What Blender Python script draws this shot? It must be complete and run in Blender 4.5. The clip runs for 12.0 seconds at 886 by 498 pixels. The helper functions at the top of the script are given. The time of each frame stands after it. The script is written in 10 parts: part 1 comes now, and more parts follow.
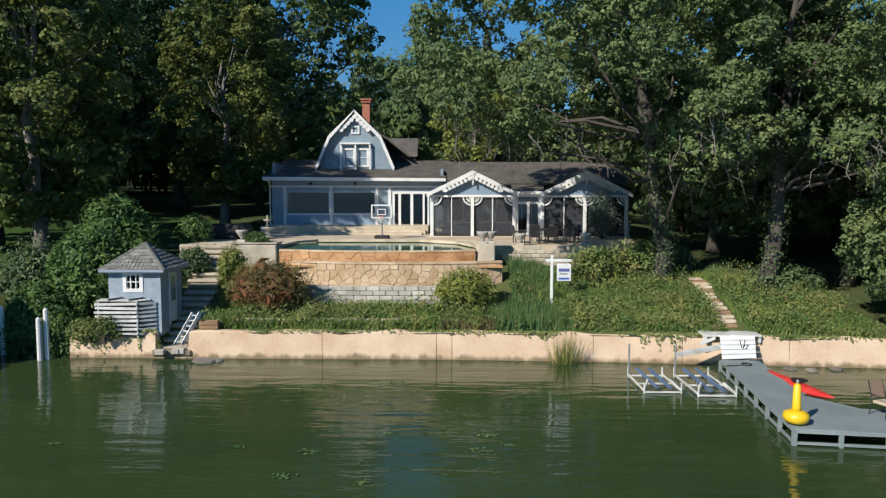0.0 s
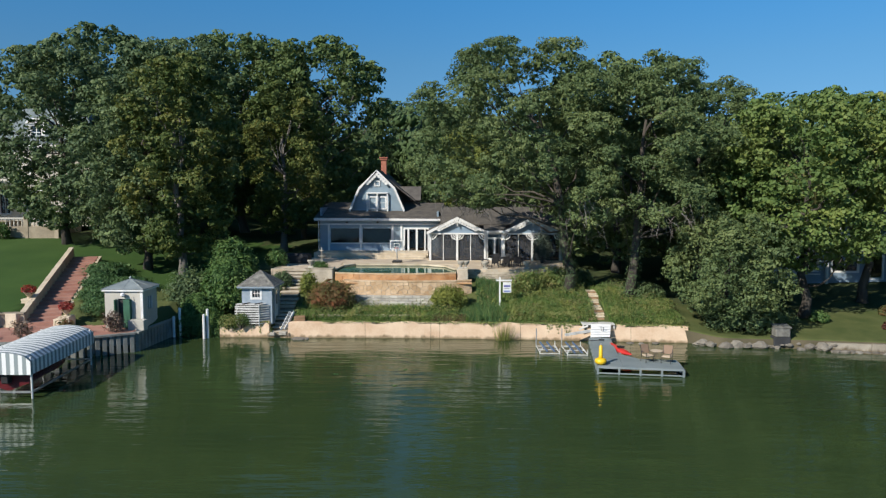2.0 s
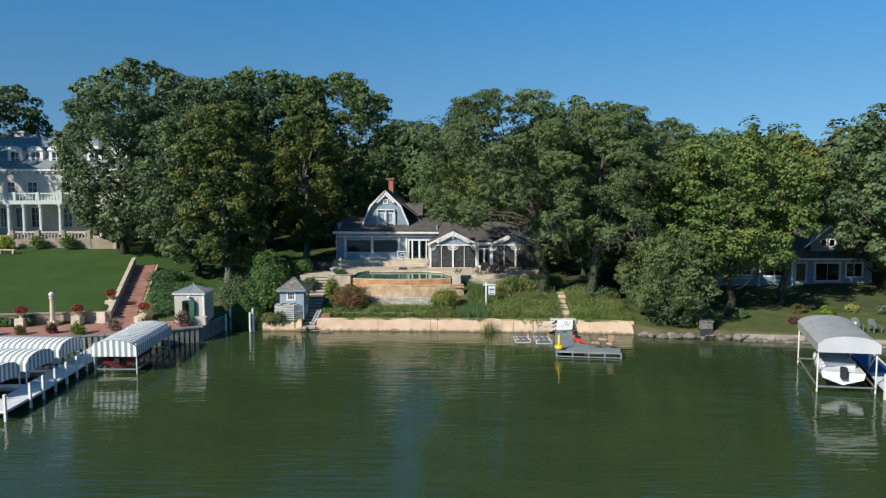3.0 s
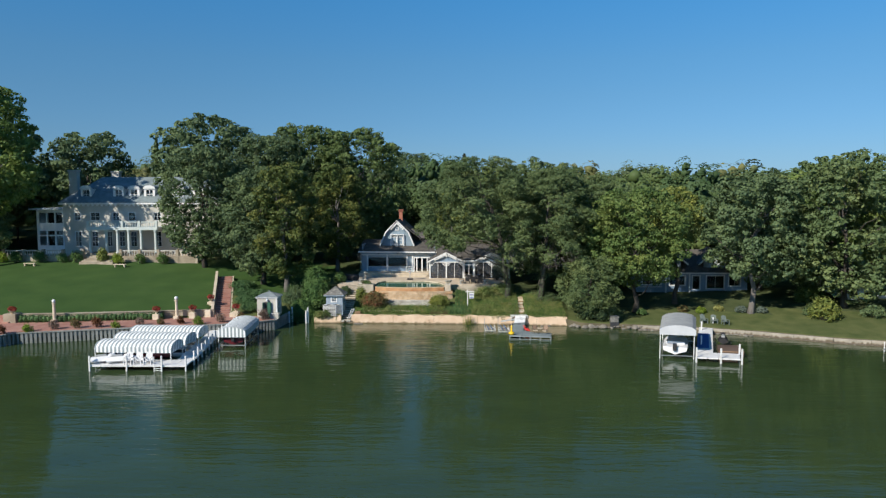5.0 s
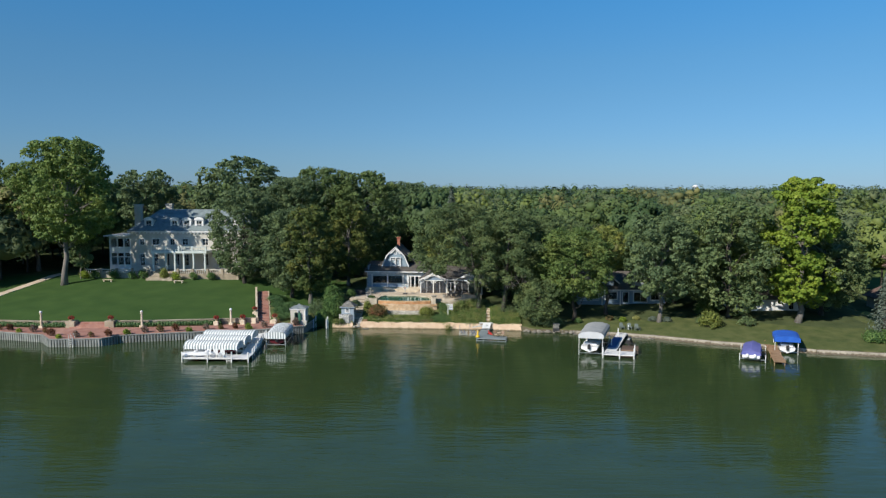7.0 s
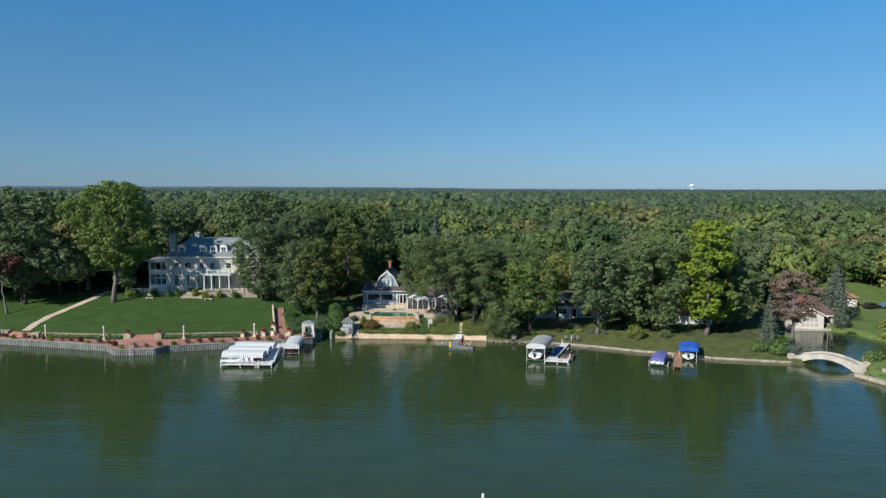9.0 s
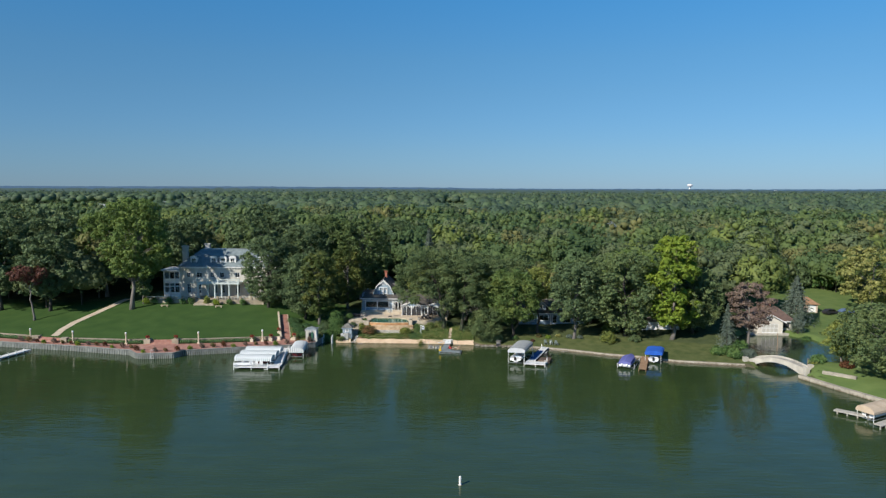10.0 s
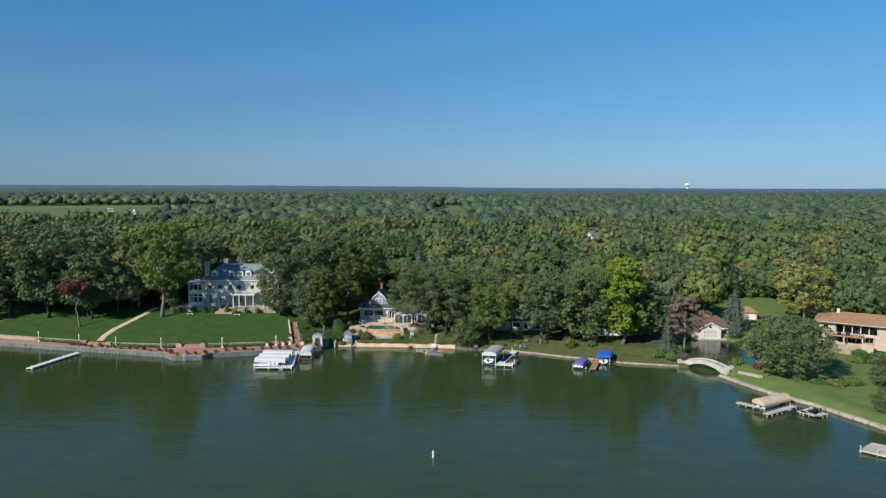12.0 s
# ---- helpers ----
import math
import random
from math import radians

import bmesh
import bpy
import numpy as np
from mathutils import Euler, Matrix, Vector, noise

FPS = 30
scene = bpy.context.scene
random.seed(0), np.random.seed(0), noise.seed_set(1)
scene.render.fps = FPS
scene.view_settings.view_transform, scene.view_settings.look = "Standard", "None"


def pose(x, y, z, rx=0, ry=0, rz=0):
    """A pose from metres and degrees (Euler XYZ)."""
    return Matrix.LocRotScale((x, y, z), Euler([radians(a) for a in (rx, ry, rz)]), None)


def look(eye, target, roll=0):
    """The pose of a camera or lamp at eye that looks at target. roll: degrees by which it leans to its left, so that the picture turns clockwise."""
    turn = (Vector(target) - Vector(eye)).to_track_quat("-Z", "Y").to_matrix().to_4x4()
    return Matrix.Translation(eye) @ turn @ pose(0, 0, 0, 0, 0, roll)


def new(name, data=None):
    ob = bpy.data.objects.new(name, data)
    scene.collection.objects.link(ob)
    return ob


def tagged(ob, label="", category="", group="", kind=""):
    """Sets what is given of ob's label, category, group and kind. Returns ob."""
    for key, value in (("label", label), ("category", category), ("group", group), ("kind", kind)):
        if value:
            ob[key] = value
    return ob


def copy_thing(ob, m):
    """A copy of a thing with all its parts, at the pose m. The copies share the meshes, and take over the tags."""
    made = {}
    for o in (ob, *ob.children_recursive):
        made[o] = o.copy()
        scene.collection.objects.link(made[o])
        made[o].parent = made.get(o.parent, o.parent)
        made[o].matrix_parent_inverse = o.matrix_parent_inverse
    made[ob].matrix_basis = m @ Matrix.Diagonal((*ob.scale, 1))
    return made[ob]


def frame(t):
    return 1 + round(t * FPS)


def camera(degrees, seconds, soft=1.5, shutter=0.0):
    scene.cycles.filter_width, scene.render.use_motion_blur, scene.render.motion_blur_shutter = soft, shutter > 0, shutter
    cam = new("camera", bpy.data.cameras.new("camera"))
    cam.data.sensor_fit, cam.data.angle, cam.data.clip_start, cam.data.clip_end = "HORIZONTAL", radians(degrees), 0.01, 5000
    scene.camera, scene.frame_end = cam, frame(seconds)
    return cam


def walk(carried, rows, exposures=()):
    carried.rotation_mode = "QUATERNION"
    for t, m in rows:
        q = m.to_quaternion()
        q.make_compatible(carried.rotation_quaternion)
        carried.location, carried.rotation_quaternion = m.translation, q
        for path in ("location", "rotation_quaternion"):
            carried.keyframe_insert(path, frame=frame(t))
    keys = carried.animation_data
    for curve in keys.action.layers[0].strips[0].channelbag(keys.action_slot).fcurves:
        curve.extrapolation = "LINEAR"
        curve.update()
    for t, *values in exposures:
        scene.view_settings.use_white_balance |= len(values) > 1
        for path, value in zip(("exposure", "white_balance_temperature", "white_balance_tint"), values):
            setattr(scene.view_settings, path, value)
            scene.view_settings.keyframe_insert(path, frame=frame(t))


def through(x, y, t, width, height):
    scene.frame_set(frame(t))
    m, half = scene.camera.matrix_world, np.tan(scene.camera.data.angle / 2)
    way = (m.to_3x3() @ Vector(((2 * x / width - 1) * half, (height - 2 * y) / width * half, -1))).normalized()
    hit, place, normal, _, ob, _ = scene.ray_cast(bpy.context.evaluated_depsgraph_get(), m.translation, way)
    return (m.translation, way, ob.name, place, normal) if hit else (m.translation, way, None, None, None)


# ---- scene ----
# ---- camera: a drone backing away over the lake and climbing ----
cam = camera(65.0, 12.0, soft=1.3)
# seconds, x, y, z, yaw, pitch, roll
ROWS = [
    (0.0, -0.429, -3.178, 7.033, 0.400, -4.739, 0.100),
    (0.5, -0.341, -8.159, 7.754, 0.452, -4.684, 0.258),
    (1.0, -0.054, -13.268, 8.661, 0.558, -4.691, 0.248),
    (1.5, 0.321, -18.671, 9.664, 0.693, -4.729, 0.156),
    (2.0, 0.721, -24.458, 10.711, 0.842, -4.774, 0.040),
    (2.5, 1.118, -30.659, 11.780, 0.992, -4.815, -0.062),
    (3.0, 1.512, -37.257, 12.871, 1.134, -4.843, -0.133),
    (3.5, 1.919, -44.205, 13.998, 1.263, -4.859, -0.165),
    (4.0, 2.363, -51.437, 15.185, 1.377, -4.865, -0.160),
    (4.5, 2.874, -58.877, 16.459, 1.473, -4.864, -0.128),
    (5.0, 3.478, -66.450, 17.845, 1.551, -4.860, -0.079),
    (5.5, 4.194, -74.088, 19.365, 1.612, -4.860, -0.025),
    (6.0, 5.034, -81.733, 21.032, 1.657, -4.866, 0.024),
    (6.5, 5.997, -89.344, 22.850, 1.686, -4.882, 0.061),
    (7.0, 7.073, -96.897, 24.815, 1.700, -4.907, 0.080),
    (7.5, 8.241, -104.384, 26.911, 1.701, -4.941, 0.083),
    (8.0, 9.470, -111.811, 29.114, 1.688, -4.982, 0.071),
    (8.5, 10.727, -119.199, 31.391, 1.664, -5.027, 0.052),
    (9.0, 11.977, -126.572, 33.705, 1.630, -5.071, 0.033),
    (9.5, 13.187, -133.955, 36.019, 1.588, -5.111, 0.022),
    (10.0, 14.341, -141.362, 38.296, 1.544, -5.145, 0.026),
    (10.5, 15.439, -148.790, 40.509, 1.503, -5.175, 0.045),
    (11.0, 16.511, -156.200, 42.646, 1.473, -5.204, 0.073),
    (11.5, 17.626, -163.511, 44.715, 1.469, -5.245, 0.091),
    (12.0, 18.906, -170.576, 46.752, 1.507, -5.316, 0.064),
]
walk(cam, [(t, pose(x, y, z, 90 + pitch, 0, yaw) @ pose(0, 0, 0, 0, 0, roll)) for t, x, y, z, yaw, pitch, roll in ROWS])

# ---- world, sun ----
SUN_UP, SUN_ROUND = 33.5, 224.0
world = bpy.data.worlds.new("world")
scene.world = world
world.use_nodes = True
sky = world.node_tree.nodes.new("ShaderNodeTexSky")
sky.sky_type = "NISHITA"
sky.sun_disc = False
sky.sun_elevation, sky.sun_rotation = radians(SUN_UP), radians(SUN_ROUND)
sky.altitude, sky.air_density, sky.dust_density, sky.ozone_density = 200, 1.0, 0.0, 6.0
back = world.node_tree.nodes["Background"]
back.inputs[1].default_value = 0.066
tint = world.node_tree.nodes.new("ShaderNodeMix")
tint.data_type, tint.blend_type = "RGBA", "MULTIPLY"
tint.inputs["Factor"].default_value = 1.0
tint.inputs[7].default_value = (0.59, 0.94, 1.165, 1)
world.node_tree.links.new(sky.outputs[0], tint.inputs[6])
# haze pales the low sky
where, split, rise, clear = [world.node_tree.nodes.new("ShaderNode" + n) for n in ("TexCoord", "SeparateXYZ", "ValToRGB", "Mix")]
world.node_tree.links.new(where.outputs["Generated"], split.inputs[0])
world.node_tree.links.new(split.outputs["Z"], rise.inputs[0])
steps = rise.color_ramp.elements
steps[0].position, steps[0].color = 0.0, (0.75, 0.72, 0.95, 1)
steps[1].position, steps[1].color = 0.30, (0.96, 1.34, 1.26, 1)
for p, c in ((0.05, (0.93, 0.83, 0.91, 1)), (0.13, (1.08, 1.01, 0.94, 1)), (0.175, (1.10, 1.12, 1.01, 1)), (0.26, (0.95, 1.32, 1.24, 1))):
    steps.new(p).color = c
clear.data_type, clear.blend_type = "RGBA", "MULTIPLY"
clear.inputs["Factor"].default_value = 1.0
world.node_tree.links.new(tint.outputs[2], clear.inputs[6])
world.node_tree.links.new(rise.outputs[0], clear.inputs[7])
world.node_tree.links.new(clear.outputs[2], back.inputs[0])
sun = new("sun", bpy.data.lights.new("sun", "SUN"))
sun.data.energy, sun.data.angle, sun.data.color = 4.8, radians(0.55), (1.0, 0.93, 0.82)
toward = Vector((math.sin(radians(SUN_ROUND)) * math.cos(radians(SUN_UP)), math.cos(radians(SUN_ROUND)) * math.cos(radians(SUN_UP)), math.sin(radians(SUN_UP))))
sun.matrix_world = look(toward * 200, (0, 0, 0))
scene.view_settings.exposure = 0.25


# ---- materials ----
def surface(name, low, high, scale=2.0, rough=0.7, bump=0.2, fine=40.0, metal=0.0, stretch=(1, 1, 1), vary=0.0, island=0.0, spec=0.5):
    """A surface whose colour wanders between two tones at a broad and a fine scale, with matching relief."""
    m = bpy.data.materials.new(name)
    m.use_nodes = True
    nt = m.node_tree
    b = nt.nodes["Principled BSDF"]
    b.inputs["Roughness"].default_value, b.inputs["Metallic"].default_value = rough, metal
    b.inputs["Specular IOR Level"].default_value = spec
    co = nt.nodes.new("ShaderNodeTexCoord")
    mp = nt.nodes.new("ShaderNodeMapping")
    mp.inputs["Scale"].default_value = stretch
    nt.links.new(co.outputs["Object"], mp.inputs[0])
    broad, grain = nt.nodes.new("ShaderNodeTexNoise"), nt.nodes.new("ShaderNodeTexNoise")
    for n, s, d in ((broad, scale, 5), (grain, fine, 3)):
        n.inputs["Scale"].default_value, n.inputs["Detail"].default_value = s, d
        nt.links.new(mp.outputs[0], n.inputs["Vector"])
    add = nt.nodes.new("ShaderNodeMath")
    add.operation = "MULTIPLY_ADD"
    add.inputs[1].default_value = 0.35
    nt.links.new(grain.outputs[0], add.inputs[0])
    nt.links.new(broad.outputs[0], add.inputs[2])
    ramp = nt.nodes.new("ShaderNodeValToRGB")
    ramp.color_ramp.elements[0].position, ramp.color_ramp.elements[1].position = 0.45, 0.95
    ramp.color_ramp.elements[0].color, ramp.color_ramp.elements[1].color = (*low, 1), (*high, 1)
    last = add.outputs[0]
    if vary or island:
        src = nt.nodes.new("ShaderNodeObjectInfo").outputs["Random"] if vary else nt.nodes.new("ShaderNodeNewGeometry").outputs["Random Per Island"]
        shift = nt.nodes.new("ShaderNodeMath")
        shift.operation = "MULTIPLY_ADD"
        shift.inputs[1].default_value = vary or island
        nt.links.new(src, shift.inputs[0])
        minus = nt.nodes.new("ShaderNodeMath")
        minus.operation = "SUBTRACT"
        minus.inputs[1].default_value = (vary or island) / 2
        nt.links.new(last, minus.inputs[0])
        nt.links.new(minus.outputs[0], shift.inputs[2])
        last = shift.outputs[0]
    nt.links.new(last, ramp.inputs[0])
    nt.links.new(ramp.outputs[0], b.inputs["Base Color"])
    if bump:
        bm = nt.nodes.new("ShaderNodeBump")
        bm.inputs["Strength"].default_value, bm.inputs["Distance"].default_value = bump, 0.02
        nt.links.new(add.outputs[0], bm.inputs["Height"])
        nt.links.new(bm.outputs[0], b.inputs["Normal"])
    return m


def leafage(name, low, mid, high, through=0.3, patch=0.25, each=0.45):
    """Leaves: each one takes its own tone, and whole boughs lean lighter or darker; some light passes through."""
    m = bpy.data.materials.new(name)
    m.use_nodes = True
    nt = m.node_tree
    b, out = nt.nodes["Principled BSDF"], nt.nodes["Material Output"]
    b.inputs["Roughness"].default_value = 0.6
    b.inputs["Specular IOR Level"].default_value = 0.25
    geo, co, obj = nt.nodes.new("ShaderNodeNewGeometry"), nt.nodes.new("ShaderNodeTexCoord"), nt.nodes.new("ShaderNodeObjectInfo")
    n = nt.nodes.new("ShaderNodeTexNoise")
    n.inputs["Scale"].default_value, n.inputs["Detail"].default_value = patch, 3
    nt.links.new(co.outputs["Object"], n.inputs["Vector"])
    mix = nt.nodes.new("ShaderNodeMath")
    mix.operation = "MULTIPLY_ADD"
    mix.inputs[1].default_value = each
    nt.links.new(geo.outputs["Random Per Island"], mix.inputs[0])
    nt.links.new(n.outputs[0], mix.inputs[2])
    if each < 0.4:
        level = nt.nodes.new("ShaderNodeMath")
        level.operation = "ADD"
        level.inputs[1].default_value = (0.45 - each) / 2
        nt.links.new(mix.outputs[0], level.inputs[0])
        mix = level
    ramp = nt.nodes.new("ShaderNodeValToRGB")
    e = ramp.color_ramp.elements
    e[0].position, e[1].position = 0.42, 1.0
    e[0].color, e[1].color = (*low, 1), (*high, 1)
    k = e.new(0.7)
    k.color = (*mid, 1)
    nt.links.new(mix.outputs[0], ramp.inputs[0])
    tr = nt.nodes.new("ShaderNodeBsdfTranslucent")
    sh = nt.nodes.new("ShaderNodeMixShader")
    sh.inputs[0].default_value = through
    for sock in (b.inputs["Base Color"], tr.inputs["Color"]):
        nt.links.new(ramp.outputs[0], sock)
    nt.links.new(b.outputs[0], sh.inputs[1])
    nt.links.new(tr.outputs[0], sh.inputs[2])
    nt.links.new(sh.outputs[0], out.inputs[0])
    return m


def boarded(name, low, high, pitch=0.12, rough=0.55, axis="Z", depth=0.02):
    """Lapped boards: the surface tones, with a sawtooth relief across the boards."""
    m = surface(name, low, high, 1.2, rough, 0.0, 30)
    nt = m.node_tree
    b = nt.nodes["Principled BSDF"]
    co, w, bm = nt.nodes.new("ShaderNodeTexCoord"), nt.nodes.new("ShaderNodeTexWave"), nt.nodes.new("ShaderNodeBump")
    w.wave_type, w.bands_direction, w.wave_profile = "BANDS", axis, "SAW"
    w.inputs["Scale"].default_value = 0.314 / pitch
    w.inputs["Distortion"].default_value = 0.0
    nt.links.new(co.outputs["Object"], w.inputs["Vector"])
    bm.inputs["Strength"].default_value, bm.inputs["Distance"].default_value = 1.0, depth
    nt.links.new(w.outputs["Fac"], bm.inputs["Height"])
    nt.links.new(bm.outputs[0], b.inputs["Normal"])
    return m


def striped(name, one, two, pitch, axis="X"):
    """Awning cloth woven in two coloured stripes."""
    m = surface(name, one, one, 3, 0.8, 0.05)
    nt = m.node_tree
    b = nt.nodes["Principled BSDF"]
    co, w, r = nt.nodes.new("ShaderNodeTexCoord"), nt.nodes.new("ShaderNodeTexWave"), nt.nodes.new("ShaderNodeValToRGB")
    w.wave_type, w.bands_direction = "BANDS", axis
    w.inputs["Scale"].default_value = 0.314 / pitch
    nt.links.new(co.outputs["Object"], w.inputs["Vector"])
    r.color_ramp.interpolation = "CONSTANT"
    r.color_ramp.elements[0].color, r.color_ramp.elements[1].color = (*one, 1), (*two, 1)
    r.color_ramp.elements[1].position = 0.5
    nt.links.new(w.outputs["Fac"], r.inputs[0])
    nt.links.new(r.outputs[0], b.inputs["Base Color"])
    return m


def pane_glass(name):
    m = bpy.data.materials.new(name)
    m.use_nodes = True
    b = m.node_tree.nodes["Principled BSDF"]
    b.inputs["Base Color"].default_value = (0.75, 0.82, 0.85, 1)
    b.inputs["Roughness"].default_value, b.inputs["IOR"].default_value = 0.03, 1.45
    b.inputs["Transmission Weight"].default_value = 1.0
    return m


def screen_cloth(name, tone, open_share):
    m = bpy.data.materials.new(name)
    m.use_nodes = True
    nt = m.node_tree
    b, out = nt.nodes["Principled BSDF"], nt.nodes["Material Output"]
    b.inputs["Base Color"].default_value, b.inputs["Roughness"].default_value = (*tone, 1), 0.8
    t, s = nt.nodes.new("ShaderNodeBsdfTransparent"), nt.nodes.new("ShaderNodeMixShader")
    s.inputs[0].default_value = open_share
    nt.links.new(b.outputs[0], s.inputs[1])
    nt.links.new(t.outputs[0], s.inputs[2])
    nt.links.new(s.outputs[0], out.inputs[0])
    return m


def lake_water(name, deep, ripple=0.12):
    m = bpy.data.materials.new(name)
    m.use_nodes = True
    nt = m.node_tree
    b = nt.nodes["Principled BSDF"]
    b.inputs["Roughness"].default_value, b.inputs["IOR"].default_value = 0.03, 1.33
    co = nt.nodes.new("ShaderNodeTexCoord")
    heights = []
    for s, st, d in ((0.16, (0.8, 1.8, 1), 2), (0.8, (0.42, 2.1, 1), 3), (3.0, (0.7, 2.0, 1), 2)):
        mp, n = nt.nodes.new("ShaderNodeMapping"), nt.nodes.new("ShaderNodeTexNoise")
        mp.inputs["Scale"].default_value = st
        n.inputs["Scale"].default_value, n.inputs["Detail"].default_value = s, d
        nt.links.new(co.outputs["Object"], mp.inputs[0])
        nt.links.new(mp.outputs[0], n.inputs["Vector"])
        heights.append(n)
    h = None
    for n, w in zip(heights, (0.62, 0.30, 0.040)):
        k = nt.nodes.new("ShaderNodeMath")
        k.operation = "MULTIPLY_ADD"
        k.inputs[1].default_value = w
        nt.links.new(n.outputs[0], k.inputs[0])
        if h:
            nt.links.new(h, k.inputs[2])
        else:
            k.inputs[2].default_value = 0
        h = k.outputs[0]
    bm = nt.nodes.new("ShaderNodeBump")
    bm.inputs["Strength"].default_value, bm.inputs["Distance"].default_value = 1.0, ripple
    nt.links.new(h, bm.inputs["Height"])
    nt.links.new(bm.outputs[0], b.inputs["Normal"])
    r = nt.nodes.new("ShaderNodeValToRGB")
    r.color_ramp.elements[0].position, r.color_ramp.elements[1].position = 0.3, 0.75
    r.color_ramp.elements[0].color, r.color_ramp.elements[1].color = (*deep, 1), (deep[0] * 1.25, deep[1] * 1.2, deep[2] * 1.1, 1)
    nt.links.new(heights[0].outputs[0], r.inputs[0])
    nt.links.new(r.outputs[0], b.inputs["Base Color"])
    return m


WATER = lake_water("lake water", (0.030, 0.052, 0.020))
POOLWATER = lake_water("pool water", (0.05, 0.13, 0.08), 0.02)
FARLAWN = surface("pale striped lawn", (0.088, 0.140, 0.040), (0.135, 0.185, 0.058), 0.3, 0.9, 0.4, 25, spec=0.2)
LAWN = surface("mown lawn", (0.030, 0.069, 0.015), (0.049, 0.095, 0.022), 0.25, 0.9, 0.4, 25, spec=0.2)
ROUGHGRASS = surface("rough grass", (0.054, 0.078, 0.024), (0.115, 0.128, 0.048), 0.6, 0.95, 0.6, 18, spec=0.2)
SHADYWOODFLOOR = surface("woodland floor", (0.042, 0.060, 0.026), (0.095, 0.115, 0.050), 0.3, 0.95, 0.5, 12, spec=0.1)
FIELD = surface("far field", (0.095, 0.145, 0.062), (0.160, 0.195, 0.092), 0.01, 0.95, 0, 0.1, spec=0.1)
BED = surface("lake bed", (0.06, 0.055, 0.03), (0.12, 0.1, 0.06), 0.6, 0.9, 0.3)
def stained(m, low, high, tone, rough_edge=0.16):
    """Algae and mud stain a wall up from the waterline, with a ragged edge and runs above it."""
    nt = m.node_tree
    b = nt.nodes["Principled BSDF"]
    src = b.inputs["Base Color"].links[0].from_socket
    co, sep, n, mp = [nt.nodes.new("ShaderNode" + k) for k in ("TexCoord", "SeparateXYZ", "TexNoise", "Mapping")]
    mp.inputs["Scale"].default_value = (1.2, 1.2, 0.35)
    n.inputs["Scale"].default_value, n.inputs["Detail"].default_value = 2.2, 6
    nt.links.new(co.outputs["Object"], sep.inputs[0])
    nt.links.new(co.outputs["Object"], mp.inputs[0])
    nt.links.new(mp.outputs[0], n.inputs["Vector"])
    ragged = nt.nodes.new("ShaderNodeMath")
    ragged.operation = "MULTIPLY_ADD"
    ragged.inputs[1].default_value = rough_edge * -6
    nt.links.new(n.outputs[0], ragged.inputs[0])
    nt.links.new(sep.outputs["Z"], ragged.inputs[2])
    rng_ = nt.nodes.new("ShaderNodeMapRange")
    for k, v in ((1, low - rough_edge * 3), (2, high - rough_edge * 3), (3, 1.0), (4, 0.0)):
        rng_.inputs[k].default_value = v
    nt.links.new(ragged.outputs[0], rng_.inputs[0])
    mix = nt.nodes.new("ShaderNodeMix")
    mix.data_type = "RGBA"
    mix.inputs[7].default_value = (*tone, 1)
    nt.links.new(rng_.outputs[0], mix.inputs[0])
    nt.links.new(src, mix.inputs[6])
    nt.links.new(mix.outputs[2], b.inputs["Base Color"])
    return m


SEAWALL = stained(surface("peach painted concrete", (0.56, 0.39, 0.26), (0.76, 0.60, 0.44), 0.7, 0.85, 0.35, 9), 0.04, 0.22, (0.24, 0.175, 0.105), 0.10)
PALESTONE = surface("cream limestone", (0.46, 0.38, 0.27), (0.68, 0.59, 0.46), 1.4, 0.85, 0.4, 14, vary=0.25)
SHAKE = surface("weathered wood shake", (0.12, 0.12, 0.11), (0.31, 0.30, 0.27), 3.0, 0.9, 0.4, 30, vary=0.3)
DIRT = surface("muddy rubble", (0.14, 0.11, 0.075), (0.30, 0.25, 0.18), 3.0, 0.9, 0.6, 25)
GREYBLOCK = surface("grey split block", (0.33, 0.31, 0.27), (0.58, 0.55, 0.48), 2.0, 0.9, 0.5, 20, vary=0.3)
FLAG = surface("buff flagstone", (0.44, 0.30, 0.17), (0.68, 0.52, 0.35), 1.2, 0.8, 0.4, 12, vary=0.32)
FLAGWET = surface("amber wet flagstone", (0.34, 0.17, 0.07), (0.60, 0.36, 0.18), 1.2, 0.45, 0.4, 12, vary=0.25)
MORTAR = surface("mortar", (0.38, 0.32, 0.25), (0.5, 0.44, 0.36), 4, 0.95, 0.3)
PATIO = surface("cream patio paving", (0.45, 0.36, 0.26), (0.62, 0.53, 0.41), 0.8, 0.85, 0.25, 10)
PALEGREEN = surface("pale grey-green paint", (0.42, 0.48, 0.47), (0.56, 0.61, 0.59), 1.5, 0.6, 0.1, 20)
WHITE = surface("white paint", (0.62, 0.63, 0.63), (0.82, 0.82, 0.80), 1.5, 0.5, 0.08, 25)
DIRTYWHITE = surface("weathered white paint", (0.42, 0.42, 0.40), (0.78, 0.78, 0.75), 2.2, 0.65, 0.2, 30)
BLUE_BOARD = boarded("blue grey siding", (0.23, 0.31, 0.38), (0.30, 0.39, 0.46))
BLUE_PANEL = surface("blue grey panel", (0.20, 0.28, 0.37), (0.27, 0.36, 0.46), 1.3, 0.6, 0.06)
PALEBLUE = surface("pale blue paint", (0.225, 0.285, 0.345), (0.335, 0.395, 0.45), 2.2, 0.6, 0.08, 18)
SHINGLE = boarded("brown grey shingles", (0.06, 0.055, 0.05), (0.135, 0.12, 0.10), 0.14, 0.9, "Y", 0.015)
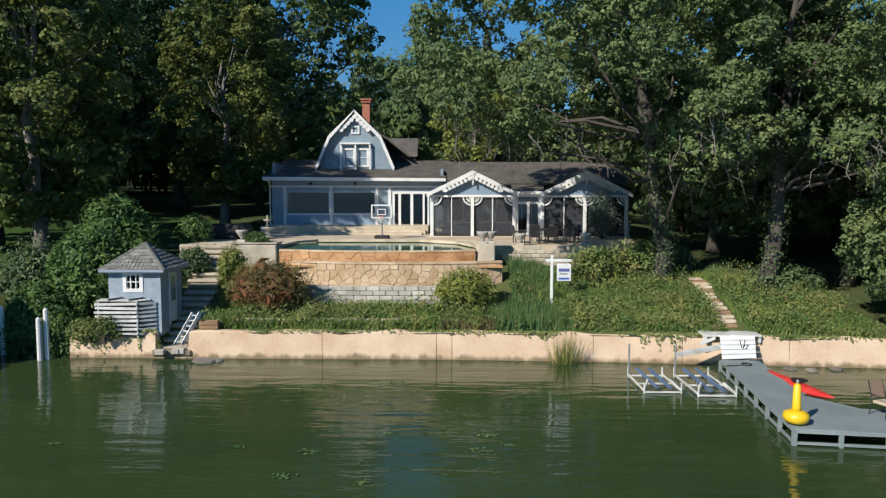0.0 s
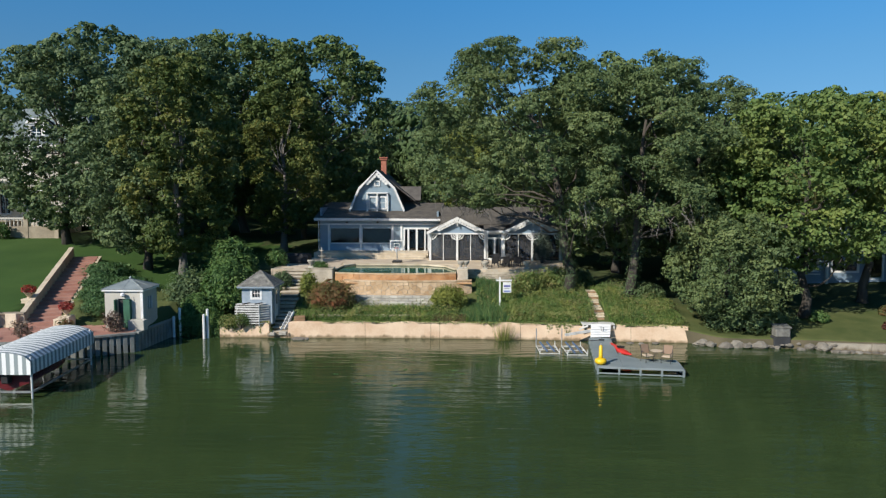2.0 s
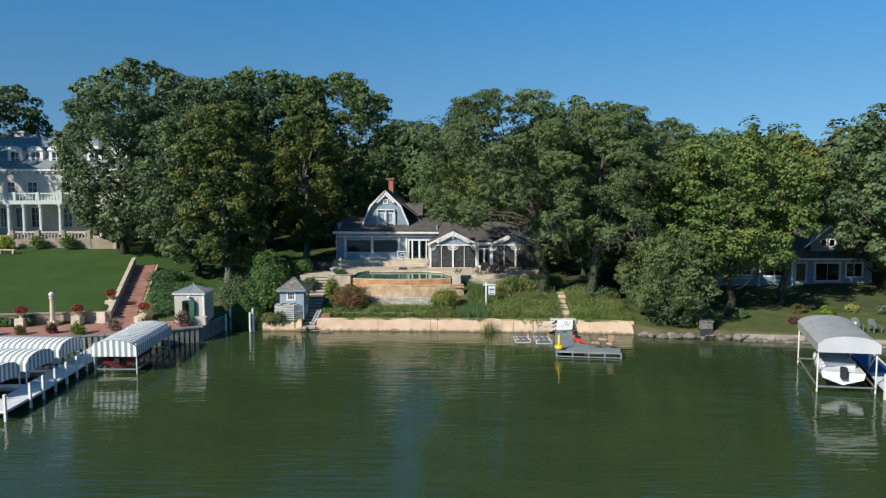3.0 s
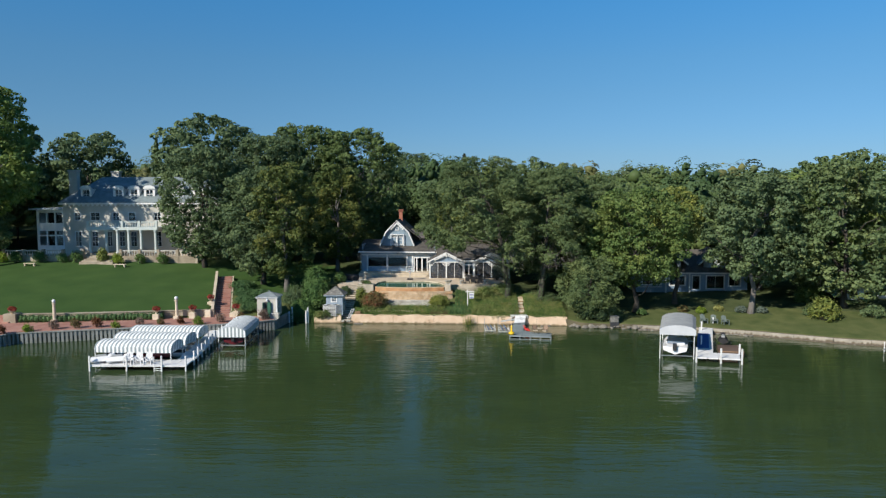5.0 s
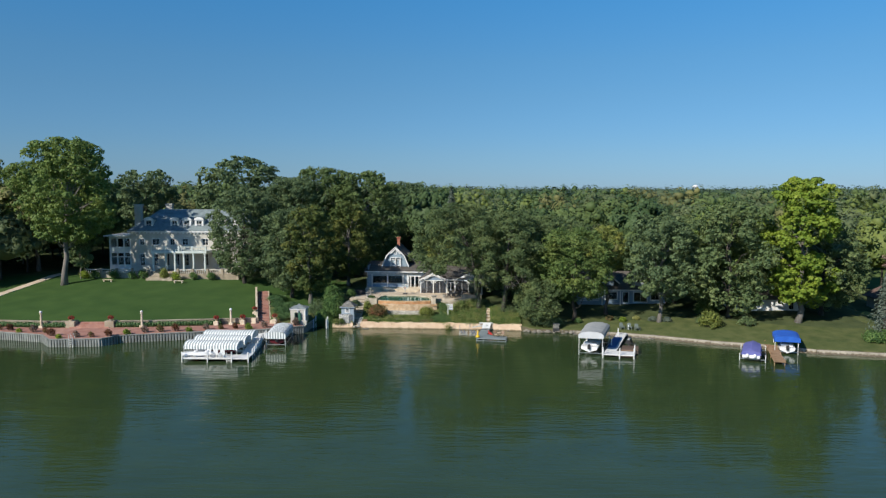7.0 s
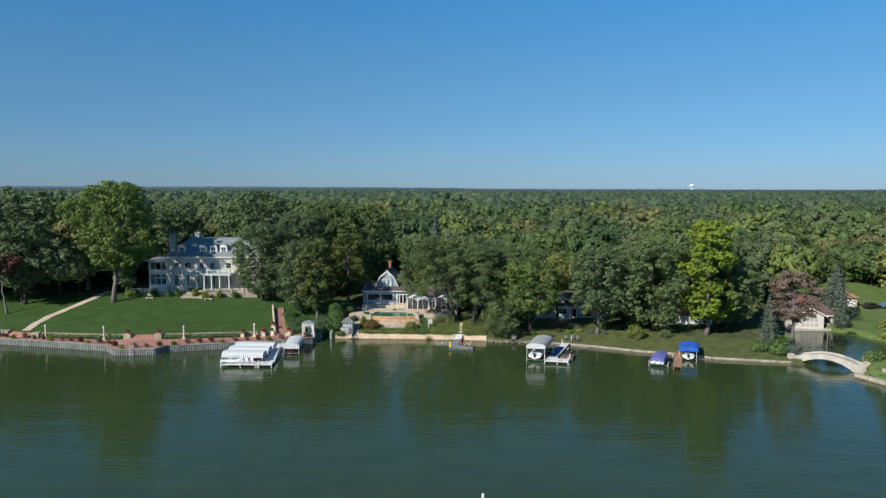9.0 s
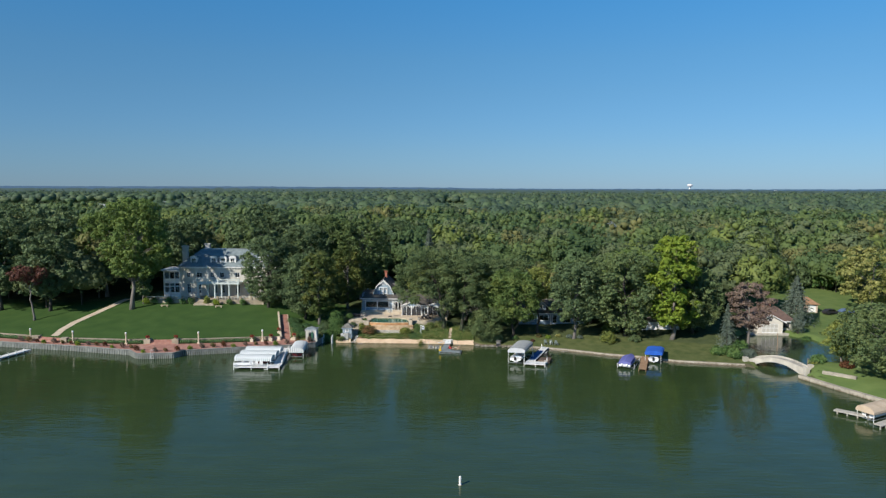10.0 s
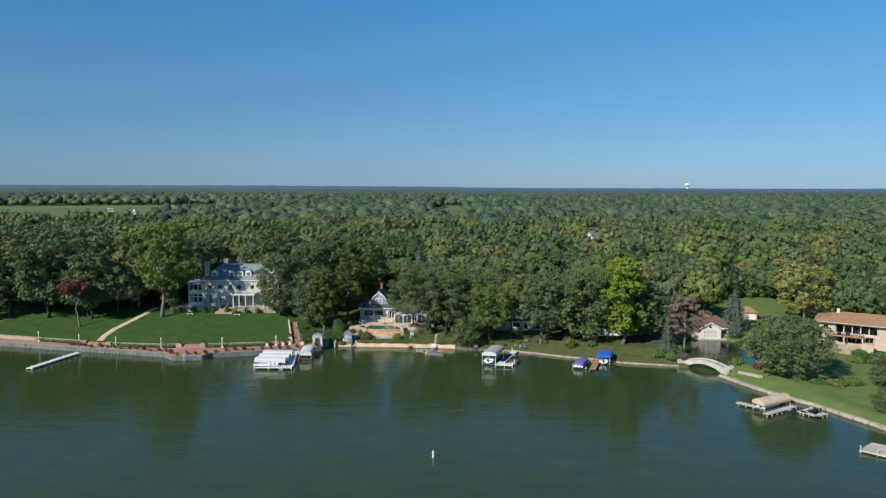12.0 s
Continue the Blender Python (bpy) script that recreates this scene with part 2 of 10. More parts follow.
SHINGLE_SIDE = boarded("dark shingles", (0.06, 0.055, 0.052), (0.13, 0.12, 0.11), 0.16, 0.9, "Z", 0.015)
GREYSHINGLE = boarded("weathered wood shakes", (0.13, 0.13, 0.12), (0.27, 0.26, 0.23), 0.16, 0.9, "Z", 0.03)
BRICK = surface("red brick", (0.28, 0.09, 0.06), (0.42, 0.17, 0.11), 3, 0.85, 0.4, 30, vary=0.3)
BRICKPAVE = surface("pink red brick paving", (0.299, 0.137, 0.103), (0.440, 0.252, 0.196), 0.8, 0.85, 0.2, 20, vary=0.2)
# near-black colour stands in for the darkness of unlit interiors
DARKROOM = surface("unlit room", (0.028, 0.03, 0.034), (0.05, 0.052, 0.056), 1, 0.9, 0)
GLASS = pane_glass("window glass")
SCREEN = screen_cloth("dark insect screen", (0.05, 0.055, 0.065), 0.45)
GREYDECK = surface("grey deck paint", (0.17, 0.21, 0.22), (0.25, 0.29, 0.30), 0.8, 0.6, 0.12, 20, vary=0.1)
STEEL = surface("galvanised steel", (0.35, 0.37, 0.39), (0.55, 0.57, 0.58), 3, 0.4, 0.05, 30, metal=0.7)
BLUESTEEL = surface("blue grey sheet piling", (0.16, 0.17, 0.16), (0.32, 0.335, 0.315), 1.0, 0.6, 0.2, 12, vary=0.2)
YELLOW = surface("yellow plastic", (0.72, 0.45, 0.01), (0.82, 0.56, 0.03), 2, 0.35, 0.03)
RED = surface("red plastic", (0.55, 0.03, 0.03), (0.68, 0.06, 0.05), 2, 0.35, 0.03)
BLACK = surface("black wicker", (0.012, 0.012, 0.014), (0.03, 0.03, 0.032), 3, 0.6, 0.3, 60)
BARK = surface("oak bark", (0.035, 0.030, 0.025), (0.095, 0.083, 0.070), 1.6, 0.95, 0.9, 14, stretch=(1, 1, 0.3))
GREYBARK = surface("grey bark", (0.11, 0.10, 0.09), (0.24, 0.22, 0.20), 1.6, 0.95, 0.8, 14, stretch=(1, 1, 0.3))
DARKTIMBER = surface("dark timber", (0.035, 0.03, 0.025), (0.085, 0.072, 0.06), 1.5, 0.85, 0.3, 25)
TIMBER = surface("brown timber", (0.22, 0.13, 0.07), (0.38, 0.25, 0.15), 1.5, 0.8, 0.3, 25)
TANSTUCCO = surface("tan stucco", (0.42, 0.33, 0.25), (0.58, 0.47, 0.37), 0.7, 0.85, 0.15, 12)
CREAM = surface("cream paint", (0.60, 0.56, 0.49), (0.74, 0.70, 0.62), 0.6, 0.7, 0.1, 12)
LIMEWASH = surface("cream stucco", (0.42, 0.405, 0.36), (0.56, 0.535, 0.475), 0.6, 0.8, 0.12, 12)
SLATE = boarded("blue grey slate", (0.12, 0.155, 0.165), (0.23, 0.28, 0.285), 0.25, 0.7, "Z", 0.02)
COPPERROOF = surface("grey metal roof", (0.22, 0.26, 0.27), (0.38, 0.42, 0.42), 1.5, 0.45, 0.1, 14, metal=0.3)
GREENPAINT = surface("green door paint", (0.03, 0.10, 0.06), (0.05, 0.15, 0.09), 2, 0.5, 0.05)
SPRUCEPAINT = surface("faded grey green paint", (0.10, 0.13, 0.115), (0.17, 0.205, 0.18), 3.0, 0.8, 0.2, 20)
WEATHERSTONE = surface("lichened grey-cream stone", (0.27, 0.235, 0.18), (0.54, 0.48, 0.385), 1.1, 0.92, 0.7, 9, vary=0.3)
OLDSTONE = surface("weathered tan stone", (0.24, 0.20, 0.145), (0.44, 0.38, 0.29), 1.0, 0.9, 0.5, 12, vary=0.25)
SHOREWALL = stained(surface("weathered shore concrete", (0.26, 0.235, 0.19), (0.46, 0.42, 0.345), 0.8, 0.9, 0.4, 10, vary=0.2), 0.06, 0.3, (0.13, 0.105, 0.07))
VALANCE = surface("pale grey canvas", (0.48, 0.50, 0.52), (0.60, 0.62, 0.64), 0.8, 0.85, 0.1)
CANVAS = surface("grey canvas", (0.27, 0.285, 0.285), (0.37, 0.385, 0.38), 0.8, 0.85, 0.1)
TANCANVAS = surface("tan canvas", (0.44, 0.34, 0.24), (0.58, 0.47, 0.35), 0.8, 0.85, 0.1)
CARPET = surface("blue grey carpet", (0.06, 0.10, 0.18), (0.11, 0.17, 0.27), 2, 0.9, 0.2)
BLUECANVAS = surface("bright blue canvas", (0.01, 0.08, 0.42), (0.02, 0.13, 0.55), 0.8, 0.8, 0.1)
VIOLETCANVAS = surface("violet blue canvas", (0.09, 0.10, 0.30), (0.14, 0.15, 0.40), 0.8, 0.8, 0.1)
STRIPE_X = striped("striped awning cloth", (0.80, 0.82, 0.82), (0.26, 0.31, 0.32), 0.42, "X")
STRIPE_Y = striped("striped awning cloth across", (0.80, 0.82, 0.82), (0.26, 0.31, 0.32), 0.42, "Y")
HULL = surface("white gelcoat", (0.72, 0.73, 0.74), (0.82, 0.82, 0.82), 0.5, 0.25, 0)
MAROON = surface("maroon gelcoat", (0.10, 0.015, 0.02), (0.15, 0.025, 0.03), 0.5, 0.25, 0)
TILE = boarded("brown orange clay tiles", (0.25, 0.14, 0.075), (0.37, 0.225, 0.13), 0.3, 0.85, "Y", 0.03)
BROWNTILE = boarded("dark brown shingles", (0.09, 0.06, 0.05), (0.16, 0.105, 0.085), 0.2, 0.9, "Y", 0.02)
CONCRETE = surface("weathered concrete", (0.32, 0.30, 0.26), (0.56, 0.53, 0.46), 0.8, 0.9, 0.4, 10, vary=0.2)
ROCK = surface("shore rock", (0.11, 0.10, 0.085), (0.25, 0.23, 0.195), 1.4, 0.9, 0.6, 9, vary=0.4)
OAK = leafage("oak leaves", (0.071, 0.113, 0.048), (0.119, 0.174, 0.070), (0.214, 0.258, 0.096), 0.26, each=0.2)
OAKDARK = leafage("dark oak leaves", (0.067, 0.109, 0.051), (0.111, 0.167, 0.078), (0.192, 0.253, 0.101), each=0.2)
MAPLE = leafage("light maple leaves", (0.078, 0.132, 0.041), (0.132, 0.205, 0.060), (0.238, 0.288, 0.079), 0.35, each=0.22)
TURNING = leafage("yellowing leaves", (0.060, 0.098, 0.030), (0.106, 0.151, 0.043), (0.227, 0.222, 0.055), 0.35, each=0.25)
LIME = leafage("yellow green leaves", (0.111, 0.186, 0.026), (0.186, 0.276, 0.036), (0.302, 0.367, 0.052), 0.35, each=0.3)
FRESH = leafage("fresh green leaves", (0.090, 0.151, 0.042), (0.155, 0.231, 0.061), (0.249, 0.311, 0.081), 0.35, each=0.2)
RUST = leafage("rust red leaves", (0.06, 0.03, 0.015), (0.12, 0.05, 0.025), (0.20, 0.09, 0.04))
SCARLET = leafage("dull red leaves", (0.072, 0.035, 0.027), (0.136, 0.056, 0.043), (0.200, 0.100, 0.069))
PURPLE = leafage("brown purple leaves", (0.115, 0.088, 0.072), (0.205, 0.150, 0.120), (0.310, 0.230, 0.175))
JUNIPER = leafage("juniper needles", (0.035, 0.085, 0.03), (0.062, 0.13, 0.045), (0.11, 0.19, 0.07), 0.2, patch=0.6)
SPRUCE = leafage("blue spruce needles", (0.080, 0.112, 0.086), (0.135, 0.178, 0.140), (0.205, 0.250, 0.200), 0.3)
PALELEAF = leafage("pale olive leaves", (0.140, 0.172, 0.047), (0.250, 0.265, 0.078), (0.390, 0.374, 0.140))
YELLOWING = leafage("yellow green shrub leaves", (0.119, 0.161, 0.042), (0.196, 0.238, 0.059), (0.322, 0.336, 0.084), patch=0.8)
SEDGE = leafage("blue green sedge", (0.058, 0.137, 0.055), (0.105, 0.200, 0.075), (0.180, 0.270, 0.098), patch=0.6)
DRYGRASS = leafage("dry weeds", (0.149, 0.132, 0.063), (0.218, 0.184, 0.092), (0.299, 0.253, 0.127), patch=0.6)
SHRUB = leafage("shrub leaves", (0.046, 0.104, 0.035), (0.092, 0.178, 0.054), (0.195, 0.295, 0.090), patch=0.5)
BURNING = leafage("turning shrub leaves", (0.095, 0.125, 0.048), (0.185, 0.155, 0.062), (0.330, 0.130, 0.075), patch=0.7)
GRASSBLADE = leafage("bank grass", (0.091, 0.182, 0.046), (0.156, 0.273, 0.065), (0.312, 0.351, 0.117), patch=0.5)
COVER = leafage("ground cover leaves", (0.078, 0.128, 0.040), (0.155, 0.222, 0.066), (0.330, 0.315, 0.120), patch=0.8)
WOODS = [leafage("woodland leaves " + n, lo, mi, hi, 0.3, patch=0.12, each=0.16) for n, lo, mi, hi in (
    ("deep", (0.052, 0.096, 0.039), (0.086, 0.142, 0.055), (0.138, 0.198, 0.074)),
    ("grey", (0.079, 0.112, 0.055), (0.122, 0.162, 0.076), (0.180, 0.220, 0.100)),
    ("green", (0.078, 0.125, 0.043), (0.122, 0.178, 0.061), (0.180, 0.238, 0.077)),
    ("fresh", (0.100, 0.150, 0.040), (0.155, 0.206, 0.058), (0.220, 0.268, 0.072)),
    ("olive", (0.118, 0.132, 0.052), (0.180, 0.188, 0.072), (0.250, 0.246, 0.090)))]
# bluer, flatter copies of the woodland tones: distance haze mixed into leaf colour
HAZEWOODS = [leafage("haze-tinted distant leaves " + n, lo, mi, hi, 0.2, patch=0.05, each=0.1) for n, lo, mi, hi in (
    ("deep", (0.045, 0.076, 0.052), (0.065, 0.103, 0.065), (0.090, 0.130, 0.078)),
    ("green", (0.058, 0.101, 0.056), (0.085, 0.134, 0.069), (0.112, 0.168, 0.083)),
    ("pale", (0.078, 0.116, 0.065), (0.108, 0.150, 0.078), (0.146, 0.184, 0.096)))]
# blue-green canopy tone carries the haze as surface colour
HAZECANOPY = surface("far canopy in haze tint", (0.040, 0.074, 0.062), (0.075, 0.120, 0.088), 0.012, 0.9, 0.0, 0.05)
# blue of distance haze put straight into the ridge colour
HAZERIDGE = surface("far ridge in haze blue", (0.048, 0.108, 0.175), (0.066, 0.132, 0.205), 0.004, 0.9, 0.0, 0.02)
FLOWER = leafage("red flowers", (0.13, 0.03, 0.025), (0.30, 0.035, 0.03), (0.42, 0.07, 0.05))


# ---- builders ----
def thing(name, at, label, category, group="", kind="", turn=0.0):
    """An Empty at the base of a thing."""
    e = new(name)
    e.empty_display_size = 0.3
    e.matrix_basis = pose(*at, 0, 0, turn)
    return tagged(e, label, category, group, kind)


def link(name, me, mats, parent=None, label=""):
    for m in mats if isinstance(mats, (list, tuple)) else (mats,):
        me.materials.append(m)
    ob = new(name, me)
    if parent is not None:
        ob.parent = parent
        ob.matrix_parent_inverse = parent.matrix_basis.inverted() if parent.parent is None else Matrix()
    if label:
        ob["label"] = label
    return ob


def part(name, bm, mats, parent=None, label="", smooth=False):
    """One bmesh, in the coordinates of the place, as one mesh object under a thing or a part."""
    bmesh.ops.recalc_face_normals(bm, faces=bm.faces)
    me = bpy.data.meshes.new(name)
    bm.to_mesh(me)
    bm.free()
    if smooth:
        for p in me.polygons:
            p.use_smooth = True
    return link(name, me, mats, parent, label)


def settle(ob, poses):
    """Moves a thing built at the origin to the first pose and copies it to the others."""
    made = [copy_thing(ob, m) for m in poses[1:]]
    ob.matrix_basis = poses[0]
    return [ob] + made


def box(x0, x1, y0, y1, z0, z1, bevel=0.0, bm=None):
    own = bm is None
    bm = bmesh.new() if own else bm
    r = bmesh.ops.create_cube(bm, size=1, matrix=Matrix.Translation(((x0 + x1) / 2, (y0 + y1) / 2, (z0 + z1) / 2)) @ Matrix.Diagonal((abs(x1 - x0), abs(y1 - y0), abs(z1 - z0), 1)))
    if bevel:
        bmesh.ops.bevel(bm, geom=list({e for v in r["verts"] for e in v.link_edges}), offset=bevel, segments=1, affect="EDGES", clamp_overlap=True)
    return bm


def beam(a, b, w, h, bm=None, up=(0, 0, 1)):
    """A straight member of w x h section from a to b."""
    bm = bmesh.new() if bm is None else bm
    a, b = Vector(a), Vector(b)
    d = (b - a).normalized()
    s = d.cross(Vector(up))
    s = s.normalized() if s.length > 1e-4 else Vector((1, 0, 0))
    u = s.cross(d)
    v = [bm.verts.new(p + s * (i * w / 2) + u * (j * h / 2)) for p in (a, b) for i, j in ((-1, -1), (1, -1), (1, 1), (-1, 1))]
    for f in ((3, 2, 1, 0), (4, 5, 6, 7), (0, 1, 5, 4), (1, 2, 6, 5), (2, 3, 7, 6), (3, 0, 4, 7)):
        bm.faces.new([v[i] for i in f])
    return bm


def prism(pts, axis, a, b, bm=None):
    """A flat outline, given in the two other axes, drawn out along an axis from a to b."""
    bm = bmesh.new() if bm is None else bm
    def place(p, c):
        return {"x": (c, p[0], p[1]), "y": (p[0], c, p[1]), "z": (p[0], p[1], c)}[axis]
    lo, hi = [bm.verts.new(place(p, a)) for p in pts], [bm.verts.new(place(p, b)) for p in pts]
    bm.faces.new(lo)
    bm.faces.new(hi[::-1])
    n = len(pts)
    for i in range(n):
        bm.faces.new((lo[i], hi[i], hi[(i + 1) % n], lo[(i + 1) % n]))
    return bm


def slab(corners, thick, bm=None):
    """A plate through the corners (in order, counter-clockwise from outside), thickened behind."""
    bm = bmesh.new() if bm is None else bm
    p = [Vector(c) for c in corners]
    n = (p[1] - p[0]).cross(p[2] - p[0]).normalized() * thick
    top, low = [bm.verts.new(c) for c in p], [bm.verts.new(c - n) for c in p]
    bm.faces.new(top)
    bm.faces.new(low[::-1])
    for i in range(len(p)):
        j = (i + 1) % len(p)
        bm.faces.new((top[j], top[i], low[i], low[j]))
    return bm


def lathe(profile, at=(0, 0, 0), n=12, bm=None):
    """A turned shape: profile of (radius, height) from the bottom up."""
    bm = bmesh.new() if bm is None else bm
    rings = [[bm.verts.new((at[0] + r * math.cos(i * math.tau / n), at[1] + r * math.sin(i * math.tau / n), at[2] + z)) for i in range(n)] for r, z in profile]
    for lo, hi in zip(rings, rings[1:]):
        for i in range(n):
            bm.faces.new((lo[i], lo[(i + 1) % n], hi[(i + 1) % n], hi[i]))
    bm.faces.new(rings[0][::-1])
    bm.faces.new(rings[-1])
    return bm


def tube(pts, radii, n=7, bm=None):
    bm = bmesh.new() if bm is None else bm
    pts = [Vector(p) for p in pts]
    if not isinstance(radii, (list, tuple)):
        radii = [radii] * len(pts)
    rings = []
    for k, p in enumerate(pts):
        d = (pts[min(k + 1, len(pts) - 1)] - pts[max(k - 1, 0)]).normalized()
        s = d.cross(Vector((0.3, 0.9, 0.1))).normalized()
        u = d.cross(s)
        rings.append([bm.verts.new(p + (s * math.cos(i * math.tau / n) + u * math.sin(i * math.tau / n)) * radii[k]) for i in range(n)])
    for lo, hi in zip(rings, rings[1:]):
        for i in range(n):
            bm.faces.new((lo[i], lo[(i + 1) % n], hi[(i + 1) % n], hi[i]))
    bm.faces.new(rings[0][::-1])
    bm.faces.new(rings[-1])
    return bm


def pierced_wall(x0, x1, z0, z1, y, thick, holes, bm=None):
    """A wall in the plane y (its outer face) with rectangular openings (x0, x1, z0, z1) through it."""
    bm = bmesh.new() if bm is None else bm
    xs = sorted({x0, x1, *(v for h in holes for v in h[:2])})
    zs = sorted({z0, z1, *(v for h in holes for v in h[2:])})
    for a, b in zip(xs, xs[1:]):
        run = None
        for c, d in zip(zs, zs[1:]):
            mx, mz = (a + b) / 2, (c + d) / 2
            solid = not any(h[0] < mx < h[1] and h[2] < mz < h[3] for h in holes)
            if solid:
                run = (run[0] if run else c, d)
            if run and (not solid or d == zs[-1]):
                box(a, b, y, y + thick, *run, bm=bm)
                run = None
    bmesh.ops.remove_doubles(bm, verts=bm.verts, dist=1e-4)
    return bm


def window(parent, x0, x1, z0, z1, y, cols=1, rows=1, frame_w=0.07, mat=None, depth=0.12, casing=0.0, name="window"):
    """A framed window in the plane y: frame as the part, panes and bars under it, set back a little in the wall."""
    mat = mat or WHITE
    bm = bmesh.new()
    c = casing
    for a in ((x0 - c, x0 + frame_w, z0 - c, z1 + c), (x1 - frame_w, x1 + c, z0 - c, z1 + c), (x0 + frame_w, x1 - frame_w, z0 - c, z0 + frame_w), (x0 + frame_w, x1 - frame_w, z1 - frame_w, z1 + c)):
        box(a[0], a[1], y - 0.035, y + depth, a[2], a[3], bm=bm)
    w = part(name, bm, mat, parent)
    for i in range(1, cols):
        x = x0 + (x1 - x0) * i / cols
        part("glazing_bar", box(x - 0.02, x + 0.02, y, y + 0.05, z0 + frame_w, z1 - frame_w), mat, w)
    for i in range(1, rows):
        z = z0 + (z1 - z0) * i / rows
        part("glazing_bar", box(x0 + frame_w, x1 - frame_w, y + 0.002, y + 0.048, z - 0.02, z + 0.02), mat, w)
    g = part("pane", box(x0 + frame_w, x1 - frame_w, y + 0.06, y + 0.066, z0 + frame_w, z1 - frame_w), GLASS, w)
    g.visible_shadow = False
    return w


def mesh_from(name, verts, faces, mats, parent=None, label="", mat_index=None):
    """A mesh straight from arrays: one face array, or several of different face sizes."""
    faces = list(faces) if isinstance(faces, (list, tuple)) else [faces]
    me = bpy.data.meshes.new(name)
    sizes = np.concatenate([np.full(len(f), f.shape[1]) for f in faces]).astype(np.int32)
    loops = np.concatenate([f.ravel() for f in faces]).astype(np.int32)
    me.vertices.add(len(verts))
    me.vertices.foreach_set("co", verts.astype(np.float32).ravel())
    me.loops.add(len(loops))
    me.loops.foreach_set("vertex_index", loops)
    me.polygons.add(len(sizes))
    me.polygons.foreach_set("loop_start", np.concatenate([[0], np.cumsum(sizes)[:-1]]).astype(np.int32))
    me.polygons.foreach_set("loop_total", sizes)
    if mat_index is not None:
        me.polygons.foreach_set("material_index", np.asarray(mat_index).astype(np.int32))
    me.update(calc_edges=True)
    return link(name, me, mats, parent, label)


def ball(level):
    b = bmesh.new()
    bmesh.ops.create_icosphere(b, subdivisions=level, radius=1)
    b.verts.ensure_lookup_table()
    v, f = np.array([p.co[:] for p in b.verts]), np.array([[q.index for q in p.verts] for p in b.faces])
    b.free()
    return v, f


BALL = {1: ball(1), 2: ball(2)}


def cores(lobes, rng, share=0.8, level=1):
    """Shaggy inner masses of the boughs, which the leaves cover."""
    bv, bf = BALL[level]
    vs, fs = [], []
    for k, (c, r) in enumerate(lobes):
        vs.append(np.asarray(c) + bv * np.asarray(r) * share * rng.uniform(0.62, 1.22, (len(bv), 1)))
        fs.append(bf + k * len(bv))
    return np.concatenate(vs), np.concatenate(fs)


def leaf_quads(centres, normals, size, rng, slim=0.62):
    """Pointed leaf blades, one lozenge each, at the centres, facing about along the normals."""
    n = len(centres)
    t = rng.normal(size=(n, 3))
    t -= normals * (t * normals).sum(1)[:, None]
    t /= np.linalg.norm(t, axis=1)[:, None] + 1e-9
    s = np.cross(normals, t)
    L = (size * rng.uniform(0.6, 1.35, n))[:, None]
    v = np.stack([centres - t * L * 0.5, centres + s * L * slim * 0.5 + normals * L * 0.08, centres + t * L * 0.5, centres - s * L * slim * 0.5 + normals * L * 0.08], 1)
    return v.reshape(-1, 3), np.arange(n * 4).reshape(n, 4)


def clump_cloud(lobes, per, rng, inner=0.6, jitter=0.75, lift=0.25, sunny=0.0):
    """Points and facings scattered through the outer shells of ellipsoid lobes (centre, radii)."""
    cs, ns = [], []
    for (c, r), k in zip(lobes, per):
        d = rng.normal(size=(k, 3))
        if sunny:
            d += np.array((-0.15, -0.45, 0.4)) * sunny
        d /= np.linalg.norm(d, axis=1)[:, None]
        rad = inner + (1.06 - inner) * rng.random(k) ** 0.6
        cs.append(np.asarray(c) + d * np.asarray(r) * rad[:, None])
        nn = d + rng.normal(size=(k, 3)) * jitter * 0.5 + np.array((0, 0, lift))
        ns.append(nn / np.linalg.norm(nn, axis=1)[:, None])
    return np.concatenate(cs), np.concatenate(ns)




def leaf_tris(centres, normals, size, rng, slim=0.8):
    """Leafy sprays far off, one pointed blade each."""
    v, _ = leaf_quads(centres, normals, size, rng, slim)
    return v.reshape(-1, 4, 3)[:, :3].reshape(-1, 3), np.arange(len(centres) * 3).reshape(-1, 3)


def sprays(boughs, middle, leaves, each, clump, rng, up=0.45, out=0.8, flat=0.62, jitter=0.34):
    """Leaf places and facings: every bough carries leafy clumps on its outer side, and each clump's leaves form a low dome."""
    c0 = np.array([np.asarray(q[0], float) for q in boughs])
    r0 = np.array([np.asarray(q[1], float) for q in boughs])
    area = (r0[:, 0] * r0[:, 1]) ** 1.0
    k = np.maximum(3, leaves / each * area / area.sum()).astype(int)
    i = np.repeat(np.arange(len(boughs)), k)
    away = c0[i] - np.asarray(middle, float)
    away /= np.linalg.norm(away, axis=1)[:, None] + 1e-6
    d = rng.normal(size=(len(i), 3)) * 0.62 + away * out * 0.75 + np.array((0, 0, up * 0.7))
    d /= np.linalg.norm(d, axis=1)[:, None]
    heart = c0[i] + d * r0[i] * rng.uniform(0.72, 1.06, (len(i), 1))
    size = clump * rng.uniform(0.55, 1.35, (len(i), 1))
    lead = d + np.array((0, 0, up))
    lead /= np.linalg.norm(lead, axis=1)[:, None]
    e = rng.normal(size=(len(i), each, 3)) * 0.7 + lead[:, None] * 0.62
    e /= np.linalg.norm(e, axis=2, keepdims=True)
    p = heart[:, None] + e * size[:, None] * rng.uniform(0.72, 1.08, (len(i), each, 1)) * np.array((1, 1, flat))
    n = e + np.array((0, 0, 0.2)) + rng.normal(size=e.shape) * jitter
    n /= np.linalg.norm(n, axis=2, keepdims=True)
    return p.reshape(-1, 3), n.reshape(-1, 3)


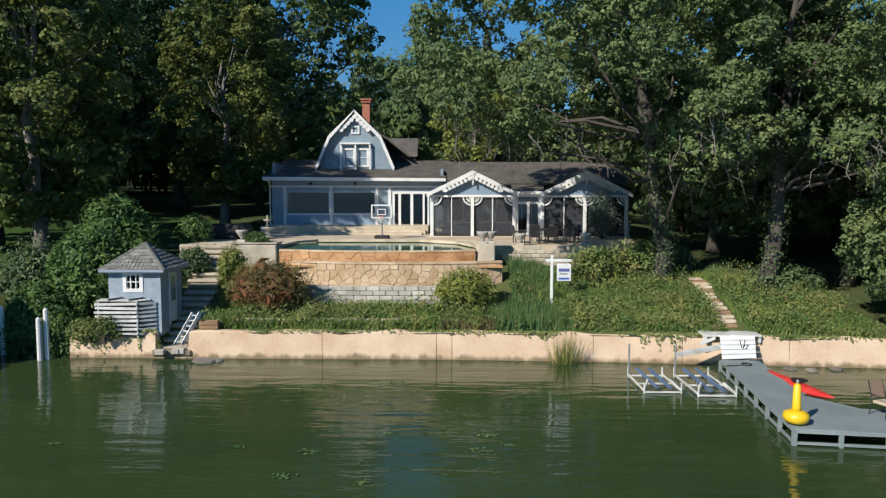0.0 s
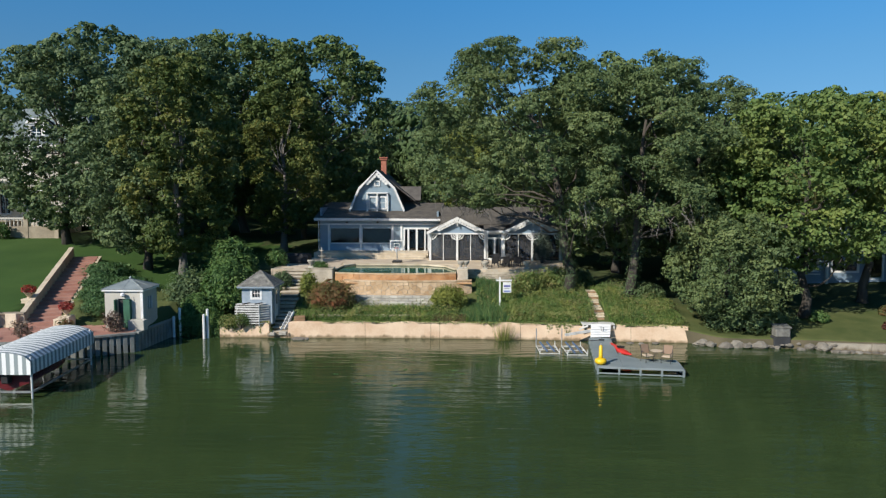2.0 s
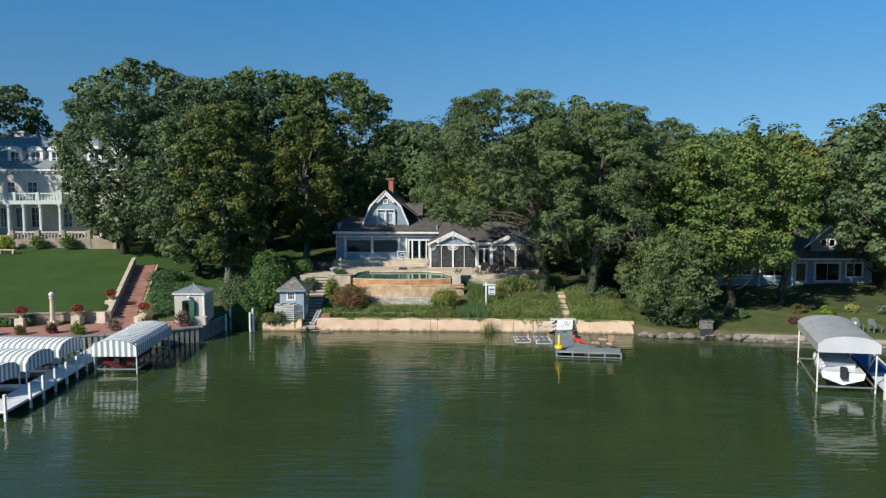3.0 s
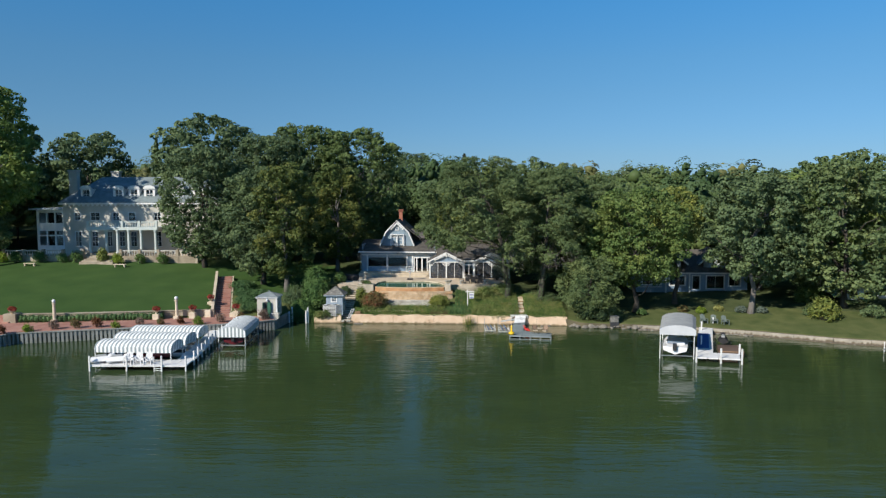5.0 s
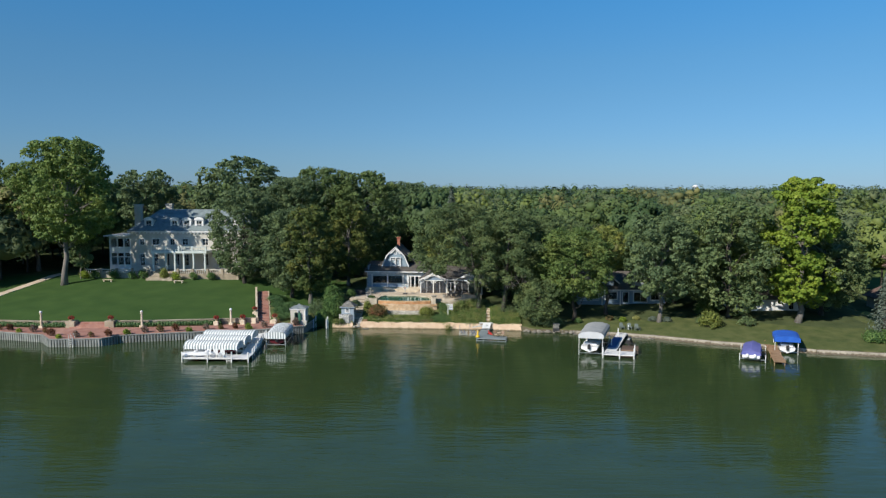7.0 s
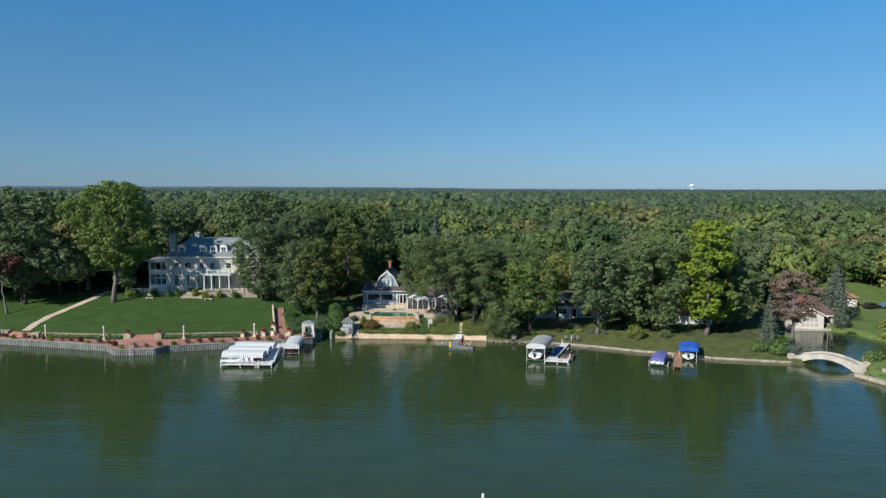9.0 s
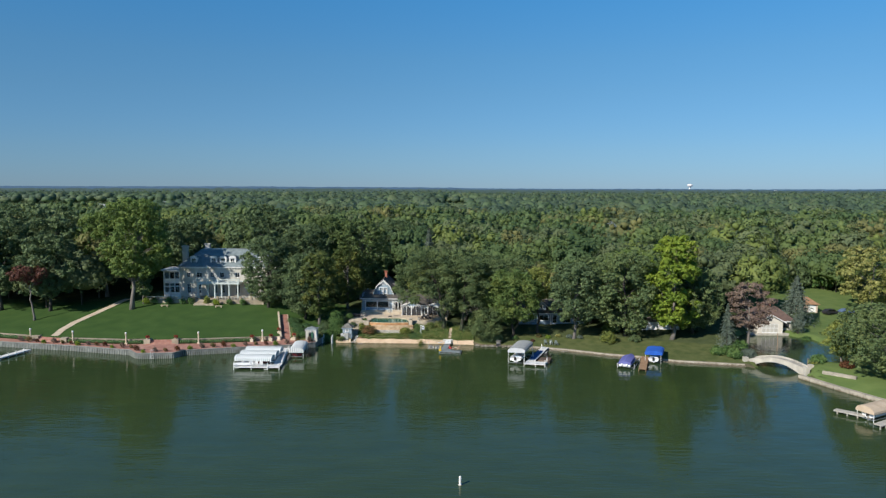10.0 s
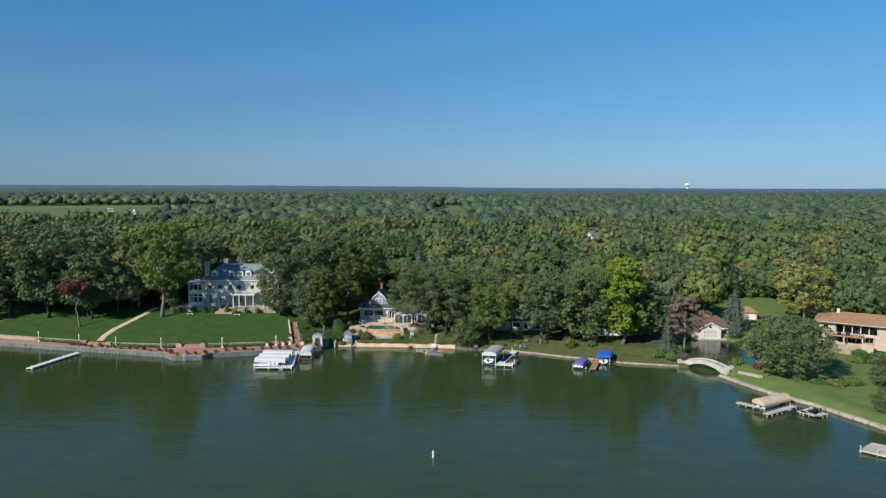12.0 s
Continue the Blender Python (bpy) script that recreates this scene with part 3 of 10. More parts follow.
def inner_mass(lobes, per, size, rng, reach=0.72):
    """Ragged shaded foliage deep inside the boughs, in blades of every turn."""
    c, n = clump_cloud(lobes, [per] * len(lobes), rng, 0.05, 2.4, 0.2)
    mid = np.repeat(np.array([np.asarray(q[0]) for q in lobes]), per, 0)
    c = mid + (c - mid) * reach
    return leaf_tris(c, n, size, rng, 0.9)
# ---- the lie of the land ----
SHORE = ((-4000, 900), (-400, 62), (-160, 36), (-115, 24.3), (-95, 19.5), (-77, 16), (-61, 12.2), (-58, 8.9), (-50.2, 9.6), (-48.6, 12.2), (-44, 13.5), (-35, 16), (-27, 17.8), (-22.6, 19.7),
         (-20.5, 21), (-20.1, 26.2), (-16.6, 26.3), (-16.4, 25.7), (-0.4, 25.55), (5, 25.3), (10, 24.95), (17.4, 24.3), (19, 23.2), (26, 22.4), (31.5, 21.5), (39.6, 18.8), (47, 15), (54.3, 12.6),
         (61, 9.2), (75, 6.3), (82.2, -3), (85.3, -10.5), (89.2, -19), (93.6, -25.2), (100.2, -39.2), (130, -95), (400, -300), (4000, -900))
LAWN_EDGE = ((-200, 48), (-115, 28), (-80, 19.5), (-64, 18.2), (-48, 19.4), (-33, 22), (-25, 23.4))


def along(line, x):
    a = np.array(line)
    return np.interp(x, a[:, 0], a[:, 1])


def ease(a, b, v):
    t = np.clip((v - a) / (b - a), 0, 1)
    return t * t * (3 - 2 * t)


def pond_depth(x, y):
    """Above 0 inside the pond and the channel that leads under the bridge."""
    pond = 1 - np.hypot((x - 92.5) / 12.0, (y - 22) / 17.5)
    ax, ay, bx, by = 78.5, -3.0, 87.0, 15.0
    t = np.clip(((x - ax) * (bx - ax) + (y - ay) * (by - ay)) / ((bx - ax) ** 2 + (by - ay) ** 2), 0, 1)
    channel = 1 - np.hypot(x - ax - t * (bx - ax), y - ay - t * (by - ay)) / 5.0
    return np.maximum(pond, channel)


def land(x, y):
    """Height of the ground."""
    x, y = np.asarray(x, float), np.asarray(y, float)
    d = y - along(SHORE, x)
    mid_l = along(((0, 1.1), (2, 1.45), (3.2, 1.75), (5, 2.7), (6.5, 3.3), (8, 3.6), (20, 4.0), (40, 5.2)), d)
    mid_r = along(((0, 1.1), (1, 1.4), (3, 2.05), (5.5, 2.65), (10, 3.2), (20, 3.6), (40, 5.0)), d)
    k = ease(1, 8, x)
    mid = mid_l * (1 - k) + mid_r * k
    e = y - along(LAWN_EDGE, x)
    left = np.where(e < 0, 1.28, 2.1 + np.clip(e, 0, 30) * 0.138)
    bank = along(((0, 1.28), (3, 1.35), (8, 2.3), (18, 3.8), (40, 5.4)), d)
    kb = ease(-30.5, -26, x)
    left = np.where(e < 0, left, left * (1 - kb) + bank * kb)
    right = along(((0, 0.6), (3, 1.0), (8, 1.6), (14, 2.3), (25, 3.0), (45, 4.0)), d)
    kl, kr = ease(-22, -17, x), ease(15, 20, x)
    z = left * (1 - kl) + mid * kl
    z = z * (1 - kr) + right * kr
    z = z + ease(60, 200, y) * 2 + ease(300, 1500, y) * 2
    z = z + 0.05 * np.sin(x * 0.9 + y * 0.4) * np.sin(y * 0.7 - x * 0.3) * np.clip(d - 3, 0, 1)
    z = np.where(d > 0, z * (1 - 0.45 * ease(88, 106, x) * ease(4, 16, d) * (1 - ease(60, 110, y))), z)
    flat = ease(79, 84, x) * (1 - ease(122, 136, x)) * ease(6, 30, y - (x - 112).clip(0)) * (1 - ease(92, 120, y))
    z = z * (1 - flat) + np.minimum(z, 0.9 + np.clip(y - 40, 0, 60) * 0.06) * flat
    # the cutting for the long brick stairs
    u = (x + 28.0) * -0.291 + (y - 22.9) * 0.957
    across = np.abs((x + 28.0) * 0.957 + (y - 22.9) * 0.291)
    z = np.where((across < 1.3) & (u > -0.3) & (u < 15.6), np.minimum(z, 1.2 + np.clip(u, 0, 15.6) * 0.2), z)
    # a notch in the bank for the landing beside the shed
    z = np.where((np.abs(x + 12.05) < 0.85) & (d > -0.05), np.minimum(z, 0.2 + np.clip(d - 0.4, 0, 9) * 0.56), z)
    p = pond_depth(x, y)
    z = np.where(p > 0, -0.9, np.where((p > -0.25) & (x > 70), np.minimum(z, 0.5 - p * 6), z))
    return np.where(d < -0.05, -0.6 - np.clip(-d, 0, 15) * 0.12, z)


def height(x, y):
    return float(land(x, y))


def build_ground():
    xs = np.concatenate([[-4900, -3500, -2400, -1600, -1100, -800, -600, -450, -350, -280, -230, -195], np.arange(-170, -90, 3), np.arange(-90, -34, 1.0), np.arange(-34, 24, 0.5), np.arange(24, 110, 1.0), np.arange(110, 160, 3), [165, 190, 230, 280, 350, 450, 600, 800, 1100, 1600, 2400, 3500, 4900]])
    ds = np.concatenate([[-40, -10, -3, -0.3, -0.06, 0], np.arange(0.4, 12, 0.4), np.arange(12, 48, 1.0), np.arange(48, 100, 3), [110, 125, 145, 170, 200, 240, 300, 380, 480, 600, 800, 1100, 1500, 2200, 3200, 4900]])
    X, D = np.meshgrid(xs, ds, indexing="ij")
    Y = along(SHORE, X) + D
    Z = land(X, Y)
    nx, nd = X.shape
    v = np.stack([X, Y, Z], -1).reshape(-1, 3)
    i = np.arange(nx * nd).reshape(nx, nd)
    f = np.stack([i[:-1, :-1], i[1:, :-1], i[1:, 1:], i[:-1, 1:]], -1).reshape(-1, 4)
    c = v[f].mean(1)
    x, y = c[:, 0], c[:, 1]
    e, d = y - along(LAWN_EDGE, x), y - along(SHORE, x)
    m = np.full(len(f), 2)
    m[(d < 30) & (y < 60)] = 1
    m[(x > -19) & (x < 17.5) & (y > 33)] = 2
    m[(x < -29.5) & (e > 0) & (y < 50) & (x > -125)] = 0
    m[(x < -17.5) & (x > -30) & (y > 31) & (y < 54)] = 0
    m[(x > 22) & (d > 0) & (d < 7.5 + 4 * (x > 44)) & (x < 78)] = 1
    m[(x > 84) & (y < 40)] = 5
    m[(x > 100) & (x < 150) & (y > 40) & (y < 112)] = 5
    # darker floor colour behind the lit shore strip stands in for tree shade
    m[(x > 17.5) & (x < 75) & (d > 7.5 + 4 * (x > 44))] = 2
    m[(y > 450) | ((x < -236) & (y > 290))] = 3
    m[d < 0] = 4
    ob = mesh_from("ground", v, f, [LAWN, ROUGHGRASS, SHADYWOODFLOOR, FIELD, BED, FARLAWN], mat_index=m)
    for p in ob.data.polygons:
        p.use_smooth = True
    return tagged(ob, "mown lawns, rough banks and shaded woodland floor rising from the lake", "ground", kind="structure")


build_ground()
lake = part("water", slab([(-4900, -1500, 0), (4900, -1500, 0), (4900, 900, 0), (-4900, 900, 0)], 0.05), WATER)
tagged(lake, "dark green rippled lake water reflecting trees and sky", "lake", kind="structure")


# ---- trees ----
def limb_path(a, b, sag, rng, n=5):
    a, b = np.asarray(a, float), np.asarray(b, float)
    return [a + (b - a) * t + np.array((0, 0, sag * math.sin(t * math.pi))) + (rng.normal(size=3) * 0.12 * np.linalg.norm(b - a) * 0.3 if 0 < t < 1 else 0) for t in np.linspace(0, 1, n)]


def broadleaf(name, tall, wide, bare, leaves, leaf, leaf_mat, bark, seed, label, lobes=46, lobe=0.17, lean=0.0, deep=None, category="tree", skirt=None, twigs=0, lean_y=0.0, bow=1.0, flat=1.0, ivy=0, clump=0.6, each=24, up=0.45, gap=None):
    """A tree with a bent tapering trunk, limbs and a crown of leafy boughs with gaps between them, standing at the origin."""
    rng = np.random.default_rng(seed)
    deep = deep or wide
    t = thing(name, (0, 0, 0), label, category)
    r0 = 0.018 * tall + 0.06
    top = tall * 0.72
    trunk_pts = [np.array((lean * max(0.0, z / tall) ** bow + rng.normal() * 0.012 * tall * (z > 1), lean_y * z / tall + rng.normal() * 0.012 * tall * (z > 1), z)) for z in np.linspace(-0.3, top, 8)]
    trunk = tube(trunk_pts, [r0 * (1.35 if i == 0 else 1 - 0.11 * i) for i in range(8)], 9)
    mid, half = (bare + tall) / 2, (tall - bare) / 2
    boughs, lobes, lobe = [], int(lobes * 0.74), lobe * 1.16
    for k in range(lobes):
        a = k * 2.39996 + rng.normal() * 0.25
        zz = -0.94 + 1.88 * (k + 0.5) / lobes
        rr = math.sqrt(max(0.02, 1 - abs(zz) ** 2.3)) * (rng.uniform(0.74, 1.02) if rng.random() < 0.72 else rng.uniform(0.3, 0.7))
        s = lobe * (wide + deep) / 2 * rng.uniform(0.65, 1.4)
        c = np.array((lean * 0.7 + math.cos(a) * rr * wide * 0.88, lean_y * 0.7 + math.sin(a) * rr * deep * 0.88, mid + zz * (half - s * 0.6)))
        if (skirt and c[2] - s * 0.7 < skirt(c[0])) or (gap and gap(c)):
            continue
        boughs.append((c, (s * rng.uniform(0.95, 1.3), s * rng.uniform(0.95, 1.3), s * rng.uniform(0.75, 1.0) * flat)))
    limbs = bmesh.new()
    for k in range(0, len(boughs), 5):
        c = boughs[k][0]
        h = min(top * 0.96, max(bare * 0.75, c[2] * rng.uniform(0.5, 0.8)))
        i = int(np.clip(np.searchsorted([p[2] for p in trunk_pts], h), 1, 7))
        a = trunk_pts[i - 1] + (trunk_pts[i] - trunk_pts[i - 1]) * 0.5
        tube(limb_path(a, c, -0.02 * tall, rng), [r0 * 0.24, r0 * 0.19, r0 * 0.14, r0 * 0.09, r0 * 0.04], 5, limbs)
    part("trunk", trunk, bark, t, smooth=True)
    part("branching", limbs, bark, t)
    if ivy:
        a, z = rng.uniform(0, math.tau, ivy), rng.random(ivy) ** 1.2 * tall * 0.4
        on = np.array([[np.interp(q, [p[2] for p in trunk_pts], [p[i] for p in trunk_pts]) for i in (0, 1)] for q in z])
        rad = r0 * rng.uniform(0.95, 1.7, ivy)
        face = np.stack([np.cos(a), np.sin(a), rng.normal(size=ivy) * 0.5], 1)
        v, f = leaf_quads(np.stack([on[:, 0] + np.cos(a) * rad, on[:, 1] + np.sin(a) * rad, z], 1), face / np.linalg.norm(face, axis=1)[:, None], 0.15, rng, 0.6)
        mesh_from("ivy", v, f, OAKDARK, t)
    if twigs:
        # thin dead boughs hang below the leaves
        dead = bmesh.new()
        low = sorted(boughs, key=lambda b: b[0][2])[:twigs]
        for c, r in low:
            for q in range(5):
                a = np.asarray(c) + rng.normal(size=3) * 0.5 * np.asarray(r)
                b2 = a + np.array((rng.normal() * 0.7, rng.normal() * 0.7, -rng.uniform(0.8, 2.6)))
                tube(limb_path(a, b2, 0.1, rng, 6), [0.035, 0.03, 0.025, 0.02, 0.014, 0.008], 4, dead)
                for w in range(3):
                    s0 = a + (b2 - a) * rng.uniform(0.3, 0.9)
                    tube(limb_path(s0, s0 + rng.normal(size=3) * 0.45, 0.05, rng, 4), [0.016, 0.013, 0.01, 0.006], 3, dead)
        tagged(part("dead_branching", dead, GREYBARK, t), kind="stuff")
    c, n = sprays(boughs, (lean * 0.6, lean_y * 0.6, mid - half * 0.25), leaves, each, clump, rng, up)
    v, f = leaf_quads(c, n, leaf, rng, 0.7 if leaf < 0.26 else 0.85)
    cv, cf = inner_mass(boughs, 60, min(0.6, lobe * wide * 0.38), rng, 0.72)
    mesh_from("crown", np.concatenate([v, cv]), [f, cf + len(v)], leaf_mat, t)
    return t


def plant(ob, spots):
    """Spots of (x, y, turn, size): copies of a tree built at the origin."""
    for k, (x, y, turn, size) in enumerate(spots):
        m = pose(x, y, height(x, y) - 0.1, 0, 0, turn)
        o = copy_thing(ob, m) if k else ob
        o.matrix_basis = m @ Matrix.Diagonal((size, size, size, 1))


oak_a = broadleaf("oak_tree", 20.4, 8.3, 2.2, 88000, 0.16, OAK, BARK, 11, "tall spreading oak with dense green leaves on the bank", lobes=150, lobe=0.145, lean=-6.0, skirt=lambda x: 6.2 if x < -1.8 else 5.4 if x < -0.4 else 2.6, twigs=11, bow=1.9, flat=0.7, ivy=1500, clump=0.40, each=30)
oak_b = broadleaf("oak_tree", 19.5, 6.2, 1.2, 56000, 0.16, OAK, BARK, 23, "tall green oak with a rugged dark trunk", lobes=115, lobe=0.165, lean=1.8, skirt=lambda x: 5.4 if x < 0.5 else 5.2, twigs=7, bow=1.5, flat=0.7, ivy=900, clump=0.40, each=30)
oak_c = broadleaf("oak_tree", 19.5, 8.2, 1.2, 22000, 0.36, OAK, BARK, 29, "tall full green oak on the wooded shore", lobes=130, lobe=0.155)
oak_d = broadleaf("oak_tree", 18.5, 7.4, 1.5, 18000, 0.36, FRESH, BARK, 31, "light green oak on the wooded shore", lobes=120, lobe=0.16)
shore_oak = broadleaf("oak_tree", 18.6, 6.5, 3.6, 20000, 0.34, OAKDARK, GREYBARK, 35, "dark grey-green oak with a pale trunk on the shore lawn", lobes=120, lobe=0.165, skirt=lambda x: 4.6 if x < 0 else 3.6)
high_oak = broadleaf("small_tree", 16.6, 3.6, 7.6, 6000, 0.30, YELLOWING, BARK, 33, "slim tree turning yellow before a lakeside house", lobes=50, lobe=0.2)
oak_dark = broadleaf("oak_tree", 22.6, 7.9, 1.4, 34000, 0.33, OAKDARK, BARK, 37, "huge dark green oak beside the lawn stairs", lobes=200, lobe=0.15)
dusk = broadleaf("oak_tree", 22.0, 8.6, 4.0, 11000, 0.55, OAKDARK, BARK, 39, "dark green spreading oak in its own shade", lobes=130, lobe=0.15, clump=0.8, each=18)
turning = broadleaf("tree", 19.0, 5.0, 1.8, 26000, 0.26, TURNING, GREYBARK, 41, "tree with leaves turning yellow beside dark oaks", lobes=120, lobe=0.15, clump=0.5)
maple = broadleaf("maple_tree", 16.5, 6.6, 3.6, 30000, 0.26, MAPLE, BARK, 53, "light green maple with a rugged leaning trunk", lobes=120, lobe=0.155)
tall_maple = broadleaf("maple_tree", 24.4, 8.8, 2.0, 32000, 0.36, WOODS[2], GREYBARK, 57, "tall dense green maple rising behind the house", lobes=250, lobe=0.125)
lime = broadleaf("maple_tree", 25.0, 6.2, 2.6, 27000, 0.44, LIME, GREYBARK, 59, "tall bright yellow-green maple by the shore", lobes=150, lobe=0.155, gap=lambda c: (11.8 < c[2] < 14.0 and c[0] > -1.0) or (c[2] > 20 and c[0] > 3.4))
low = broadleaf("small_tree", 8.8, 4.6, 0.9, 28000, 0.17, OAK, BARK, 67, "low bushy tree leaning over the end of the seawall", lobes=90, lobe=0.165, lean_y=-1.4, clump=0.42)
lawn_tree = broadleaf("maple_tree", 30.0, 9.6, 8.4, 26000, 0.44, FRESH, GREYBARK, 71, "very tall maple with a bare pale trunk on the mansion lawn", lobes=170, lobe=0.145, clump=0.8, lean=2.4, gap=lambda c: c[2] > 25 and abs(c[0] - 1.7) > 6.8)
round_tree = broadleaf("maple_tree", 16.6, 11.4, 1.0, 42000, 0.29, OAK, GREYBARK, 73, "broad rounded green tree on the far shore lawn", lobes=230, lobe=0.105, clump=0.5)
pale_tree = broadleaf("willow_tree", 19.0, 9.6, 2.0, 9000, 0.6, PALELEAF, GREYBARK, 79, "pale olive spreading tree behind the far lawn", lobes=80, lobe=0.16, clump=0.8)
red_tree = broadleaf("maple_tree", 14.0, 4.0, 9.6, 4000, 0.40, SCARLET, GREYBARK, 83, "small maple with dull red leaves at the lawn edge", lobes=26, lobe=0.26, lean=-1.6)
small_tree = broadleaf("small_tree", 9.0, 2.9, 2.6, 4000, 0.34, OAK, GREYBARK, 87, "small green tree on the mansion lawn", lobes=30, lobe=0.24)
gold = broadleaf("small_tree", 13.0, 3.6, 4.5, 9000, 0.22, YELLOWING, GREYBARK, 89, "slim tree with yellow leaves behind the house", lobes=60, lobe=0.2, clump=0.42)
plant(oak_a, [(9.8, 30.4, 0, 1.0)])
plant(oak_b, [(14.4, 29.2, 0, 0.98), (21.0, 34.5, 30, 0.96)])
plant(oak_c, [(54.0, 26.0, 300, 1.06), (27.5, 47.0, 10, 0.72), (15.5, 38.5, 140, 0.98), (11.0, 57.0, 70, 0.82), (20.0, 58.0, 20, 0.8), (29.0, 52.0, 300, 0.8), (3.0, 66.0, 110, 0.8), (70.5, 27.0, 40, 0.85), (48.0, 38.0, 80, 0.9)])
plant(shore_oak, [(41.6, 25.4, 0, 1.0)])
plant(high_oak, [(33.4, 31.0, 200, 1.0)])
plant(oak_d, [(22.5, 45.0, 250, 0.78), (58.0, 37.0, 90, 1.05)])
plant(oak_dark, [(-38.2, 45.0, 0, 0.88), (-26.3, 36.4, 160, 0.78), (-30.0, 55.0, 60, 0.96), (-9.0, 103.0, 220, 0.95)])
plant(turning, [(-22.0, 33.4, 0, 1.0), (-17.5, 50.0, 200, 0.95)])
plant(tall_maple, [(-15.5, 61.0, 0, 1.0), (-25.5, 63.0, 140, 1.02)])
plant(maple, [(27.0, 27.6, 0, 1.02), (1.5, 79.0, 40, 0.85)])
plant(lime, [(64.2, 22.2, 0, 1.0)])
plant(low, [(20.4, 25.8, 0, 0.94)])
plant(lawn_tree, [(-74.6, 42.0, 0, 1.0), (-88.8, 56.5, 140, 0.82)])
amber = broadleaf("maple_tree", 9.6, 3.6, 2.2, 7000, 0.3, YELLOWING, GREYBARK, 83, "small yellow-turning tree beside the footbridge", lobes=50, lobe=0.2, clump=0.7)
plant(amber, [(93.2, 2.4, 0, 1.0)])
plant(round_tree, [(95.6, -9.6, 0, 0.86), (113.0, -17.0, 80, 0.3), (104.5, -33.0, 200, 0.32)])
plant(pale_tree, [(133.0, 61.0, 0, 1.0)])
plant(red_tree, [(-96.6, 34.2, 0, 1.0)])
plant(small_tree, [(-73.6, 46.6, 0, 1.0)])
plant(gold, [(1.6, 54.0, 0, 1.0)])
plant(dusk, [(-112, 44, 30, 1.15), (-127, 48, 120, 1.25), (-97.0, 42.0, 200, 0.95), (-104, 57, 250, 1.2), (-86.0, 66, 10, 1.15), (-118, 61, 80, 1.25), (-71.5, 72.0, 50, 1.05), (-47.0, 71.0, 130, 1.2), (-138, 42, 210, 1.1)])

# ---- the woods behind, too many to count ----
CLEAR = ((-57, 54, 22, 16), (-60, 35, 40, 18), (-3, 55, 32, 30), (38, 42, 12, 8), (63, 32, 9, 7), (93, 25, 17, 21), (124, 20, 20, 16), (112, 42, 17, 17), (126, 66, 25, 24), (93, 216, 17, 46), (-84, 368, 13, 42), (96, 0, 16, 30), (110, -20, 20, 30))


def open_ground(x, y):
    bad = np.zeros(len(x), bool)
    for cx, cy, rx, ry in CLEAR:
        bad |= ((x - cx) / rx) ** 2 + ((y - cy) / ry) ** 2 < 1
    return bad


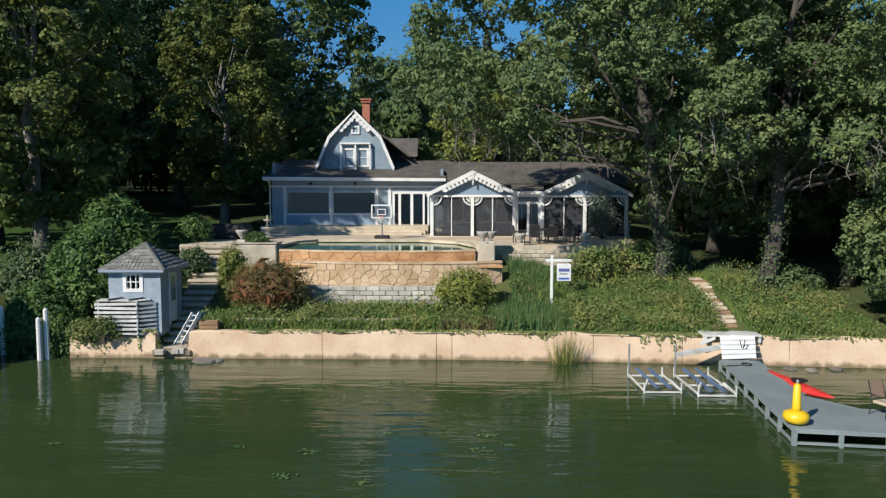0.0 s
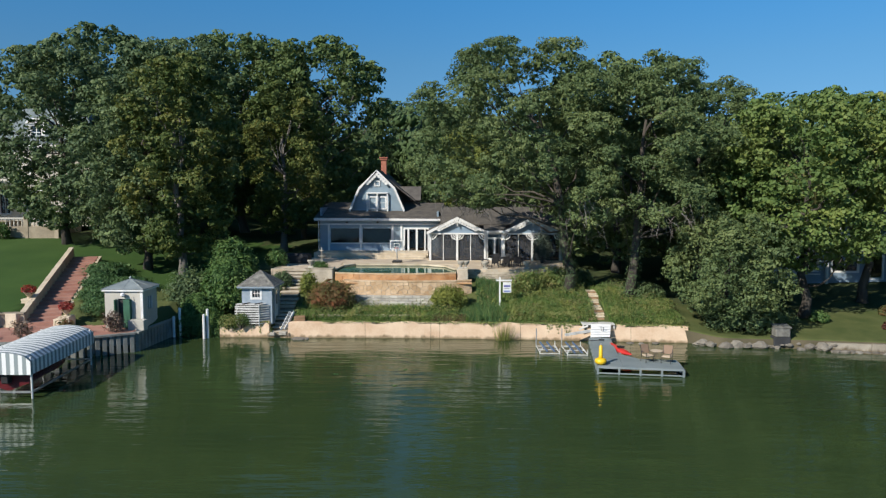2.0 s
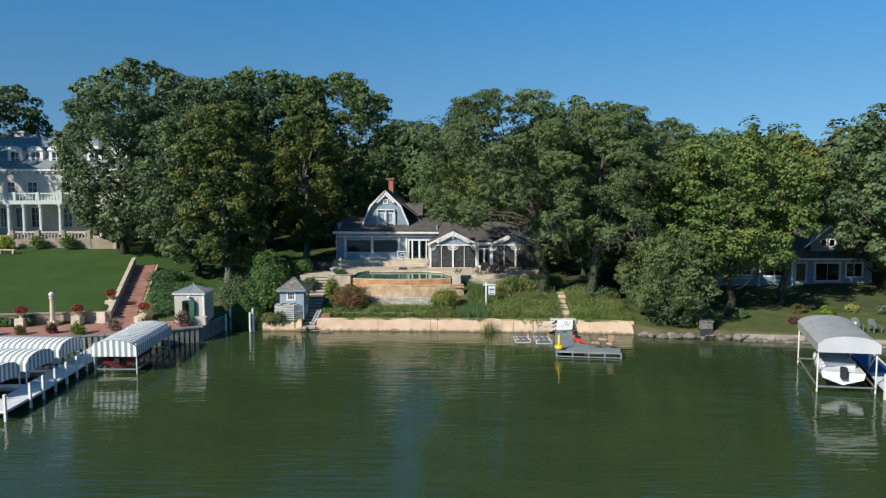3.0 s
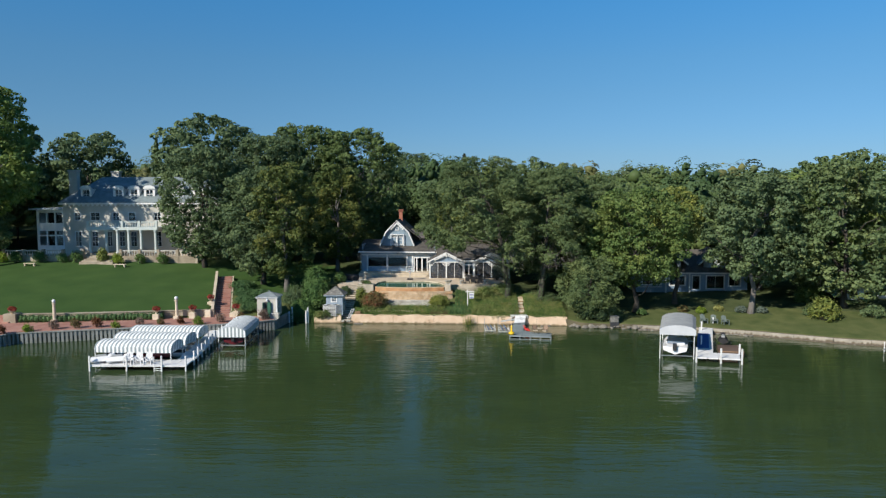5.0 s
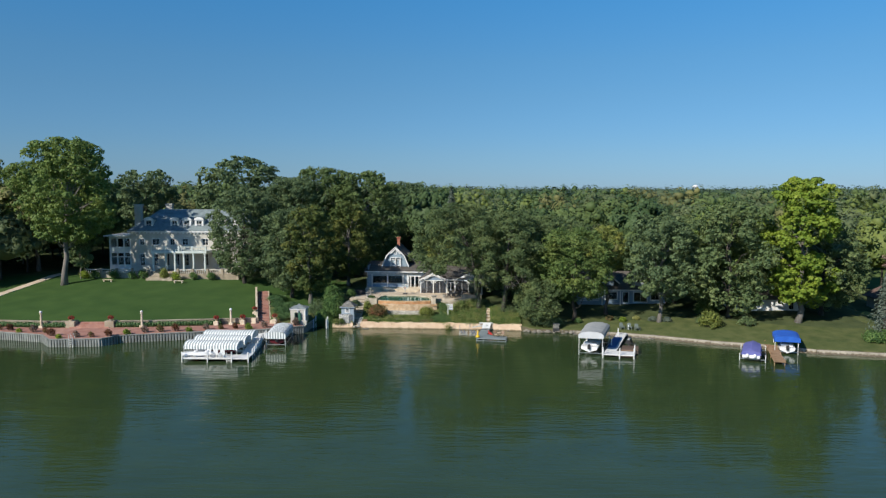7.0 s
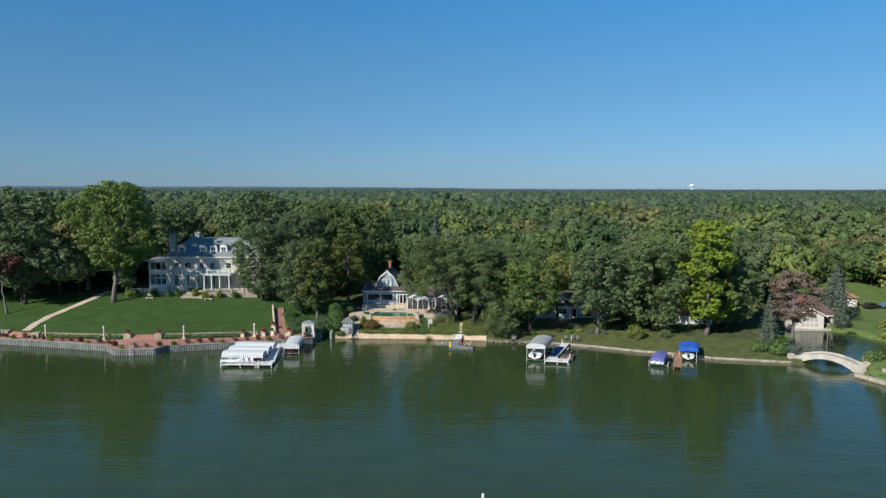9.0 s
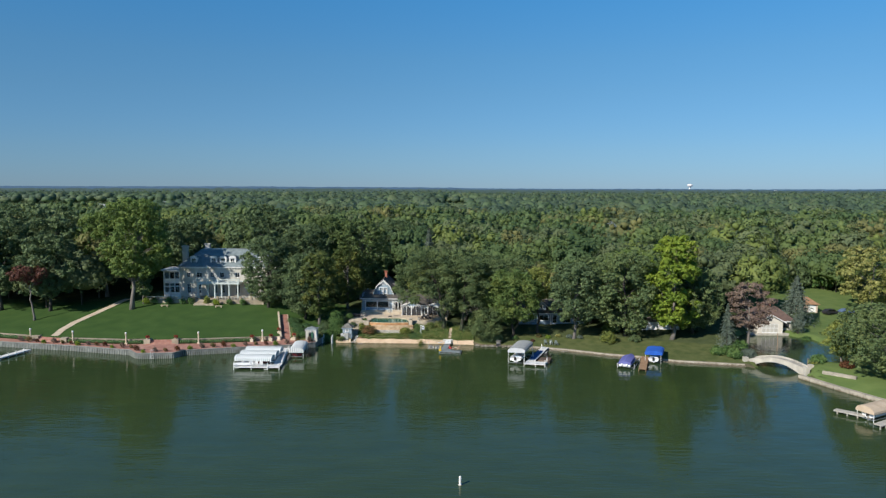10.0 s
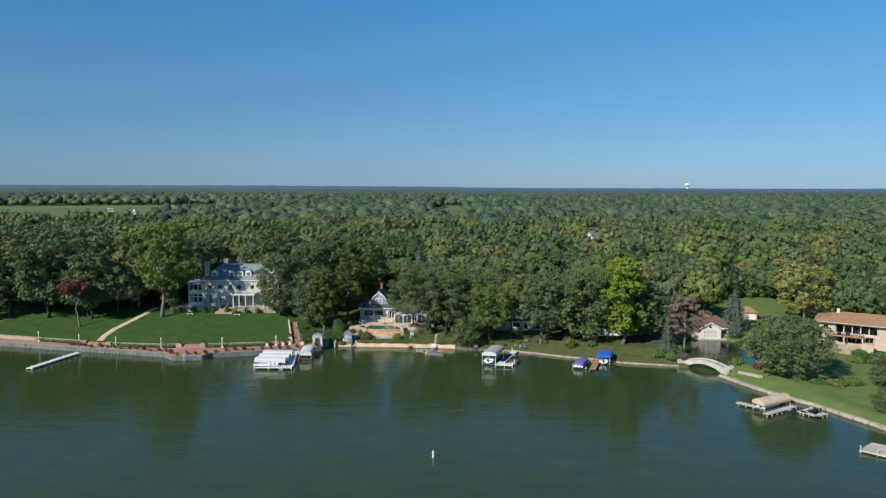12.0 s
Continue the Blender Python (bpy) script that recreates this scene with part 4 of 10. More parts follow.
def woods(name, x0, x1, y0, y1, gap, tall, leaves, leaf, mats, odds, seed, label, lobes=9, inland=14, keep=None, lobe=(0.3, 0.42)):
    """A stand of rounded crowns, each of one leaf tone."""
    rng = np.random.default_rng(seed)
    gx, gy = np.meshgrid(np.arange(x0, x1, gap), np.arange(y0, y1, gap))
    x, y = (gx + rng.uniform(-0.42, 0.42, gx.shape) * gap).ravel(), (gy + rng.uniform(-0.42, 0.42, gy.shape) * gap).ravel()
    ok = ~open_ground(x, y) & (y - along(SHORE, x) > inland) & (np.abs(x) < 60 + 0.80 * (y + 175))
    if keep is not None:
        ok &= keep(x, y)
    x, y = x[ok], y[ok]
    z = land(x, y)
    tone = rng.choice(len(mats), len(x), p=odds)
    verts, faces, index, base = [], [], [], 0
    stems_v, stems_f = [], []
    bv, bf = BALL[2 if lobes > 8 else 1]
    q = (np.arange(lobes) + 0.5) / lobes
    for k in range(len(x)):
        h, w = tall * rng.choice((0.72, 0.84, 0.98, 1.1, 1.22)) * rng.uniform(0.93, 1.07), gap * rng.uniform(0.46, 0.66)
        rz = h * (rng.uniform(0.36, 0.46) if lobes > 12 else 0.5)
        mid = np.array((x[k], y[k], z[k] + h - rz))
        a = np.arange(lobes) * 2.39996 + rng.random() * 6
        zz = -0.45 + 1.43 * q
        d = np.stack([np.cos(a) * np.sqrt(1 - zz ** 2), np.sin(a) * np.sqrt(1 - zz ** 2), zz], 1) + rng.normal(size=(lobes, 3)) * 0.1
        # each crown bulges in a few great lobes of its own
        p1, p2, p3 = rng.uniform(0, 6, 3)
        bulge = 1 + 0.17 * np.sin(a * 3 + p1) * np.sin(zz * 4 + p2) + 0.10 * np.sin(a * 5 + zz * 6 + p3)
        radii = np.array((w, w * rng.uniform(0.85, 1.15), rz))
        s = w * rng.uniform(*lobe, lobes)
        heart = mid + d * radii * 0.88 * bulge[:, None]
        e = rng.normal(size=(lobes, leaves // lobes, 3)) * 0.62 + d[:, None] * 0.7 + np.array((0, 0, 0.25))
        e /= np.linalg.norm(e, axis=2, keepdims=True)
        c = (heart[:, None] + e * s[:, None, None] * rng.uniform(0.82, 1.06, (lobes, leaves // lobes, 1))).reshape(-1, 3)
        n = (e * 0.4 + d[:, None] * 0.8 + rng.normal(size=e.shape) * 0.16).reshape(-1, 3)
        n /= np.linalg.norm(n, axis=1)[:, None]
        v, f = leaf_tris(c, n, leaf * rng.uniform(0.85, 1.2), rng, 0.95)
        cv = mid + bv * radii * (0.7 if lobes > 12 else 0.86) * (1 + 0.14 * np.sin(np.arctan2(bv[:, 1], bv[:, 0]) * 3 + p1) * np.sin(bv[:, 2] * 4 + p2))[:, None] * rng.uniform(0.8 if lobes > 12 else 0.7, 1.12 if lobes > 12 else 1.22, (len(bv), 1))
        verts += [v, cv]
        faces += [f + base, bf + base + len(v)]
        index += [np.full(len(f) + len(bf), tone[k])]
        base += len(v) + len(cv)
        if lobes > 12:
            lv, lf = BALL[1]
            inner = heart[:, None] + lv[None] * s[:, None, None] * rng.uniform(0.3, 0.72, (lobes, len(lv), 1))
            verts += [inner.reshape(-1, 3)]
            faces += [(lf[None] + (np.arange(lobes) * len(lv))[:, None, None] + base).reshape(-1, 3)]
            index += [np.full(lobes * len(lf), tone[k])]
            base += lobes * len(lv)
        r, b0 = 0.25, len(stems_v)
        for zz in (z[k] - 0.2, z[k] + h * 0.5):
            stems_v += [(x[k] + r, y[k], zz), (x[k] - r * 0.5, y[k] + r * 0.87, zz), (x[k] - r * 0.5, y[k] - r * 0.87, zz)]
        stems_f += [(b0, b0 + 1, b0 + 4), (b0, b0 + 4, b0 + 3), (b0 + 1, b0 + 2, b0 + 5), (b0 + 1, b0 + 5, b0 + 4), (b0 + 2, b0, b0 + 3), (b0 + 2, b0 + 3, b0 + 5)]
    index += [np.full(len(stems_f), len(mats))]
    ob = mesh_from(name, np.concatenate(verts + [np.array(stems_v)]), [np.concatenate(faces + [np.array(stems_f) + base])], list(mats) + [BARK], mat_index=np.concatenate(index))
    return tagged(ob, label, "woods", kind="stuff")


FIELDS = ((-470, -290, 560, 1080), (-30, 40, 520, 1080))


def in_field(x, y):
    """Open farmland between the woods, with wandering edges."""
    a = np.zeros(np.shape(x), bool)
    wx, wy = x + 14 * np.sin(y / 57), y + 22 * np.sin(x / 71)
    for x0, x1, y0, y1 in FIELDS:
        a |= (wx > x0) & (wx < x1) & (wy > y0) & (wy < y1)
    return a | ((wy > 350) & (wy < 1000) & (wx < -40 - 0.45 * wy))


def canopy(name, y0, y1, step, top, mat, seed, label, kind, lift=4.0, rise=0.0):
    """Treetops so far off that single crowns no longer stand apart."""
    rng = np.random.default_rng(seed)
    xs, ys = np.arange(-4700, 4701, step), np.concatenate([[y0 - 1], np.geomspace(y0, y1, 46)])
    X, Y = np.meshgrid(xs, ys, indexing="ij")
    X = X + rng.uniform(-0.4, 0.4, X.shape) * step
    roll = np.sin(X / 610 + 0.7) + np.sin(X / 233 + Y / 540) * 0.6 + np.sin(X / 97 + Y / 130) * 0.35
    Z = land(X, Y) + top + rng.normal(size=X.shape) * 1.6 + roll * lift * 0.3 + rise * ease(900, -1500, X) * ease(y0 * 0.8, y1, Y)
    Z[:, 0] = land(X[:, 0], Y[:, 0]) - 0.3
    i = np.arange(X.size).reshape(X.shape)
    f = np.stack([i[:-1, :-1], i[1:, :-1], i[1:, 1:], i[:-1, 1:]], -1).reshape(-1, 4)
    ob = mesh_from(name, np.stack([X, Y, Z], -1).reshape(-1, 3), f, mat)
    return tagged(ob, label, "woods", kind=kind)


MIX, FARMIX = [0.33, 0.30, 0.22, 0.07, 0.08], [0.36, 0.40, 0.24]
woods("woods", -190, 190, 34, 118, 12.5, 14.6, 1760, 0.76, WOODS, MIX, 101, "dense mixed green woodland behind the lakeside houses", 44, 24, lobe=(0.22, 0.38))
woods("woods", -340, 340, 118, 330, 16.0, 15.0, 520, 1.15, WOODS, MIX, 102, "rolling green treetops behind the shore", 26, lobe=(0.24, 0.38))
woods("woods", -900, 900, 328, 1000, 16.0, 15.0, 40, 2.0, HAZEWOODS, FARMIX, 103, "distant green woodland reaching far inland", 10, keep=lambda x, y: ~in_field(x, y), lobe=(0.3, 0.5))
woods("woods", -1500, 1500, 995, 1500, 20.0, 15.5, 24, 2.4, HAZEWOODS, FARMIX, 106, "far green woodland melting into the distance", 8, keep=lambda x, y: ~in_field(x, y), lobe=(0.35, 0.55))
canopy("woods", 1480, 2500, 22, 13, HAZECANOPY, 104, "wooded distance far inland, haze tint in its colour", "stuff", rise=7)
canopy("backdrop", 2450, 4700, 40, 11, HAZERIDGE, 105, "flat wooded horizon with haze blue in its colour", "structure", rise=15)
# ---- the blue lakeside house ----
def build_house():
    h = thing("house", (-6, 50, 4.0), "blue-grey clapboard lakeside house with white trim and gambrel gable", "house")
    F = 45.6
    # main room: front wall with two big openings and the glazed doors
    part("foundation", box(-12.9, -0.8, F - 0.02, 57.0, 3.7, 4.5), PALESTONE, h)
    wins = [(-11.72, -8.74, 5.46, 6.98), (-8.49, -5.52, 5.46, 6.98)]
    door = (-4.3, -1.75, 4.55, 7.02)
    part("wall", pierced_wall(-12.75, -0.75, 4.5, 7.8, F, 0.2, wins + [door]), BLUE_BOARD, h)
    part("wall", box(-12.75, -12.55, F + 0.2, 56.8, 4.5, 9.0), BLUE_BOARD, h)
    part("wall", box(-0.95, -0.75, F + 0.2, 56.8, 4.5, 8.6), BLUE_BOARD, h)
    part("wall", box(-12.55, -0.95, 56.6, 56.8, 4.5, 8.6), BLUE_BOARD, h)
    part("floor_slab", box(-12.5, -1.0, F + 0.2, 56.5, 4.42, 4.52), TIMBER, h)
    # back wall coloured near-black so the room behind the glass looks unlit
    part("dark_inner_wall", box(-12.5, -1.0, F + 5, F + 5.15, 4.52, 8.2), DARKROOM, h)
    for x0, x1, z0, z1 in wins:
        window(h, x0, x1, z0, z1, F, 1, 1, 0.035, casing=0.0)
    for x in (-11.85, -8.62, -5.4, -4.5):
        part("pilaster", box(x - 0.1, x + 0.1, F - 0.06, F - 0.004, 4.5, 7.3, 0.01), WHITE, h)
    part("sill_band", box(-11.7, -5.5, F - 0.09, F - 0.06, 5.36, 5.43), WHITE, h)
    for x0, x1 in ((-11.74, -8.73), (-8.51, -5.51)):
        part("apron_panel", box(x0, x1, F - 0.04, F - 0.004, 4.55, 5.35), BLUE_PANEL, h)
    part("frieze", box(-12.8, -0.7, F - 0.07, F - 0.003, 7.3, 7.42), WHITE, h)
    for x in (-10.0, -6.9):
        part("flood_lamp", lathe([(0.03, 0), (0.09, 0.04), (0.11, 0.16), (0.05, 0.2)], (x, F - 0.14, 7.45), 8), BLACK, h)
    d = part("french_door", pierced_wall(-4.3, -1.75, 4.5, 7.02, F - 0.03, 0.14, [(-4.16, -3.9, 4.7, 6.85), (-3.72, -3.06, 4.7, 6.85), (-2.86, -2.2, 4.7, 6.85), (-2.06, -1.86, 4.7, 6.85)]), WHITE, h)
    for a, b in ((-4.16, -3.9), (-3.72, -3.06), (-2.86, -2.2), (-2.06, -1.86)):
        g = part("pane", box(a, b, F + 0.03, F + 0.036, 4.7, 6.85), GLASS, d)
        g.visible_shadow = False
    # low front roof
    part("roof", slab([(-13.2, 44.9, 8.0), (-0.6, 44.9, 7.92), (-0.25, 51.5, 9.42), (-13.2, 51.5, 9.5)], 0.12), SHINGLE, h, "brown shingled low-pitched front roof")
    part("roof", slab([(-0.25, 51.5, 9.42), (-0.25, 57.4, 8.2), (-13.2, 57.4, 8.2), (-13.2, 51.5, 9.5)], 0.12), SHINGLE, h)
    part("fascia", slab([(-13.22, 44.88, 7.80), (-0.58, 44.88, 7.72), (-0.58, 44.88, 7.93), (-13.22, 44.88, 8.01)], 0.05), WHITE, h)
    part("soffit", slab([(-13.2, F, 7.78), (-0.6, F, 7.75), (-0.6, 44.93, 7.72), (-13.2, 44.93, 7.75)], 0.04), WHITE, h)
    part("gutter_pipe", tube([(-12.85, 45.4, 7.7), (-12.85, 45.45, 4.6)], 0.05, 6), WHITE, h)
    part("gable_fill", prism([(F, 7.7), (56.8, 7.7), (56.8, 8.3), (51.5, 9.35), (F, 7.98)], "x", -0.93, -0.77), BLUE_BOARD, h)
    # gambrel upper storey
    G = 48.0
    out = [(-9.85, 8.3), (-4.55, 8.3), (-4.55, 9.03), (-5.4, 10.95), (-7.2, 12.72), (-9.02, 10.95), (-9.85, 9.03)]
    part("gable_wall", prism(out, "y", G, G + 0.2), BLUE_BOARD, h)
    part("gable_wall", prism(out, "y", 58.6, 58.8), BLUE_BOARD, h)
    prof = [(-4.3, 8.75), (-5.28, 11.05), (-7.2, 12.92), (-9.12, 11.05), (-10.1, 8.75)]
    for (xa, za), (xb, zb) in zip(prof, prof[1:]):
        part("roof", slab([(xa, G - 0.35, za), (xa, 59.1, za), (xb, 59.1, zb), (xb, G - 0.35, zb)], 0.12), SHINGLE_SIDE, h)
        part("bargeboard", slab([(xa, G - 0.40, za - 0.02), (xb, G - 0.40, zb - 0.02), (xb + (0.12 if xb > -7.2 else -0.12 if xb < -7.2 else 0) * -1, G - 0.40, zb - 0.26), (xa + (0.12 if xa < -7.2 else -0.12) , G - 0.40, za - 0.24)], -0.06), WHITE, h)
    window(h, -8.05, -7.28, 8.85, 10.1, G - 0.05, 1, 2, 0.08, casing=0.06)
    window(h, -7.05, -6.28, 8.85, 10.1, G - 0.05, 1, 2, 0.08, casing=0.06)
    part("window_hood", box(-8.3, -6.05, G - 0.35, G - 0.003, 10.42, 10.55, 0.02), WHITE, h)
    for x in (-8.22, -7.165, -6.12):
        part("window_post", box(x - 0.06, x + 0.06, G - 0.3, G - 0.2, 8.55, 10.42), WHITE, h)
    window(h, -7.5, -6.88, 11.18, 11.78, G - 0.05, 1, 1, 0.12)
    # scalloped trim under the peak
    trim = bmesh.new()
    for k in range(-4, 5):
        z = 12.42 - abs(k) * 0.235
        bmesh.ops.create_cone(trim, cap_ends=True, segments=10, radius1=0.17, radius2=0.17, depth=0.04, matrix=Matrix.Translation((-7.2 + k * 0.24, G - 0.34, z)) @ Matrix.Rotation(radians(90), 4, "X"))
    part("scalloped_trim", trim, WHITE, h)
    part("side_roof", slab([(-3.3, 49.4, 9.7), (-3.3, 58.6, 9.7), (-7.15, 58.6, 12.7), (-7.15, 49.4, 12.7)], 0.12), SHINGLE_SIDE, h, "mossy shingled side roof behind the gable")
    # side dormer and chimney
    part("dormer", prism([(51.0, 9.0), (53.4, 9.0), (53.4, 9.9), (52.2, 11.1), (51.0, 9.9)], "x", -6.0, -3.0), SHINGLE_SIDE, h)
    part("dormer_roof", slab([(-2.8, 50.8, 9.7), (-2.8, 52.2, 11.2), (-6.2, 52.2, 11.2), (-6.2, 50.8, 9.7)], 0.1), SHINGLE_SIDE, h)
    part("dormer_roof", slab([(-2.8, 52.2, 11.2), (-2.8, 53.6, 9.7), (-6.2, 53.6, 9.7), (-6.2, 52.2, 11.2)], 0.1), SHINGLE_SIDE, h)
    ch = part("chimney", box(-7.35, -6.75, 53.6, 54.2, 11.6, 14.1, 0.02), BRICK, h, "red brick chimney with a corbelled cap")
    part("chimney_cap", box(-7.45, -6.65, 53.5, 54.3, 14.1, 14.3, 0.03), BRICK, ch)
    part("chimney_cap", box(-7.52, -6.58, 53.43, 54.37, 14.3, 14.46, 0.03), BRICK, ch)
    # screened porch wing with twin gables
    P = 40.2
    part("porch_floor", box(-1.65, 10.95, P - 0.1, 46.5, 3.95, 4.25), PATIO, h)
    part("wall", pierced_wall(-0.74, 10.9, 4.25, 7.3, 44.2, 0.2, [(1.9, 2.9, 5.0, 6.6), (8.3, 9.3, 5.0, 6.6), (-0.4, 0.6, 5.0, 6.6), (3.9, 5.3, 4.3, 6.5)]), BLUE_PANEL, h)
    for x0, x1 in ((1.9, 2.9), (8.3, 9.3), (-0.4, 0.6)):
        window(h, x0, x1, 5.0, 6.6, 44.17, 1, 2, 0.08, casing=0.08)
    window(h, 3.9, 5.3, 4.3, 6.5, 44.17, 2, 1, 0.1, name="french_door")
    part("wall", box(10.75, 10.95, 44.2, 50.0, 4.0, 8.0), BLUE_BOARD, h)
    part("wall", box(-0.74, 10.75, 49.8, 50.0, 4.0, 8.0), BLUE_BOARD, h)
    part("wall", box(10.75, 10.95, P + 0.15, 44.2, 4.25, 5.0), BLUE_PANEL, h)
    for c in (1.1, 8.1):
        out = [(c - 2.62, 6.82), (c + 2.62, 6.82), (c + 2.5, 7.05), (c, 8.18), (c - 2.5, 7.05)]
        part("gable_wall", prism(out, "y", P, P + 0.12), BLUE_PANEL, h)
        part("porch_beam", box(c - 2.65, c + 2.65, P - 0.06, P + 0.2, 6.68, 6.82), WHITE, h)
        for s in (-1, 1):
            a, b = (c + s * 2.85, 6.9), (c, 8.3)
            q = [(a[0], P - 0.35, a[1]), (b[0], P - 0.35, b[1]), (b[0], 46.5, b[1]), (a[0], 46.5, a[1])]
            part("roof", slab(q if s < 0 else q[::-1], 0.1), SHINGLE_SIDE, h)
            part("bargeboard", slab([(a[0], P - 0.38, a[1] - 0.22), (b[0], P - 0.38, b[1] - 0.24), (b[0], P - 0.38, b[1] + 0.03), (a[0], P - 0.38, a[1] + 0.03)], 0.05 * -s), WHITE, h)
            # gingerbread along the rake
            lace = bmesh.new()
            for k in range(7):
                t = 0.40 + 0.6 * k / 7
                x, z = a[0] + (b[0] - a[0]) * t, a[1] + (b[1] - a[1]) * t
                bmesh.ops.create_cone(lace, cap_ends=True, segments=9, radius1=0.19, radius2=0.19, depth=0.03, matrix=Matrix.Translation((x, P - 0.36, z - 0.30)) @ Matrix.Rotation(radians(90), 4, "X"))
            part("gingerbread_trim", lace, WHITE, h)
        pend = prism([(c - 0.08, 8.1), (c + 0.08, 8.1), (c + 0.05, 7.55), (c, 7.4), (c - 0.05, 7.55)], "y", P - 0.37, P - 0.33)
        part("pendant_trim", pend, WHITE, h)
        for k, x in enumerate((c - 2.52, c, c + 2.58)):
            if c > 5 and k == 0:
                x = 5.45
            if c < 5 and k == 2:
                x = 3.70
            po = part("porch_post", box(x - 0.1, x + 0.1, P - 0.05, P + 0.15, 4.25, 6.68, 0.015), WHITE, h)
            for s in (-1, 1):
                if (k == 0 and s < 0) or (k == 2 and s > 0):
                    continue
                br = bmesh.new()
                for r0, r1 in ((0.52, 0.44), (0.30, 0.24)):
                    pts = [(x + s * (0.1 + r * math.cos(q)), 6.68 - r * math.sin(q)) for r, qs in ((r0, np.linspace(0, math.pi / 2, 7)), (r1, np.linspace(math.pi / 2, 0, 7))) for q in qs]
                    prism(pts, "y", P, P + 0.05, br)
                for q in (0.4, 0.8, 1.2):
                    beam((x + s * 0.1, P + 0.025, 6.68), (x + s * (0.1 + 0.46 * math.cos(q)), P + 0.025, 6.68 - 0.46 * math.sin(q)), 0.03, 0.03, br)
                part("bracket", br, WHITE, po)
        for x in (c - 1.3, c + 1.25):
            part("mullion", box(x - 0.03, x + 0.03, P + 0.02, P + 0.08, 4.25, 6.68), WHITE, h)
        part("screen", box(c - 2.5, c + 2.5, P + 0.1, P + 0.104, 4.3, 6.68), SCREEN, h)
        part("bottom_rail", box(c - 2.5, c + 2.5, P + 0.03, P + 0.09, 4.25, 4.4), BLACK, h)
        part("inner_rail", box(c - 2.4, c + 2.4, P + 0.4, P + 0.46, 5.05, 5.12), WHITE, h)
    part("screen", box(10.84, 10.844, P + 0.1, 44.2, 5.0, 6.7), SCREEN, h)
    part("screen", box(-1.52, -1.516, P + 0.1, 44.2, 4.3, 6.7), SCREEN, h)
    # entry between the gables
    part("entry_frame", pierced_wall(3.8, 5.36, 4.25, 6.95, P + 0.06, 0.12, [(3.95, 5.2, 6.4, 6.7), (3.95, 4.5, 4.45, 6.25), (4.66, 5.2, 4.45, 6.25)]), WHITE, h)
    for a, b, c, d2 in ((3.95, 5.2, 6.4, 6.7), (3.95, 4.5, 4.45, 6.25), (4.66, 5.2, 4.45, 6.25)):
        g = part("pane", box(a, b, P + 0.1, P + 0.106, c, d2), GLASS, h)
        g.visible_shadow = False
    part("entry_fascia", box(3.6, 5.6, P - 0.35, P - 0.3, 6.86, 7.05), WHITE, h)
    part("roof", slab([(3.6, P - 0.3, 7.0), (5.6, P - 0.3, 7.0), (5.6, 43.0, 7.95), (3.6, 43.0, 7.95)], 0.08), SHINGLE, h)
    part("roof", slab([(-0.5, 41.4, 7.55), (11.3, 41.4, 7.55), (11.3, 46.0, 9.1), (-0.5, 46.0, 9.1)], 0.1), SHINGLE, h)
    part("roof", slab([(-0.5, 46.0, 9.1), (11.3, 46.0, 9.1), (11.3, 50.4, 7.6), (-0.5, 50.4, 7.6)], 0.1), SHINGLE, h)
    part("gable_wall", prism([(41.6, 7.5), (50.0, 7.5), (46.0, 8.98)], "x", 10.8, 10.94), BLUE_BOARD, h)
    part("porch_ceiling", box(-1.5, 10.9, P + 0.15, 44.2, 6.84, 6.88), WHITE, h)
    return h


build_house()

# ---- seawall in front of the house ----
def seawall():
    w = thing("seawall", (0, 25.5, 0), "peach-coloured concrete seawall with cracks and water stains", "seawall", kind="structure")
    def run(x0, x1, name="panel", top=1.15):
        n = max(1, round((x1 - x0) / 0.8))
        bm = bmesh.new()
        rows = []
        for k in range(n + 1):
            x = x0 + (x1 - x0) * k / n
            y = float(along(SHORE, x))
            t = top + 0.03 * math.sin(x * 1.7) + 0.02 * math.sin(x * 4.1)
            rows.append([bm.verts.new(p) for p in ((x, y - 0.12, -1.0), (x, y - 0.06, 0.25), (x, y + 0.0, t - 0.05), (x, y + 0.06, t), (x, y + 0.40, t), (x, y + 0.42, -1.0))])
        for a, b in zip(rows, rows[1:]):
            for i in range(5):
                bm.faces.new((a[i], b[i], b[i + 1], a[i + 1]))
        bm.faces.new(rows[0])
        bm.faces.new(rows[-1][::-1])
        part(name, bm, SEAWALL, w)
    cuts = [-11.4, -5.7, -0.9, -0.25, 5.6, 9.2, 13.4, 17.35]
    for a, b in zip(cuts, cuts[1:]):
        run(a + 0.012, b - 0.012)
    run(-16.4, -12.75)
    run(-12.72, -11.42, "landing", 0.28)
    return w


seawall()
# ---- garden, pool and walls in front of the house ----
def arc(cx, half, y0, sag):
    return lambda t: (cx + half * t, y0 + sag * t * t)


